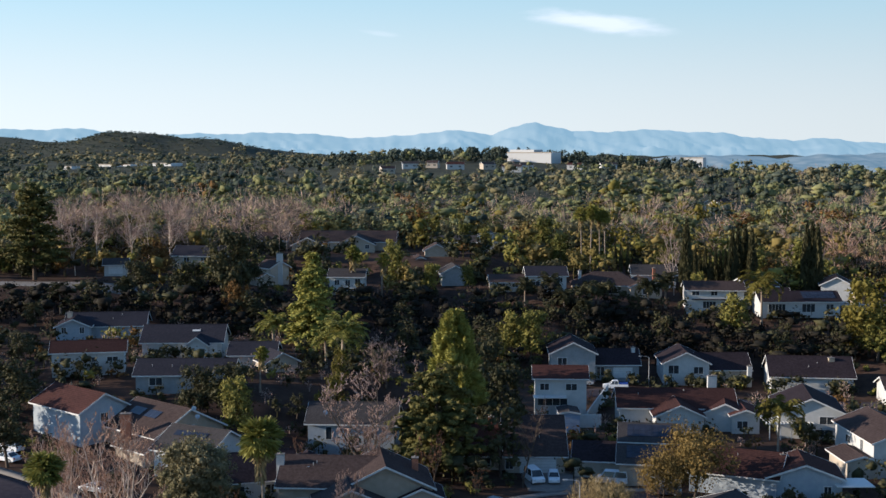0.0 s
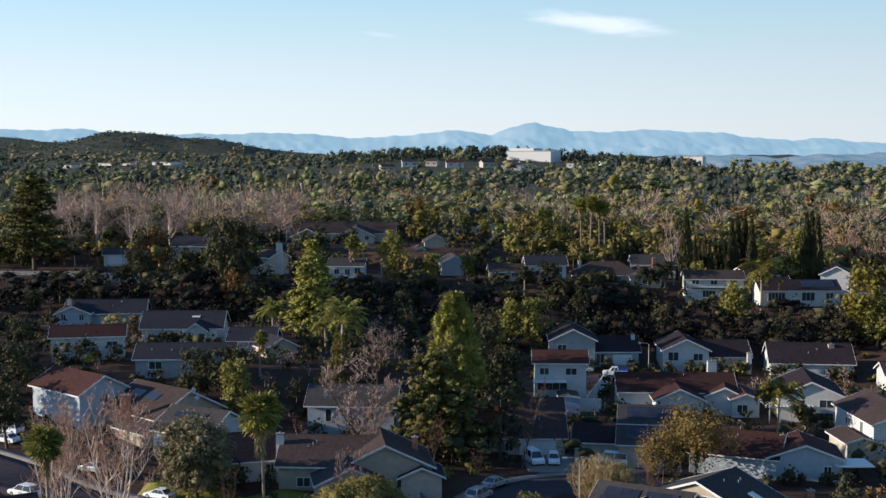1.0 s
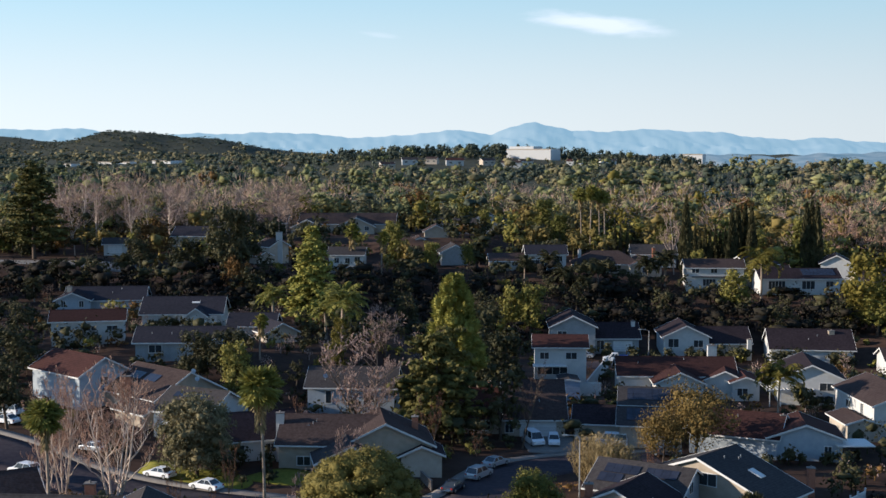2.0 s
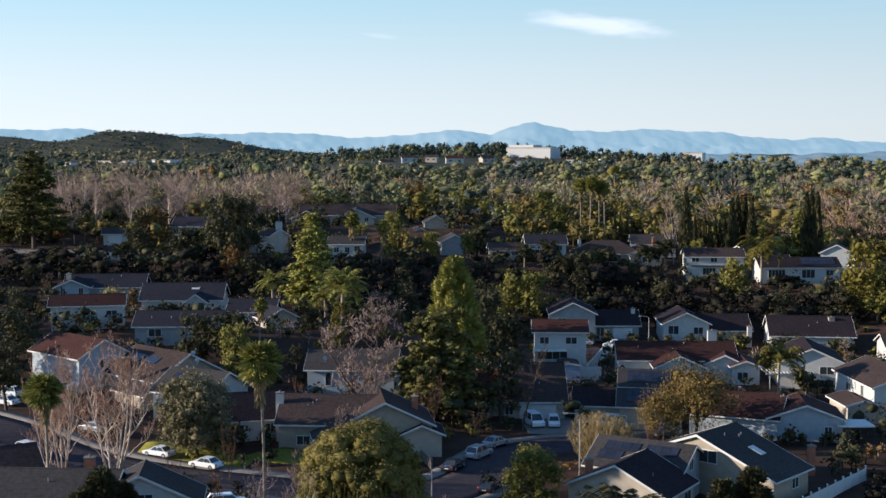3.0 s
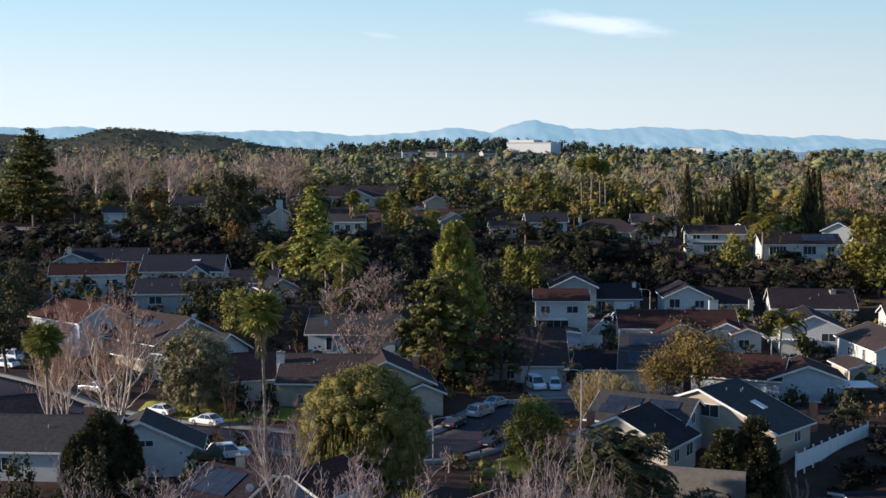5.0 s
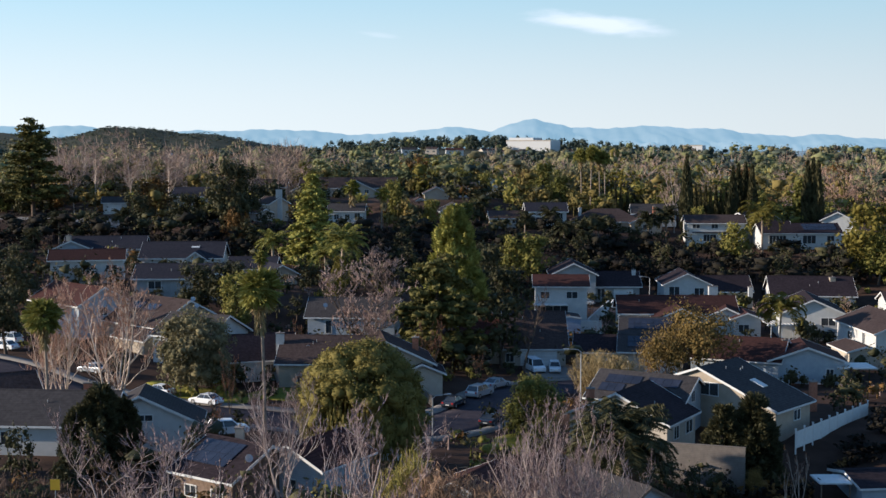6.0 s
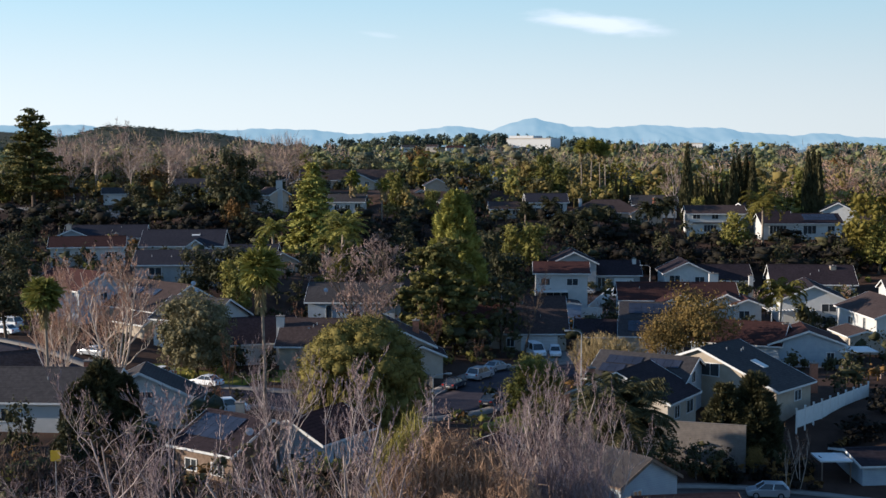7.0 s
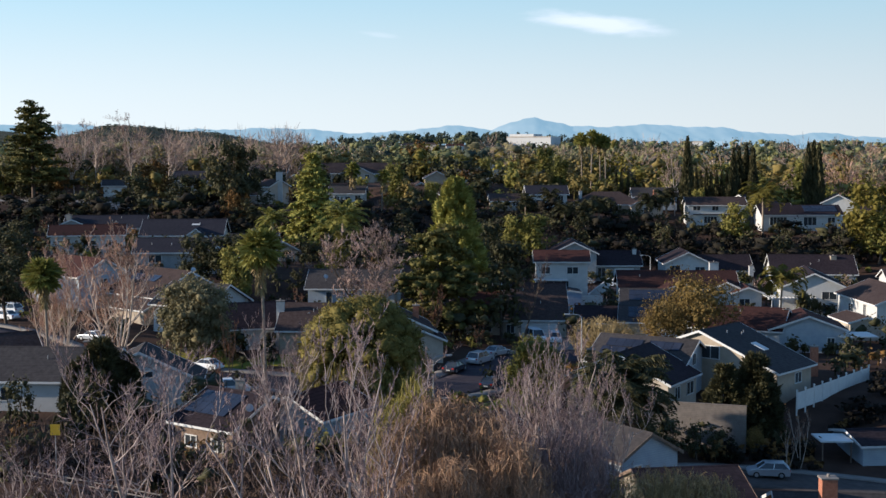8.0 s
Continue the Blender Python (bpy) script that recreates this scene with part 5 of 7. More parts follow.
wing(h, -7, 379, 97, 8, 6, 12.0, 1.5, WHITE, R_BROWN)
wing(h, -2.0, 386, 92, 8, 7, 14.8, 1.8, CREAM, R_BROWN)
h = house(-70, 372, "low house with a blue-grey roof among trees", 12.0, UP)
wing(h, -70, 372, -6, 14, 10, 14.6, 2.3, CREAM, R_BLUE, windows=white_windows("s", 0.8, (-3, 2), 1.6, 1.2))
h = house(-90, 352, "white garage under the trees", 11.0, UP)
wing(h, -90, 353, 10, 6, 6, 13.6, 1.3, WHITE, R_GREY, doors=[("s", 0, 0.1, 3.6, 2.1)])
h = house(108, 340, "white house with a dark roof behind hedges", 4.5, UP)
wing(h, 106, 345, 75, 10, 8, 9.0, 2.0, WHITE, R_BROWN)
wing(h, 112, 328, 0, 12, 9, 6.2, 2.4, CREAM, R_BROWN, panels=[("s", 0, 0.2, 4.2, 1.7)])

# far off: the flat-roofed hall on the crest, and low sheds on the plain
def flat_block(x, y, w, d, top, low, label, tiers=1):
    ob = new("flat_roofed_building")
    ob.location = (x, y, low)
    tagged(ob, label, "building", "far buildings")
    ob.rotation_euler = (0, 0, radians(-24))
    hgt = top - low
    for i in range(tiers):
        s = 1 - 0.45 * i
        off = -w * 0.18 * i
        Shell().box(off - w * s / 2, off + w * s / 2, -d / 2 + i * 3, d / 2 - i * 3, 0 if i == 0 else hgt * 0.8, hgt * (0.8 if tiers > 1 and i == 0 else 1)).done("wall", TRIM, ob)
    e = hgt * (0.8 if tiers > 1 else 1)
    p = Shell()
    p.box(-w / 2 - 0.3, w / 2 + 0.3, -d / 2 - 0.3, -d / 2, e - 0.8, e + 0.5)
    p.done("parapet", CREAM, ob)
    Shell().box(-w * 0.3, w * 0.3, -d / 2 + 4, d / 2 - 4, e, e + 0.6).done("roof", R_GREY, ob)


flat_block(122, 1727, 62, 40, 40.5, 22, "long white flat-roofed hall on the wooded crest", 2)
flat_block(-500, 2000, 60, 30, 17, 7, "low white shed on the far plain")
flat_block(-425, 1990, 34, 30, 19, 7, "low white warehouse on the far plain")
flat_block(-560, 1930, 26, 20, 15, 7, "low cream shed on the far plain")
flat_block(330, 1700, 30, 20, 30, 18, "pale low building among crest trees")

def far_house(x, y, length, wall, roof, yaw, label):
    h = house(x, y, label, group="far houses")
    wing(h, x, y, yaw, length, 10, h.location.z + 6.0, 2.4, wall, roof, windows=[("s", -length / 4, 2.6, 3.0, 1.6), ("s", length / 4, 2.6, 3.0, 1.6)])
    taken.append((x * 0.98, y * 0.98, 26))


for x, y, length, wall, roof, yaw in ((-38, 1480, 18, WHITE, R_GREY, 10), (-12, 1500, 14, CREAM, R_BROWN, -15), (14, 1475, 20, WHITE, R_RED, 5), (52, 1500, 16, CREAM, R_GREY, 25), (78, 1460, 22, WHITE, R_BROWN, -8), (98, 1520, 15, WHITE, R_GREY, 12),
                                      (160, 1560, 18, WHITE, R_RED, -20), (205, 1600, 20, WHITE, R_GREY, 8), (-60, 1390, 15, CREAM, R_BROWN, 20), (150, 700, 12, CREAM, R_BROWN, 40)):
    far_house(x, y, length, wall, roof, yaw, "small pale house among trees below the crest")

# ---- vehicles ----
def car(x, y, turn, paint, label, kind="sedan", size=1.0):
    """A parked car: body, glasshouse, roof, four wheels with rims, lights. It faces +x before it is turned."""
    ob = new("pickup_truck" if kind == "pickup" else "van" if kind == "van" else "car")
    tagged(ob, label, "car", "parked cars")
    L, W, H = {"sedan": (4.6, 1.8, 1.42), "suv": (4.7, 1.9, 1.72), "van": (5.0, 2.0, 2.05), "pickup": (5.4, 1.95, 1.85), "hatch": (4.1, 1.72, 1.52)}[kind]
    belt = {"sedan": 0.92, "suv": 1.05, "van": 1.15, "pickup": 1.1, "hatch": 0.98}[kind]
    nose = {"sedan": 0.72, "suv": 0.9, "van": 0.98, "pickup": 0.95, "hatch": 0.82}[kind]
    f0, f1, b1, b0 = {"sedan": (0.95, 0.25, -0.95, -1.65), "suv": (1.1, 0.45, -1.75, -2.2), "van": (1.75, 1.1, -2.25, -2.42), "pickup": (1.2, 0.6, -0.45, -0.62), "hatch": (1.1, 0.35, -1.45, -1.95)}[kind]
    h = L / 2
    ring = [(-h, 0.38), (-h + 0.1, 0.25), (h - 0.15, 0.25), (h, 0.42), (h - 0.03, nose - 0.12), (h - 0.25, nose), (f0 + 0.1, belt - 0.03), (b0 - 0.1, belt), (-h + 0.08, belt - (0.06 if kind == "sedan" else 0.0)), (-h, belt - 0.25)]
    body = Shell()
    body.prism(ring, -W / 2, W / 2, pose(0, 0, 0, 0, 0, -90))
    body.done("body", paint, ob, bevel=0.06)
    wb, wt = W / 2 - 0.05, W / 2 - 0.24
    v = [(f0, -wb, belt - 0.02), (f0, wb, belt - 0.02), (b0, wb, belt - 0.02), (b0, -wb, belt - 0.02), (f1, -wt, H - 0.05), (f1, wt, H - 0.05), (b1, wt, H - 0.05), (b1, -wt, H - 0.05)]
    fq = [(0, 1, 5, 4), (1, 2, 6, 5), (2, 3, 7, 6), (3, 0, 4, 7), (4, 5, 6, 7)]
    Shell().add(v, fq).done("glasshouse", GLASS, ob)
    k = 0.03
    Shell().box(b1 - k, f1 + k, -wt - k, wt + k, H - 0.05, H).done("roof", paint, ob, bevel=0.02)
    for q, (a, b) in enumerate((((f0, wb), (f1, wt)), ((b0, wb), (b1, wt)), (((f0 + b0) / 2, wb), ((f1 + b1) / 2, wt)))):
        for sg in (-1, 1):
            Shell().tube((a[0], sg * (a[1] + 0.01), belt - 0.02), (b[0], sg * (b[1] + 0.01), H - 0.03), 0.05, 0.05, 4).done("pillar", paint, ob)
    if kind == "pickup":
        Shell().box(-h + 0.12, b0 - 0.15, -W / 2 + 0.12, W / 2 - 0.12, belt - 0.02, belt + 0.28).done("tarpaulin", C_TARP, ob, "blue sheet over the load bed", bevel=0.05)
    for sx in (h - 0.85, -h + 0.85):
        for sg in (-1, 1):
            t = Shell().tube((sx, sg * (W / 2 - 0.2), 0.33), (sx, sg * (W / 2 + 0.01), 0.33), 0.33, 0.33, 16).done("wheel", RUBBER, ob)
            Shell().tube((sx, sg * (W / 2 - 0.05), 0.33), (sx, sg * (W / 2 + 0.03), 0.33), 0.2, 0.19, 12).done("rim", METAL, t)
    for sg in (-1, 1):
        Shell().box(h - 0.1, h + 0.015, sg * (W / 2 - 0.28) - 0.18, sg * (W / 2 - 0.28) + 0.18, nose - 0.3, nose - 0.14).done("headlight", LAMPGLASS, ob)
        Shell().box(-h - 0.015, -h + 0.1, sg * (W / 2 - 0.2) - 0.14, sg * (W / 2 - 0.2) + 0.14, belt - 0.28, belt - 0.08).done("tail_light", REDGLASS, ob)
    Shell().box(-h - 0.02, -h + 0.05, -0.26, 0.26, 0.45, 0.57).done("number_plate", TRIM, ob)
    ob.matrix_basis = pose(x, y, G(x, y) + 0.09, 0, 0, turn) @ Matrix.Scale(size, 4)
    taken.append((x, y, 2.5))
    return ob


C_TARP = surf("blue_tarpaulin", (0.02, 0.05, 0.22), (0.04, 0.08, 0.30), 1.0, 0.6, 0.3)
car(-38.6, 172.0, 151, C_WHITE, "white convertible with a dark soft top at the kerb")
car(-31.2, 166.2, 150, C_WHITE, "white saloon car parked along the kerb")
car(14.2, 197.5, -75, C_WHITE, "white van parked in the driveway", "van")
car(17.3, 197.5, -92, C_WHITE, "white estate car parked in the driveway", "suv", 0.92)
car(5.0, 175.0, 58, C_SILVER, "silver car parked along the street", "suv")
car(7.6, 182.0, 50, C_SILVER, "silver saloon car parked along the street")
car(1.4, 168.5, 66, C_DARK, "dark saloon car parked along the street")
car(5.9, 159.0, 70, C_DARK, "black saloon car parked at the bend")
car(-68.3, 199.5, 155, C_WHITE, "white car parked beside the tan houses", "suv")
car(-66.8, 193.5, 155, C_WHITE, "white saloon car near tan houses")
car(-56.5, 170.5, 150, C_WHITE, "white saloon car on the side street", "suv")
car(-50.0, 181.0, 150, C_SILVER, "silver car behind bare trees")
car(36.8, 271.0, 172, C_WHITE, "white pickup with a blue sheet over its bed", "pickup")
car(30.2, 274.0, 170, C_SILVER, "silver car beside the retaining wall")
car(33.5, 130.3, 172, C_SILVER, "silver hatchback on the pale road", "hatch", 1.05)
car(26.3, 196.5, 165, C_WHITE, "white van beside the tan shrub", "van")
car(33.5, 189.5, 160, C_DARK, "dark car under the spreading tree")
car(-24.3, 142.0, 20, C_WHITE, "white car behind the gabled house", "suv")
car(-6.3, 138.5, 10, C_WHITE, "white van roof seen behind bare branches", "van")


# ---- street lamps, fences, walls, signs ----
def street_lamp(x, y, top, turn, label="grey street lamp with a curved arm"):
    ob = new("street_lamp")
    tagged(ob, label, "street lamp", "street lamps")
    z = G(x, y)
    hh = top - z
    Shell().tube((0, 0, 0), (0, 0, 0.4), 0.16, 0.13, 10).done("base", CONCRETE, ob)
    Shell().tube((0, 0, 0.3), (0, 0, hh - 0.3), 0.10, 0.06, 10).done("pole", METAL, ob)
    arm = Shell()
    pts = [(0, 0, hh - 0.35), (0.35, 0, hh - 0.08), (0.9, 0, hh), (1.7, 0, hh + 0.02)]
    for a, b in zip(pts, pts[1:]):
        arm.tube(a, b, 0.045, 0.04, 8)
    arm.done("arm", METAL, ob)
    hd = Shell().box(1.55, 2.25, -0.14, 0.14, hh - 0.06, hh + 0.1).done("lamp_head", METAL, ob, bevel=0.04)
    Shell().box(1.65, 2.15, -0.11, 0.11, hh - 0.09, hh - 0.055).done("lens", LAMPGLASS, hd)
    ob.matrix_basis = pose(x, y, z, 0, 0, turn)
    return ob


street_lamp(18.0, 166.4, 2.1, 180)
street_lamp(-36.6, 172.5, 3.6, 200)
street_lamp(-1.3, 147.0, -0.2, 15)
street_lamp(44.5, 275, 0.6, 170, "tall dark utility pole beside the gabled house")

vinyl = new("white_fence")
tagged(vinyl, "white vinyl fence with capped posts on the slope", "fence")
ax, ay, bx, by = 41.4, 148.5, 54.6, 163.0
n_post = 10
for i in range(n_post):
    u = i / (n_post - 1)
    px, py = ax + (bx - ax) * u, ay + (by - ay) * u
    pz = -6.4 + 0.5 * u
    Shell().box(px - 0.08, px + 0.08, py - 0.08, py + 0.08, pz - 1.2, pz + 1.75).done("post", TRIM, vinyl)
    Shell().box(px - 0.11, px + 0.11, py - 0.11, py + 0.11, pz + 1.75, pz + 1.85).done("post_cap", TRIM, vinyl)
    if i < n_post - 1:
        qx, qy = ax + (bx - ax) / (n_post - 1), ay + (by - ay) / (n_post - 1)
        ln = math.hypot(qx - ax, qy - ay)
        mm = pose(px, py, pz, 0, 0, math.degrees(math.atan2(by - ay, bx - ax)))
        Shell().box(0.08, ln - 0.08, -0.03, 0.03, -0.5, 1.35, mm).done("panel", TRIM, vinyl)
        Shell().box(0.08, ln - 0.08, -0.05, 0.05, 1.35, 1.5, mm).done("rail", TRIM, vinyl)


def block_wall(x0, y0, x1, y1, top, low, label, mat=None):
    ln = math.hypot(x1 - x0, y1 - y0)
    mm = pose(x0, y0, 0, 0, 0, math.degrees(math.atan2(y1 - y0, x1 - x0)))
    ob = Shell().box(0, ln, -0.1, 0.1, low, top, mm).box(-0.03, ln + 0.03, -0.14, 0.14, top, top + 0.08, mm).done("garden_wall", mat or BLOCK)
    return tagged(ob, label, "wall")


block_wall(22.5, 141.5, 33.0, 138.0, -4.35, -9.5, "tan block garden wall under the beige house")
block_wall(26.5, 233.5, 34.0, 262.0, -3.0, -7.5, "white parapet wall beside the ramp", WHITE)
block_wall(-3.0, 173, -1.5, 168, -4.4, -6.8, "tan garden wall beside the street")
rail = new("guard_rail")
tagged(rail, "pale two-rail guard fence in the brush", "fence")
for i in range(11):
    px, py = -44 + 2.2 * i, 109 - 1.2 * i
    Shell().box(px - 0.06, px + 0.06, py - 0.06, py + 0.06, G(px, py) - 0.3, G(px, py) + 1.1).done("post", CONCRETE, rail)
for i in range(10):
    px, py, qx, qy = -44 + 2.2 * i, 109 - 1.2 * i, -41.8 + 2.2 * i, 107.8 - 1.2 * i
    for k in (0.6, 1.0):
        Shell().tube((px, py, G(px, py) + k), (qx, qy, G(qx, qy) + k), 0.05, 0.05, 6).done("rail", CONCRETE, rail)

sign = new("road_sign")
tagged(sign, "yellow diamond warning sign on a post", "sign")
sign.location = (-32.2, 104, G(-32.2, 104))
zt = 1.2 - sign.location.z
Shell().tube((0, 0, -0.1), (0, 0, zt), 0.04, 0.04, 8).done("post", METAL, sign)
Shell().box(-0.4, 0.4, -0.06, -0.03, zt - 0.9, zt).done("plate", surf("yellow_sign_paint", (0.55, 0.33, 0.02), (0.65, 0.40, 0.03), 2.0, 0.5), sign)

# ---- kinds of plants, each made once and copied ----
PINE = conifer(27, 15, "tall ragged dark pine beside the paved turnout", whorls=26, per=7, size=0.62, droop=0.16, low=0.16, blunt=0.5, rise=0.3, pad=0.2)
DEODAR = conifer(19, 11.5, "tall pale-green deodar with drooping tiers", PINELEAF, whorls=30, per=10, size=0.42, droop=0.3, low=0.04, blunt=0.85, pad=0.26)
CEDAR = conifer(18, 16, "wide dark cedar with level spreading boughs", NEEDLE, whorls=16, per=12, size=0.5, droop=0.12, low=0.06, blunt=0.5, pad=0.28)
BIGPINE = cone_tree(24, 10.5, "broad conifer with a sunlit yellow-green crown", PINELEAF, 230, 0.4, 0.55, 0.26, 110)
NEARPINE = cone_tree(12, 8.0, "dense dark green pine", LEAFDARK, 170, 0.03, 0.5, 0.3, 120)
BARE_TALL = bare_tree(19, 1.05, 1, "tall leafless poplar with pale upright branches", PALEBARK, TWIG, (15, 7, 5, 4), 0.24, 0.55, 0.22, 0.42, 0.034, 0.26)
WHITEBARE = bare_tree(17, 0.9, 5, "leafless sycamore with pale bark and many stems", PALEBARK, PINKTWIG, (8, 6, 5, 5), 0.13, 0.75, 0.2, 0.42, 0.024, 0.22, 1.25, 0.2)
REDBARE = bare_tree(7, 0.8, 3, "small leafless tree with red-brown twigs", BARK, TWIGRED, (7, 5, 4, 4), 0.07, 0.8, 0.15, 0.42, 0.026)
BAREROUND = bare_tree(12, 0.95, 2, "leafless round-crowned tree with fine red-grey twigs", BARK, TWIG, (11, 7, 5, 4), 0.14, 0.65, 0.16, 0.42, 0.03)
DARKBARE = bare_tree(13, 0.95, 1, "dark leafless tree before the garage roof", BARK, DRYBRUSH, (10, 6, 5, 4), 0.16, 0.6, 0.3, 0.42, 0.022, 0.24)
BIRCH = bare_tree(8, 0.6, 3, "slim pale leafless birch with fine twigs", PALEBARK, TWIGRED, (6, 5, 4, 3), 0.07, 0.8, 0.3, 0.36, 0.015)
NEARBARE = bare_tree(17, 0.75, 6, "large leafless tree with curling grey branches", NEARBARK, GREYTWIG, (7, 5, 4, 5), 0.10, 0.75, 0.18, 0.44, 0.019, 0.26, 1.5, 0.3)
NEARBARE_B = bare_tree(15, 0.9, 3, "leafless grey tree with a spreading tangled crown", NEARBARK, GREYTWIG, (7, 5, 4, 5), 0.10, 0.6, 0.2, 0.48, 0.018, 0.3, 1.5, 0.5)
LEAFY = broad_tree(10, 8, "leafy green tree with an uneven crown", LEAF, per=44, size=0.33)
DARKTREE = broad_tree(11, 8.5, "dense dark green evergreen tree", LEAFDARK, clumps=60, size=0.32, per=36)
RUST = broad_tree(9, 8, "tree with rust-brown winter leaves", RUSTLEAF)
YELLOWTREE = broad_tree(10, 8, "sunlit yellow-green tree with airy crown", YELLOWLEAF)
OLIVETREE = broad_tree(8.5, 8.2, "round grey-green olive tree", OLIVE, per=110, size=0.2, clumps=140, low=0.2, core=0.7)
AUTUMN = broad_tree(8, 10.5, "spreading tree with thin brown-green leaves", AUTUMNLEAF, per=70, size=0.2, clumps=56, low=0.42, core=0.4)
PEPPER = pepper_tree(13.5, 12.4, "large weeping pepper tree with hanging green foliage")
CYPRESS = cypress(16, 2.2)
FAN = fan_palm(17, 2.3, "fan palm with a sunlit shaggy head", 120)
FANSMALL = fan_palm(9, 1.5, "small fan palm among the houses", 50)
FANTALL = fan_palm(19, 2.2, "very tall slim fan palm in a cluster")
DATE = feather_palm(8, 3.6, "broad date palm with arching fronds")
QUEEN = feather_palm(9, 4.3, "queen palm with drooping yellow-green fronds", 26, YELLOWLEAF, 0.16, 0.2, 0.15)
NEARDATE = feather_palm(10, 4.6, "dark date palm with stiff arching fronds", 130, LEAFDARK, 0.3, 0.17, 0.09)
STEMS = stems(13, 5.4, "orange-brown thicket of bare willow stems", WILLOWTWIG, 1900)
YELLOWSTEMS = stems(12, 5, "yellow-green leafing willow stems", WILLOWGREEN, 1600)
GREYSTEMS = stems(7, 5, "grey-purple thicket of bare brush", DRYBRUSH, 900)
PINKSTEMS = stems(12, 5.0, "grey-pink thicket of bare upright stems", GREYTWIG, 700)
TANSTEMS = stems(6.5, 6, "pale tan bare shrub of many stems", DEADPALM, 1300)
FARLEAFY = broad_tree(10, 8, "leafy green tree among the far gardens", LEAF, per=15, size=0.5, clumps=26, boughs=(4, 2))
FAROLIVE = broad_tree(10, 9, "olive-green tree with a rounded crown", WOODOLIVE, per=15, size=0.5, clumps=26, boughs=(4, 2))
FARYELLOW = broad_tree(10, 8, "sunlit yellow-green tree with an uneven crown", YELLOWLEAF, per=15, size=0.5, clumps=26, boughs=(4, 2))
FARDARK = broad_tree(10, 8, "dense dark evergreen with a rounded crown", LEAFDARK, per=15, size=0.5, clumps=26, boughs=(4, 2))
FARRUST = broad_tree(9, 8, "tree with rust-brown winter leaves far off", RUSTLEAF, per=15, size=0.5, clumps=26, boughs=(4, 2))
FARBARE = bare_tree(13, 0.9, 1, "leafless brown tree with an upright crown", BARK, FARTWIG, (9, 5, 4, 3), 0.2, 0.8, 0.25, 0.42, 0.06)
NEARLEAFY = broad_tree(10, 8.6, "bushy sunlit green tree at the road bend", LEAF, per=90, size=0.22, clumps=80, low=0.15)
DARKDATE = feather_palm(8, 3.8, "dark date palm with arching fronds on the slope", 48, LEAFDARK, 0.25, 0.2)
KINDS = [PINKSTEMS, DARKBARE, DARKDATE, NEARLEAFY, FARLEAFY, FAROLIVE, FARYELLOW, FARDARK, FARRUST, FARBARE, PINE, DEODAR, CEDAR, BIGPINE, NEARPINE, BARE_TALL, WHITEBARE, REDBARE, BAREROUND, BIRCH, NEARBARE, NEARBARE_B, LEAFY, DARKTREE, RUST, YELLOWTREE, OLIVETREE, AUTUMN, PEPPER, CYPRESS,
         FAN, FANSMALL, FANTALL, DATE, QUEEN, NEARDATE, STEMS, YELLOWSTEMS, GREYSTEMS, TANSTEMS]

# ---- plants, each where it stands: place across, away, and height of its top ----

# left terrace and slope
plant(PINE, -108.1, 339, 36.0, wide=1.30)
plant(BARE_TALL, -110.1, 372, 31.4, wide=1.00)
plant(BARE_TALL, -108.6, 390, 32.4, wide=1.10)
plant(BARE_TALL, -98.7, 366, 30.3, wide=0.80)
plant(BARE_TALL, -87.3, 362, 34.0, wide=1.00)
plant(BARE_TALL, -87.1, 380, 28.6, wide=1.00)
plant(BARE_TALL, -81.8, 385, 28.5, wide=1.10)
plant(BARE_TALL, -78.2, 392, 27.6, wide=1.00)
plant(BARE_TALL, -100.4, 395, 27.6, wide=1.10)
plant(BARE_TALL, -115.1, 375, 26.2, wide=0.90)
plant(BARE_TALL, -100.5, 350, 26.6, wide=0.80)
plant(RUST, -103.3, 350, 19.7, wide=1.00)
plant(RUST, -77.1, 345, 20.4, wide=1.00)
plant(RUST, -48.8, 305, 13.7, wide=0.80)
plant(RUST, -9.8, 430, 25.2, wide=1.10)
plant(DARKTREE, -53.1, 318, 25.5, wide=0.80)
plant(DARKTREE, -50.1, 324, 23.9, wide=0.70)
plant(DARKTREE, -63.8, 320, 17.0, wide=1.20)
plant(DARKTREE, -77.6, 325, 16.7, wide=1.20)
plant(DEODAR, -28.5, 280, 22.6, wide=1.25)
plant(DATE, -35.3, 266, 11.3, wide=1.00)
plant(DATE, -19.2, 244, 13.6, wide=1.00)
plant(DATE, -23.4, 255, 9.2, wide=1.00)
plant(FANSMALL, -32.8, 228, 9.9, wide=1.00)
plant(FAN, -20.8, 147, 14.1, wide=1.00)
plant(FAN, -44.4, 142, 11.3, wide=1.10)
plant(DARKTREE, -41.3, 214, 9.0, wide=1.00)
plant(DARKTREE, -35.9, 214, 9.4, wide=1.10)
plant(LEAFY, -33.6, 209, 8.1, wide=0.80)
plant(FANSMALL, -24.1, 335, 19.5, wide=1.00)
plant(FANSMALL, -16.0, 335, 17.7, wide=1.00)
plant(OLIVETREE, -33.5, 172, 6.2, wide=0.92)
plant(WHITEBARE, -46.9, 156, 13.1, wide=0.85)
plant(WHITEBARE, -39.1, 150, 15.4, wide=1.15)
plant(WHITEBARE, -50.2, 160, 9.5, wide=0.80)
plant(REDBARE, -21.1, 186, 3.7, wide=0.70)
plant(REDBARE, -1.6, 191, 3.7, wide=1.00)
plant(REDBARE, -3.5, 190, 1.0, wide=0.70)
plant(BAREROUND, -11.2, 191, 12.0, wide=1.60)
plant(BAREROUND, -10.5, 186, 5.7, wide=1.30)
plant(BAREROUND, -10.8, 242, 10.0, wide=1.50)
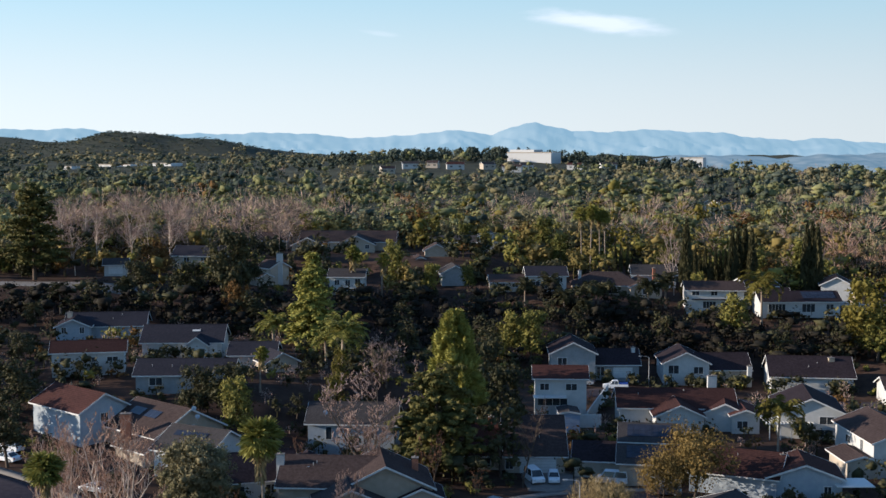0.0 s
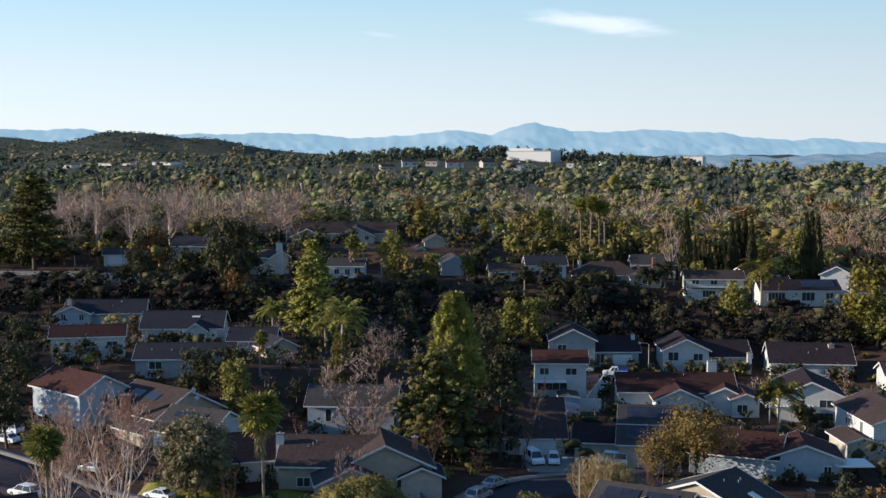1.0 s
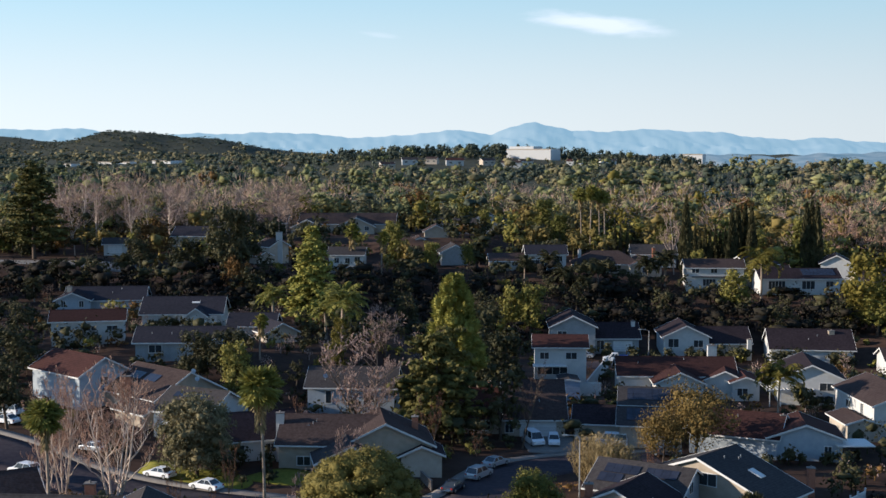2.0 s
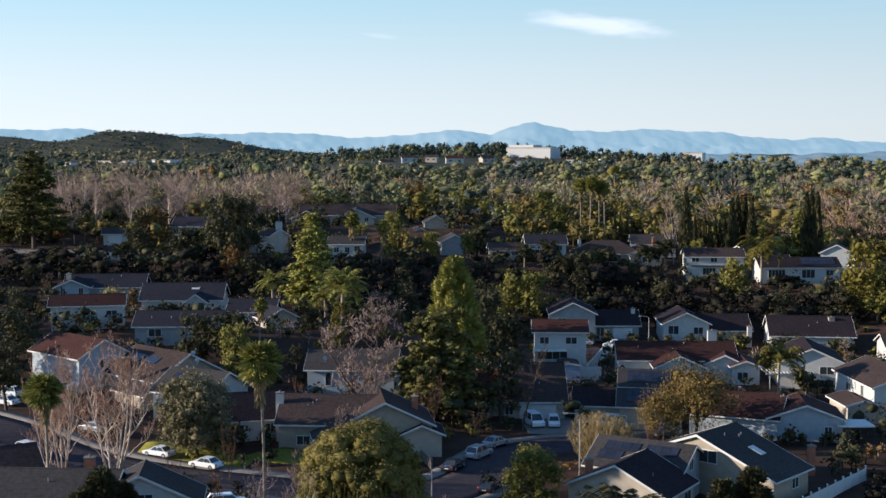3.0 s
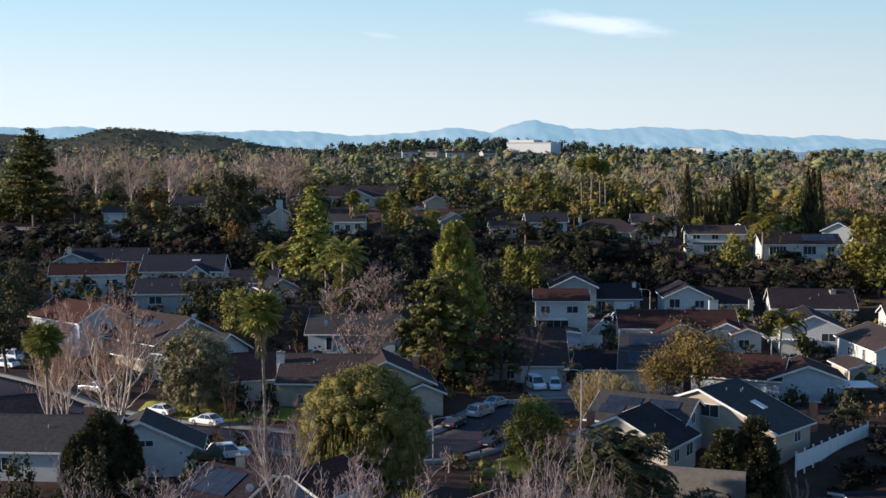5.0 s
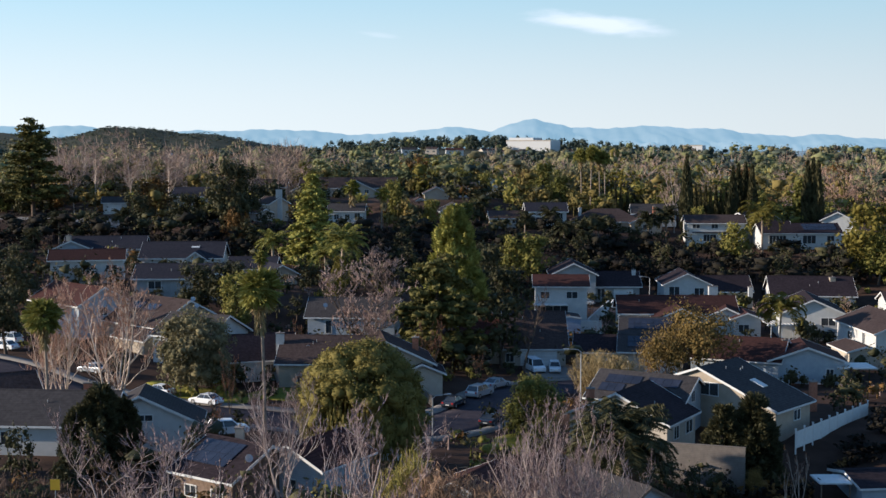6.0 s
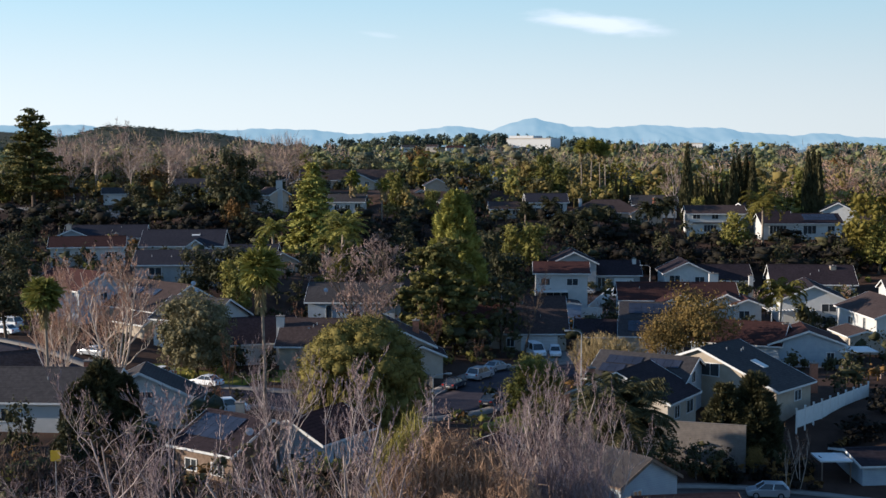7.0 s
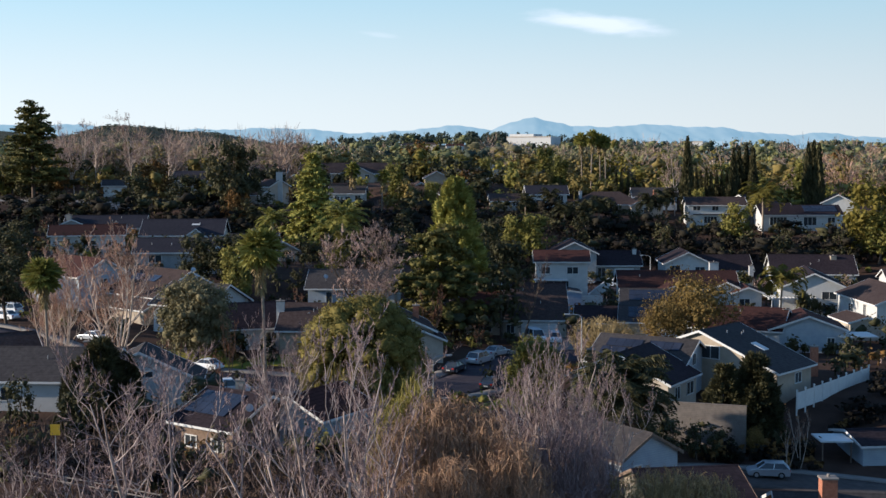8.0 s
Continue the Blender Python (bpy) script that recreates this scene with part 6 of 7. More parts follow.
plant(YELLOWTREE, -19.1, 236, 8.9, wide=0.50)
plant(YELLOWTREE, -20.2, 215, 4.8, wide=0.70)
plant(YELLOWTREE, -18.7, 222, 6.4, wide=0.60)
# Evergreens mostly out of view at left, added to shade the houses.
plant(DARKTREE, -73.1, 215, 10.0, wide=1.10)
plant(DARKTREE, -83.4, 225, 11.9, wide=1.30)
plant(DARKTREE, -98.4, 240, 12.7, wide=1.30)
plant(DARKTREE, -83.3, 250, 9.6, wide=1.00)
plant(DARKTREE, -94.8, 262, 12.0, wide=1.30)
plant(DARKTREE, -110.4, 275, 12.2, wide=1.30)
plant(DARKTREE, -110.2, 250, 12.9, wide=1.40)
plant(DARKTREE, -103.7, 290, 11.1, wide=1.20)
plant(DARKTREE, -93.5, 290, 7.9, wide=1.00)
plant(DARKTREE, -111.9, 235, 15.1, wide=1.40)
plant(DARKTREE, -128.2, 285, 12.7, wide=1.40)
plant(DARKTREE, -81.4, 205, 9.3, wide=1.20)
plant(DARKTREE, -65.4, 190, 7.6, wide=0.90)

# middle
plant(BIGPINE, 1.8, 211, 19.2, wide=1.00)
plant(DARKBARE, 12.2, 194, 7.4, wide=1.00)
plant(CEDAR, -0.9, 199, 12.6, wide=1.05)
plant(DARKTREE, 10.1, 222, 7.8, wide=1.00)
plant(FARDARK, 9.1, 200, 6.3, wide=0.90)
plant(DARKTREE, 6.8, 235, 10.5, wide=0.90)
plant(LEAFY, 15.5, 292, 8.4, wide=0.90)
plant(LEAFY, 19.9, 290, 8.8, wide=0.90)
plant(AUTUMN, 36.7, 184, 4.7, wide=0.85)
plant(AUTUMN, 31.7, 182, 1.5, wide=0.70)
plant(QUEEN, 55.8, 211, 4.7, wide=1.00)
plant(YELLOWTREE, 97.6, 292, 16.7, wide=1.00)
plant(LEAFY, 98.2, 288, 8.7, wide=1.20)
plant(YELLOWTREE, 93.7, 290, 6.0, wide=0.80)
plant(PEPPER, -8.5, 131, 9.1, wide=1.04)
plant(NEARLEAFY, 10.9, 150, 1.6, wide=1.00)
plant(NEARDATE, 16.4, 118, 4.3, wide=1.00)
plant(NEARPINE, 31.4, 142, -0.4, wide=1.10)
plant(NEARPINE, 35.0, 142, 0.7, wide=1.15)
plant(NEARPINE, -33.7, 124, 5.3, wide=1.10)
plant(NEARPINE, -31.8, 126, 3.6, wide=1.00)
plant(NEARPINE, -35.6, 123, 3.5, wide=1.10)
plant(BIRCH, 37.9, 134, -3.5, wide=0.70)
plant(BIRCH, 36.0, 132, -5.0, wide=0.70)
plant(AUTUMN, 33.8, 137, -6.6, wide=0.55)
plant(REDBARE, -25.1, 140, 1.9, wide=0.80)
plant(REDBARE, -31.5, 148, 1.9, wide=0.80)
plant(REDBARE, -27.0, 160, 2.9, wide=0.60)
plant(BAREROUND, -12.8, 168, 3.1, wide=0.80)
plant(BAREROUND, -15.0, 140, 4.4, wide=1.00)
plant(BAREROUND, -6.6, 180, -4.4, wide=0.80)

# upper terrace
plant(FANTALL, 40.6, 376, 27.5, wide=1.00)
plant(FANTALL, 43.0, 374, 28.3, wide=1.00)
plant(FANTALL, 46.2, 378, 27.4, wide=1.00)
plant(FANTALL, 47.4, 375, 26.8, wide=1.00)
plant(QUEEN, 78.8, 316, 15.8, wide=1.00)
plant(DARKDATE, 27.8, 331, 13.1, wide=1.00)
plant(DARKDATE, 39.8, 328, 11.1, wide=1.00)
plant(DARKDATE, 57.9, 333, 13.0, wide=1.00)
plant(DARKDATE, 53.2, 331, 11.7, wide=1.00)
plant(DARKDATE, 21.2, 331, 11.7, wide=1.00)
plant(DARKDATE, 30.5, 322, 10.1, wide=1.00)
plant(CYPRESS, 64.9, 342, 26.4, wide=1.00)
plant(CYPRESS, 77.9, 345, 23.3, wide=1.00)
plant(CYPRESS, 80.5, 350, 23.8, wide=1.00)
plant(CYPRESS, 82.9, 352, 24.1, wide=1.00)
plant(CYPRESS, 83.8, 348, 23.6, wide=1.00)
plant(CYPRESS, 99.3, 350, 24.7, wide=1.00)
plant(CYPRESS, 101.4, 352, 25.3, wide=1.00)
plant(CYPRESS, 101.9, 349, 24.6, wide=1.00)
plant(CYPRESS, 139.4, 420, 15.8, wide=1.00)
plant(CYPRESS, 69.3, 352, 18.5, wide=0.80)
plant(CYPRESS, 71.2, 355, 17.3, wide=0.80)
plant(CYPRESS, 73.3, 358, 18.0, wide=0.80)
plant(CYPRESS, 73.4, 352, 17.1, wide=0.80)
plant(CYPRESS, 75.5, 355, 17.8, wide=0.80)
plant(CYPRESS, 77.5, 358, 16.5, wide=0.80)
plant(CYPRESS, 77.6, 352, 17.6, wide=0.80)
plant(CYPRESS, 79.7, 355, 18.2, wide=0.80)
plant(CYPRESS, 50.0, 372, 18.0, wide=0.80)
plant(CYPRESS, 51.6, 372, 17.6, wide=0.80)
plant(CYPRESS, 53.6, 372, 17.1, wide=0.80)
plant(BARE_TALL, 63.2, 350, 25.1, wide=0.70)
plant(BARE_TALL, 111.8, 420, 20.8, wide=1.20)
plant(BARE_TALL, 122.3, 400, 17.8, wide=1.20)
plant(BARE_TALL, 130.7, 410, 16.6, wide=1.20)
plant(BARE_TALL, 141.3, 420, 17.1, wide=1.20)
plant(BARE_TALL, 100.1, 370, 18.1, wide=1.00)
plant(LEAFY, 30.9, 400, 24.0, wide=0.90)
plant(LEAFY, 34.4, 380, 20.2, wide=0.90)
plant(LEAFY, 13.4, 400, 20.5, wide=0.90)
plant(LEAFY, 6.6, 420, 20.8, wide=1.00)
plant(LEAFY, -12.7, 345, 19.9, wide=0.70)
plant(LEAFY, -3.6, 340, 14.8, wide=0.90)
plant(LEAFY, 7.0, 345, 13.8, wide=0.90)
plant(LEAFY, 67.1, 335, 12.9, wide=0.70)
plant(LEAFY, 70.3, 310, 10.3, wide=1.00)
plant(LEAFY, 100.6, 360, 20.1, wide=1.00)
plant(LEAFY, 66.1, 380, 18.6, wide=1.00)
plant(LEAFY, 87.9, 360, 16.1, wide=1.00)
plant(LEAFY, -52.4, 420, 17.1, wide=1.00)
plant(LEAFY, -60.2, 430, 19.6, wide=1.00)
plant(LEAFY, -39.4, 440, 19.3, wide=1.00)
plant(LEAFY, -28.1, 445, 21.1, wide=1.00)
plant(LEAFY, -2.8, 450, 20.9, wide=1.00)

# nearest trees, below the camera's last height
plant(NEARBARE, -6.1, 66, 15.6, wide=1.00)
plant(NEARBARE, 7.8, 88, 12.0, wide=0.90)
plant(NEARBARE, 6.5, 86, 10.4, wide=0.80)
plant(NEARBARE, 9.0, 85, 10.0, wide=0.80)
plant(NEARBARE_B, -17.7, 74, 13.2, wide=1.00)
plant(NEARBARE_B, -26.0, 78, 6.5, wide=1.00)
plant(NEARBARE_B, 10.0, 86, 8.1, wide=0.80)
plant(NEARBARE_B, -4.6, 82, 11.0, wide=0.80)
plant(NEARBARE, -14.5, 112, 9.5, wide=0.90)
plant(NEARBARE_B, 5.0, 84, 8.1, wide=0.70)
plant(GREYSTEMS, -24.8, 78, 3.5, wide=1.20)
plant(GREYSTEMS, -14.5, 78, 3.3, wide=1.20)
plant(STEMS, -2.6, 76, 7.8, wide=0.90)
plant(STEMS, -0.9, 78, 8.9, wide=1.00)
plant(STEMS, 0.9, 78, 8.6, wide=1.00)
plant(STEMS, 2.6, 77, 8.0, wide=1.00)
plant(STEMS, 4.1, 75, 6.8, wide=1.00)
plant(STEMS, 0.2, 73, 6.2, wide=1.00)
plant(STEMS, -2.2, 72, 5.4, wide=1.00)
plant(PINKSTEMS, 5.4, 79, 6.4, wide=1.00)
plant(PINKSTEMS, 7.2, 80, 6.8, wide=1.00)
plant(PINKSTEMS, 8.9, 82, 6.2, wide=1.00)
plant(PINKSTEMS, 10.2, 84, 4.6, wide=0.90)
plant(YELLOWSTEMS, -3.4, 79, 8.6, wide=0.62)
plant(YELLOWSTEMS, -2.0, 80, 9.6, wide=0.62)
plant(TANSTEMS, 15.3, 84, 2.6, wide=1.00)
plant(TANSTEMS, 12.8, 82, 2.8, wide=1.00)
plant(TANSTEMS, 17.8, 85, 2.0, wide=0.80)
plant(FARDARK, 22.4, 134, -4.9, wide=0.90)
plant(FARDARK, 24.7, 135, -4.9, wide=0.90)
plant(FARDARK, 27.0, 135, -5.4, wide=0.90)
plant(FARDARK, 29.1, 135, -5.8, wide=0.90)
plant(FARDARK, 30.6, 135, -7.4, wide=0.90)
plant(TANSTEMS, 26.8, 136, height=1.7, wide=1.0)
plant(TANSTEMS, 28.6, 136, height=1.3, wide=1.0)
plant(TANSTEMS, 21.2, 172, 1.2, wide=1.30)
plant(TANSTEMS, 22.7, 170, 0.7, wide=1.20)
plant(FARDARK, -39.6, 118, 2.9, wide=0.70)
plant(FARDARK, -34.3, 116, 2.1, wide=0.70)
plant(FARDARK, -33.4, 120, 2.9, wide=0.70)
plant(FARDARK, -23.7, 119, 2.1, wide=0.70)
plant(FARDARK, -23.2, 109, -1.8, wide=0.70)
plant(FARDARK, -20.8, 108, -1.8, wide=0.70)
plant(FARDARK, -18.9, 109, -1.8, wide=0.70)
plant(FARDARK, -16.6, 110, -1.8, wide=0.70)
plant(FARDARK, -13.8, 111, -1.3, wide=0.70)
plant(FARDARK, -10.8, 110, -0.6, wide=0.70)

# ---- the wooded plain and slopes, too many trees to count ----
def woods(name, label, n, pick, mat, tall, fat, per, leafy=True, grain=0.0018, masses=0):
    """Many far trees as one thing: uneven crowns of leaf sprays over thin trunks. Spray size grows with distance."""
    trunk, lots = [], []
    for i in range(n):
        x, y = pick()
        z = G(x, y)
        loose = y < 560
        grow = rng.uniform(0.55, 1.2) if rng.uniform() < 0.7 else rng.uniform(1.2, 2.1)
        h, w = min(tall * grow * rng.uniform(0.85, 1.15), 13.5 if leafy and y < 650 else 19.0), fat * grow * rng.uniform(0.75, 1.2)
        size = max(0.34, y * grain * (1.0 if loose else 0.62))
        m, nl = int(per * (1.6 if 340 < y < 640 else 1.0)), masses or 6 if y < 1000 else 5 if y < 1500 else 4 if y < 1950 else 2
        fat_lump = 0.30 / nl ** 0.38
        c = np.clip(rng.normal(size=(nl, 3)), -1.5, 1.5) * np.array([w * 0.23, w * 0.23, h * 0.2]) + np.array([0, 0, h * 0.54])
        d = unit(rng.normal(size=(m, 3)))
        p = c[rng.integers(0, nl, m)] + d * np.array([w, w, h * 0.85]) * fat_lump * 1.4 * (rng.uniform(0.5 if loose else 0.58, 1.05 if loose else 0.98, (m, 1)) + rng.exponential(0.1 if loose else 0.07, (m, 1)))
        p[:, 2] = np.maximum(p[:, 2], 0.4)
        p += (x, y, z)
        if leafy:
            r = np.stack([np.full(nl, w * fat_lump), np.full(nl, w * fat_lump), np.full(nl, h * fat_lump * 0.8)], 1) * rng.uniform(0.5, 0.95, (nl, 1)) * (0.82 if loose else 0.95)
            lots.append(lumps(c + (x, y, z), r, 0.55))
            lots.append(leaf_quads(p, unit(d * (0.8 if loose else 1.3) + rng.normal(size=d.shape) * 0.5 + (0, 0, 0.2)), size * rng.uniform(0.6, 1.5, m), 1.5))
        else:
            q = p + unit(d * 0.9 + np.array([0, 0, 0.8])) * h * 0.13
            lots.append(leaf_strips(p, q, np.full(m, size * 0.22)))
        trunk.append((x, y, z - 0.3, x, y, z + h * 0.5, 0.14, 0.06))
    lots.append(tubes(trunk, 4))
    return tagged(part(name, mesh_of(name, *merged(*lots), mat)), label, "woods", kind="stuff")


def free(x, y, r=1.5):
    return all((x - a) ** 2 + (y - b) ** 2 > (c + r) ** 2 for a, b, c in taken)


def clear(x, y):
    """Not in a house, nor close before one."""
    return all(free(x, y + k, 1.0) for k in (0, 4, 8))


def open_behind(x, y):
    """No house stands on the ground that a tall tree here would screen from the valley."""
    return all(free(x * (y + k) / y, y + k, 0.5) for k in range(0, 66, 6))


def in_plain(lo=425, hi=1950, bias=0.75):
    def pick():
        while True:
            y = lo + (hi - lo) * rng.uniform() ** (1 / bias)
            x = rng.uniform(-1, 1) * (y * 0.37 + 25)
            patch = math.sin(x * 0.021 + 1.7 * math.sin(y * 0.009)) * math.sin(y * 0.017 + 0.8 + 0.9 * math.sin(x * 0.013))
            if patch < rng.uniform(-0.1, 0.9) and free(x, y) and not (y < 1735 and y > 1560 and 84 < x * 1727 / y < 160):
                return x, y
    return pick


def near_mid():
    def pick():
        while True:
            y = 400 + 330 * rng.uniform() ** 1.2
            x = rng.uniform(-1, 1) * (y * 0.37 + 25)
            if free(x, y, 3.0):
                return x, y
    return pick


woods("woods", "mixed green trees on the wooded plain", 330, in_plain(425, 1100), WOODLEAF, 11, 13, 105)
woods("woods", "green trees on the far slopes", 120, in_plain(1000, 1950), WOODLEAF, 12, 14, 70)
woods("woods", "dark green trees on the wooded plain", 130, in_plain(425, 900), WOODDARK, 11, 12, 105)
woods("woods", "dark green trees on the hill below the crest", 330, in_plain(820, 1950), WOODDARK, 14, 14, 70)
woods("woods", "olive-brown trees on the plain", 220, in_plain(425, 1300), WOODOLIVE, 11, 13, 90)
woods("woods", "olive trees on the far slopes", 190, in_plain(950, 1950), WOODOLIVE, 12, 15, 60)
woods("woods", "yellow-green trees on the near plain", 80, near_mid(), YELLOWLEAF, 9, 11, 90)
woods("woods", "rust-coloured trees on the near plain", 22, near_mid(), RUSTLEAF, 9, 9, 70)
woods("woods", "green trees behind the upper houses", 170, near_mid(), WOODLEAF, 10, 12, 90)
woods("woods", "grey leafless trees on the plain", 90, near_mid(), FARTWIG, 12, 9, 130, leafy=False)
woods("woods", "grey-brown leafless trees far off", 90, in_plain(600, 1600), FARTWIG, 11, 10, 60, leafy=False)


def brown_stand():
    return rng.uniform(-125, -45), rng.uniform(385, 500)


woods("woods", "brown leafless trees behind the upper road", 120, brown_stand, FARTWIG, 11, 9, 190, leafy=False)


def crest():
    x = rng.uniform(-150, 330)
    return x, rng.uniform(1765, 1800) if 70 < x < 165 else rng.uniform(1640, 1800)


def red_stand():
    return rng.uniform(88, 150), rng.uniform(372, 450)


woods("woods", "pink-brown leafless trees behind the white bungalow", 45, red_stand, PINKTWIG, 8, 8, 170, leafy=False)
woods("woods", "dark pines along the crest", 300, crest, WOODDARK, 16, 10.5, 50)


def far_plain():
    y = rng.uniform(1950, 3300)
    return rng.uniform(-1, 0.75) * (y * 0.37), y


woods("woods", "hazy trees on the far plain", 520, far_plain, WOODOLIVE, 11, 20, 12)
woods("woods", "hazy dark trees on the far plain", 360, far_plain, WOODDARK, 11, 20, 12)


def slope():
    while True:
        x, y = rng.uniform(-125, 125), rng.uniform(287, 330)
        if clear(x, y) and not (x < -62 and y > 316):
            return x, y


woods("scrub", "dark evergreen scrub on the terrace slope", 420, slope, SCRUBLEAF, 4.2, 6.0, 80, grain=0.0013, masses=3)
woods("scrub", "dark green scrub on the terrace slope", 90, slope, LEAFDARK, 4.0, 5, 70, masses=3)
woods("scrub", "brown bare scrub on the terrace slope", 50, slope, DRYBRUSH, 4.0, 4, 130, leafy=False)


ROADS = [(smooth_line(p), w) for p, w in ((STREET, 7.2), (UPPER_ROAD, 5), (LOW_ROAD, 5))]


def off_road(x, y):
    return all(((ln - (x, y)) ** 2).sum(1).min() > w * w for ln, w in ROADS)


spare = random.Random(77)


def garden_spot(dice):
    while True:
        x, y = dice.uniform(-110, 110), dice.uniform(88, 290)
        if free(x, y, 1.2) and off_road(x, y) and abs(x) < y * 0.4 + 5 and not (18 < x < 65 and y < 134):
            return x, y


def gardens():
    """A spot between the houses, but not on the bare slope below the white fence."""
    x, y = garden_spot(rng)
    while 36 < x < 66 and 134 < y < 152 + 1.1 * (x - 41.4) and y < 166:
        x, y = garden_spot(spare)
    return x, y


def terrace():
    while True:
        x, y = rng.uniform(-150, 150), rng.uniform(325, 440)
        if clear(x, y) and abs(x) < y * 0.37 + 8 and not (x < -75 and y < 342):
            return x, y


def between():
    while True:
        x, y = terrace()
        if open_behind(x, y):
            return x, y


woods("shrubs", "olive trees between the upper houses", 150, between, OLIVEBROWN, 8, 8, 90, masses=5)
woods("shrubs", "dark trees and hedges round the upper houses", 330, terrace, LEAFDARK, 4.4, 6, 70, masses=3)
woods("shrubs", "green trees and hedges round the upper houses", 150, terrace, LEAF, 4.6, 5.5, 70, masses=3)
woods("shrubs", "brown bushes round the upper houses", 50, terrace, RUSTLEAF, 3.0, 4, 40, masses=3)


for i in range(90):
    while True:
        y = rng.uniform(362, 500)
        x = rng.uniform(-1, 1) * (y * 0.36 + 4)
        if clear(x, y) and open_behind(x, y):
            break
    kind = (FARLEAFY, FARYELLOW, FAROLIVE, FAROLIVE, FARDARK, FARRUST, FARBARE, FARLEAFY, FARLEAFY, FAROLIVE)[int(rng.integers(0, 10))]
    plant(kind, x, y, height=rng.uniform(8, 14) * (1.15 if kind == FARBARE else 1.0))
for i in range(36):
    while True:
        x, y = rng.uniform(-118, 108), rng.uniform(288, 330)
        if clear(x, y):
            break
    kind = (FARDARK, FARDARK, FARDARK, DARKDATE, FARDARK, FARDARK)[int(rng.integers(0, 6))]
    plant(kind, x, y, height=rng.uniform(5, 9))
for i in range(32):
    while True:
        x, y = rng.uniform(-95, 95), rng.uniform(150, 288)
        if clear(x, y) and off_road(x, y) and abs(x) < y * 0.37 and not (30 < x < 66 and y < 180):
            break
    kind = (FARDARK, FARLEAFY, REDBARE, FARDARK, FARDARK)[int(rng.integers(0, 5))]
    plant(kind, x, y, height=rng.uniform(3.0, 5.5))


HEDGES = [(71, 88, 267), (49, 66, 276), (60, 70, 219.5), (-21, -9, 202.5), (-55, -38, 223.5), (-60, -46, 256), (-72, -60, 235), (44, 59, 184), (-34, -24, 177), (24, 42, 276.5),
          (-27, -14, 108.5), (70, 80, 198), (62, 79, 326.5), (80, 98, 320.5), (36, 58, 342), (12, 34, 340), (-31, -20, 331.5), (-34, -20, 396), (-4, 20, 406), (-62, -50, 405)]


def by_walls():
    a, b, y = HEDGES[int(rng.integers(0, len(HEDGES)))]
    return rng.uniform(a, b), y + rng.uniform(-1.2, 1.0)


woods("hedges", "dark clipped hedges and bushes along house walls", 190, by_walls, LEAFDARK, 2.4, 2.8, 50, masses=2)


def far_hill():
    x, y = rng.normal(-860, 260), rng.normal(3400, 160)
    return x, y


woods("scrub", "dark scrub over the far hill", 1300, far_hill, WOODDARK, 3.5, 11, 3, grain=0.0008, masses=1)
woods("shrubs", "dark garden shrubs and hedges between the houses", 440, gardens, LEAFDARK, 3.0, 3.6, 50, masses=2)
woods("shrubs", "green garden shrubs between the houses", 120, gardens, LEAF, 2.2, 2.8, 50, masses=2)
woods("shrubs", "brown dry shrubs between the houses", 130, gardens, RUSTLEAF, 1.8, 2.6, 40, masses=2)
woods("shrubs", "bare garden shrubs between the houses", 170, gardens, TWIG, 2.6, 2.6, 90, leafy=False)

def brush_field():
    while True:
        x, y = rng.uniform(-45, 12), rng.uniform(72, 112)
        if clear(x, y) and not (x < -18 and y < 104 and x + 1.83 * (y - 109) < -38):
            return x, y


woods("brush", "brown dry brush under the bare trees", 420, brush_field, DRYBRUSH, 3.4, 3.4, 110, leafy=False)
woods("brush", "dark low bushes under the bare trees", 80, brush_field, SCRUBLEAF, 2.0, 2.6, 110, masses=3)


def embankment():
    while True:
        x, y = rng.uniform(18, 75), rng.uniform(132.5, 147)
        if clear(x, y) and off_road(x, y):
            return x, y


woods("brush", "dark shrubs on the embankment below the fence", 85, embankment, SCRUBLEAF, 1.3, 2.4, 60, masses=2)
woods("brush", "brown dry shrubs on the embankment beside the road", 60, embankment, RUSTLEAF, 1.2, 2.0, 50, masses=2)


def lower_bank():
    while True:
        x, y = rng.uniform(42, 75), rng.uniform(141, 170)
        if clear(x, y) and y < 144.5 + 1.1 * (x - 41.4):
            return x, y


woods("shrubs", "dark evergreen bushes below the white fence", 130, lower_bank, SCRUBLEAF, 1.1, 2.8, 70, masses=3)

for kind in KINDS:
    for o in list(kind.children_recursive) + [kind]:
        bpy.data.objects.remove(o)

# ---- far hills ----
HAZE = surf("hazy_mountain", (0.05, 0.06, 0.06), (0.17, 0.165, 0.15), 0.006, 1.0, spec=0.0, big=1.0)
# Distance haze is painted in as a faint blue glow of the slopes.
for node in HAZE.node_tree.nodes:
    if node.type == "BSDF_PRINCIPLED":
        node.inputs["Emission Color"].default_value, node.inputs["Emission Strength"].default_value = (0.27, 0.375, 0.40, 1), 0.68


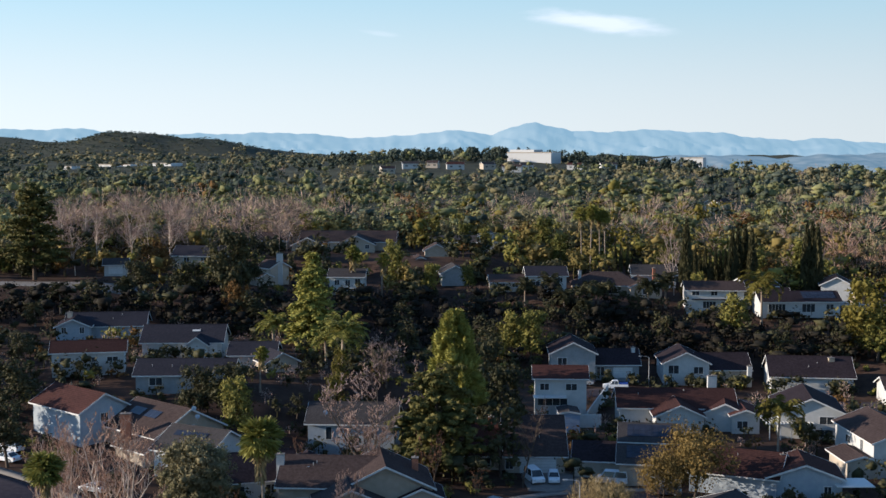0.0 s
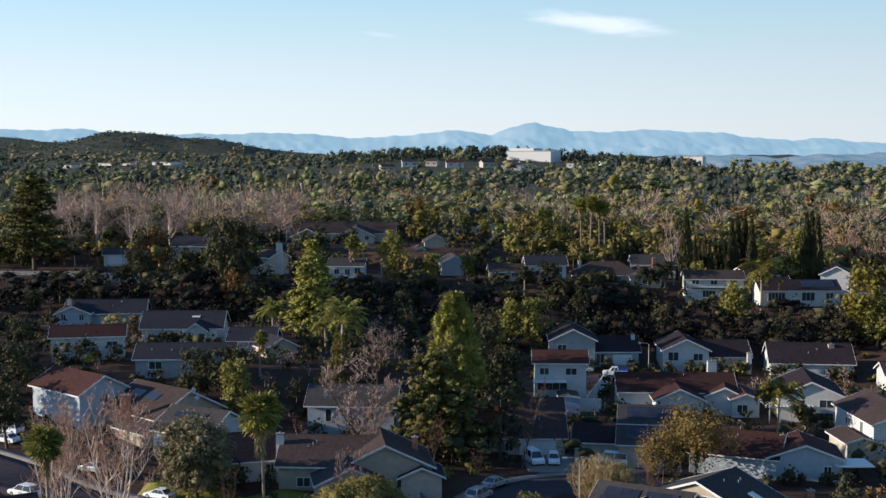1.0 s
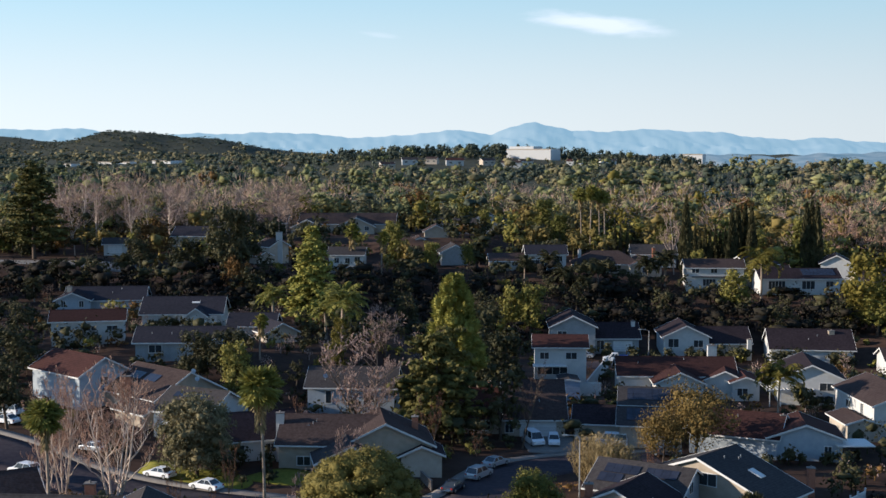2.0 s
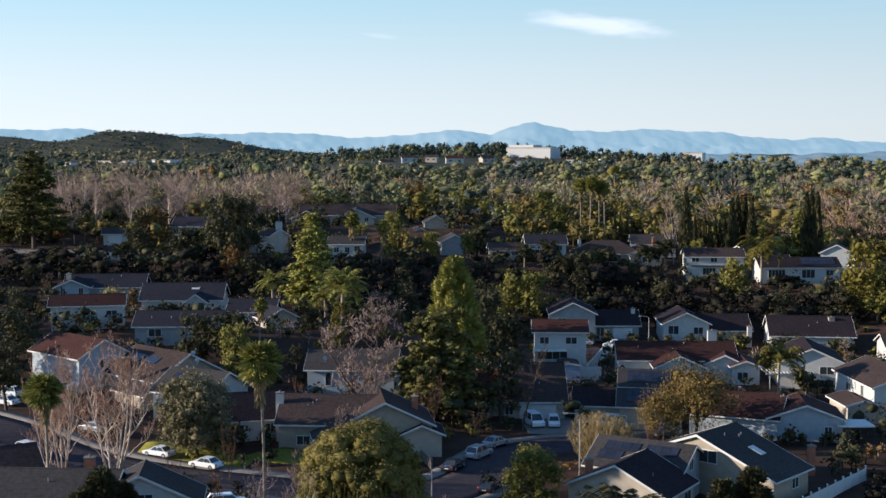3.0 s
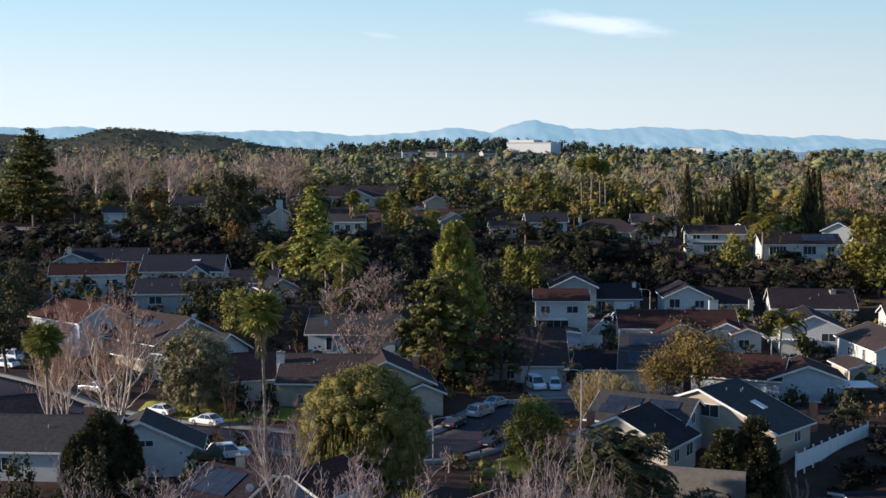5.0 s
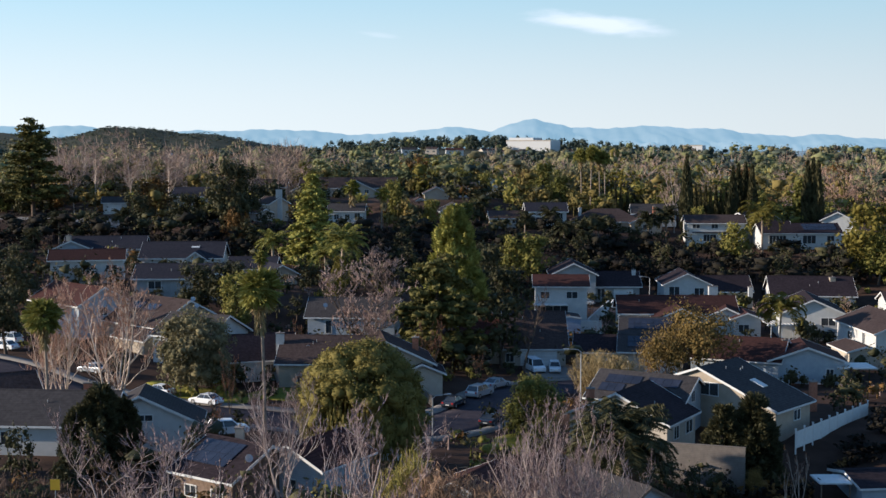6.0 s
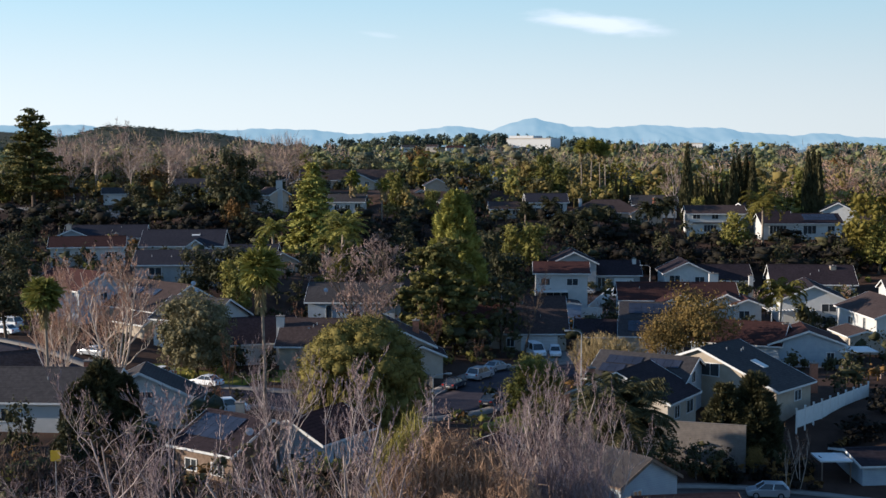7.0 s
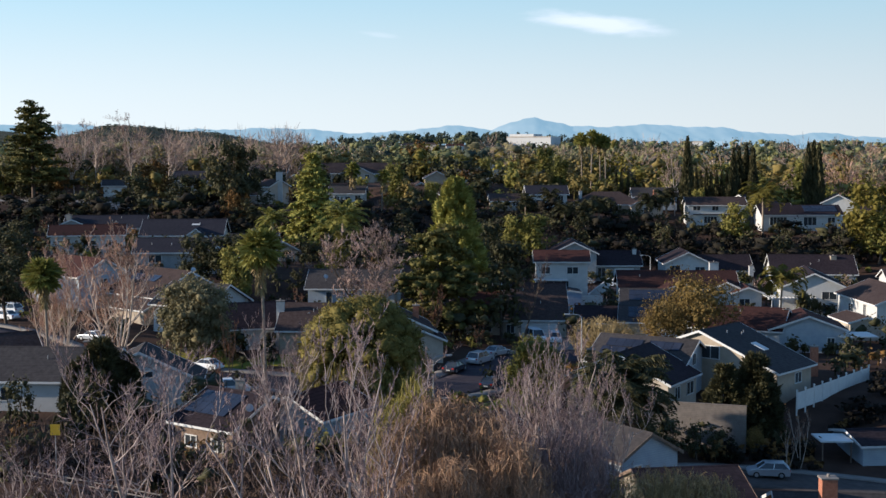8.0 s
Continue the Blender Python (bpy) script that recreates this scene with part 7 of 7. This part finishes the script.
def range_of_hills(name, y, depth, profile, label, mat, seed, rough=1.0, drop=0.0):
    """A mountain range: a ridge along x whose height is profile(x), falling away in ribs to both sides."""
    xs, ys = np.linspace(-0.46 * y, 0.46 * y, 420), np.linspace(-1, 1, 34)
    X, S = np.meshgrid(xs, ys)
    top = profile(X)
    ribs = np.zeros_like(X)
    for k, a in ((0.006, 0.14), (0.013, 0.12), (0.029, 0.09), (0.06, 0.06), (0.11, 0.03)):
        ribs += a * (np.abs(np.sin(X * k + seed + 3 * np.sin(S * 3 + X * k * 0.3))) - 0.5)
    fall = np.clip(1 - np.abs(S), 0, 1) ** 0.8
    Z = -drop + top * fall + ribs * rough * top * (1 - fall) * 1.3 * (np.abs(S) < 0.999) + 8 * (1 - fall) - 6
    k, n = len(xs), len(ys)
    idx = (np.arange(n - 1)[:, None] * k + np.arange(k - 1)[None, :]).ravel()
    me = mesh_of(name, np.stack([X, y + S * depth, Z], -1).reshape(-1, 3), np.stack([idx, idx + 1, idx + k + 1, idx + k], 1), mat)
    me.polygons.foreach_set("use_smooth", np.ones(len(me.polygons), dtype=bool))
    return tagged(part(name, me), label, "mountain", kind="structure")


SKY_X = [-1650, -1330, -1120, -910, -765, -555, -385, -220, -70, 75, 180, 300, 338, 376, 475, 665, 810, 935, 1040, 1150, 1295, 1400, 1650, 2300]
SKY_Z = [112, 116, 95, 96, 98, 102, 85, 83, 100, 110, 94, 134, 141, 133, 106, 106, 114, 100, 104, 80, 74, 80, 60, 55]


def skyline(x):
    return np.interp(x, SKY_X, SKY_Z) + 2.5 * np.sin(x * 0.027 + 1) + 1.5 * np.sin(x * 0.061) + 1.0 * np.sin(x * 0.13)


def foothills(x):
    rise = np.clip((x - 300) / 420, 0, 1)
    return 20 + rise * 42 + 5 * np.sin(x * 0.012) + 3 * np.sin(x * 0.031 + 1) + 1.5 * np.sin(x * 0.08)


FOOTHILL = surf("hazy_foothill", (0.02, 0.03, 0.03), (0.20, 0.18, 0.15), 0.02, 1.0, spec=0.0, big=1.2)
# The foothills glow blue-grey as well, in place of haze in the air.
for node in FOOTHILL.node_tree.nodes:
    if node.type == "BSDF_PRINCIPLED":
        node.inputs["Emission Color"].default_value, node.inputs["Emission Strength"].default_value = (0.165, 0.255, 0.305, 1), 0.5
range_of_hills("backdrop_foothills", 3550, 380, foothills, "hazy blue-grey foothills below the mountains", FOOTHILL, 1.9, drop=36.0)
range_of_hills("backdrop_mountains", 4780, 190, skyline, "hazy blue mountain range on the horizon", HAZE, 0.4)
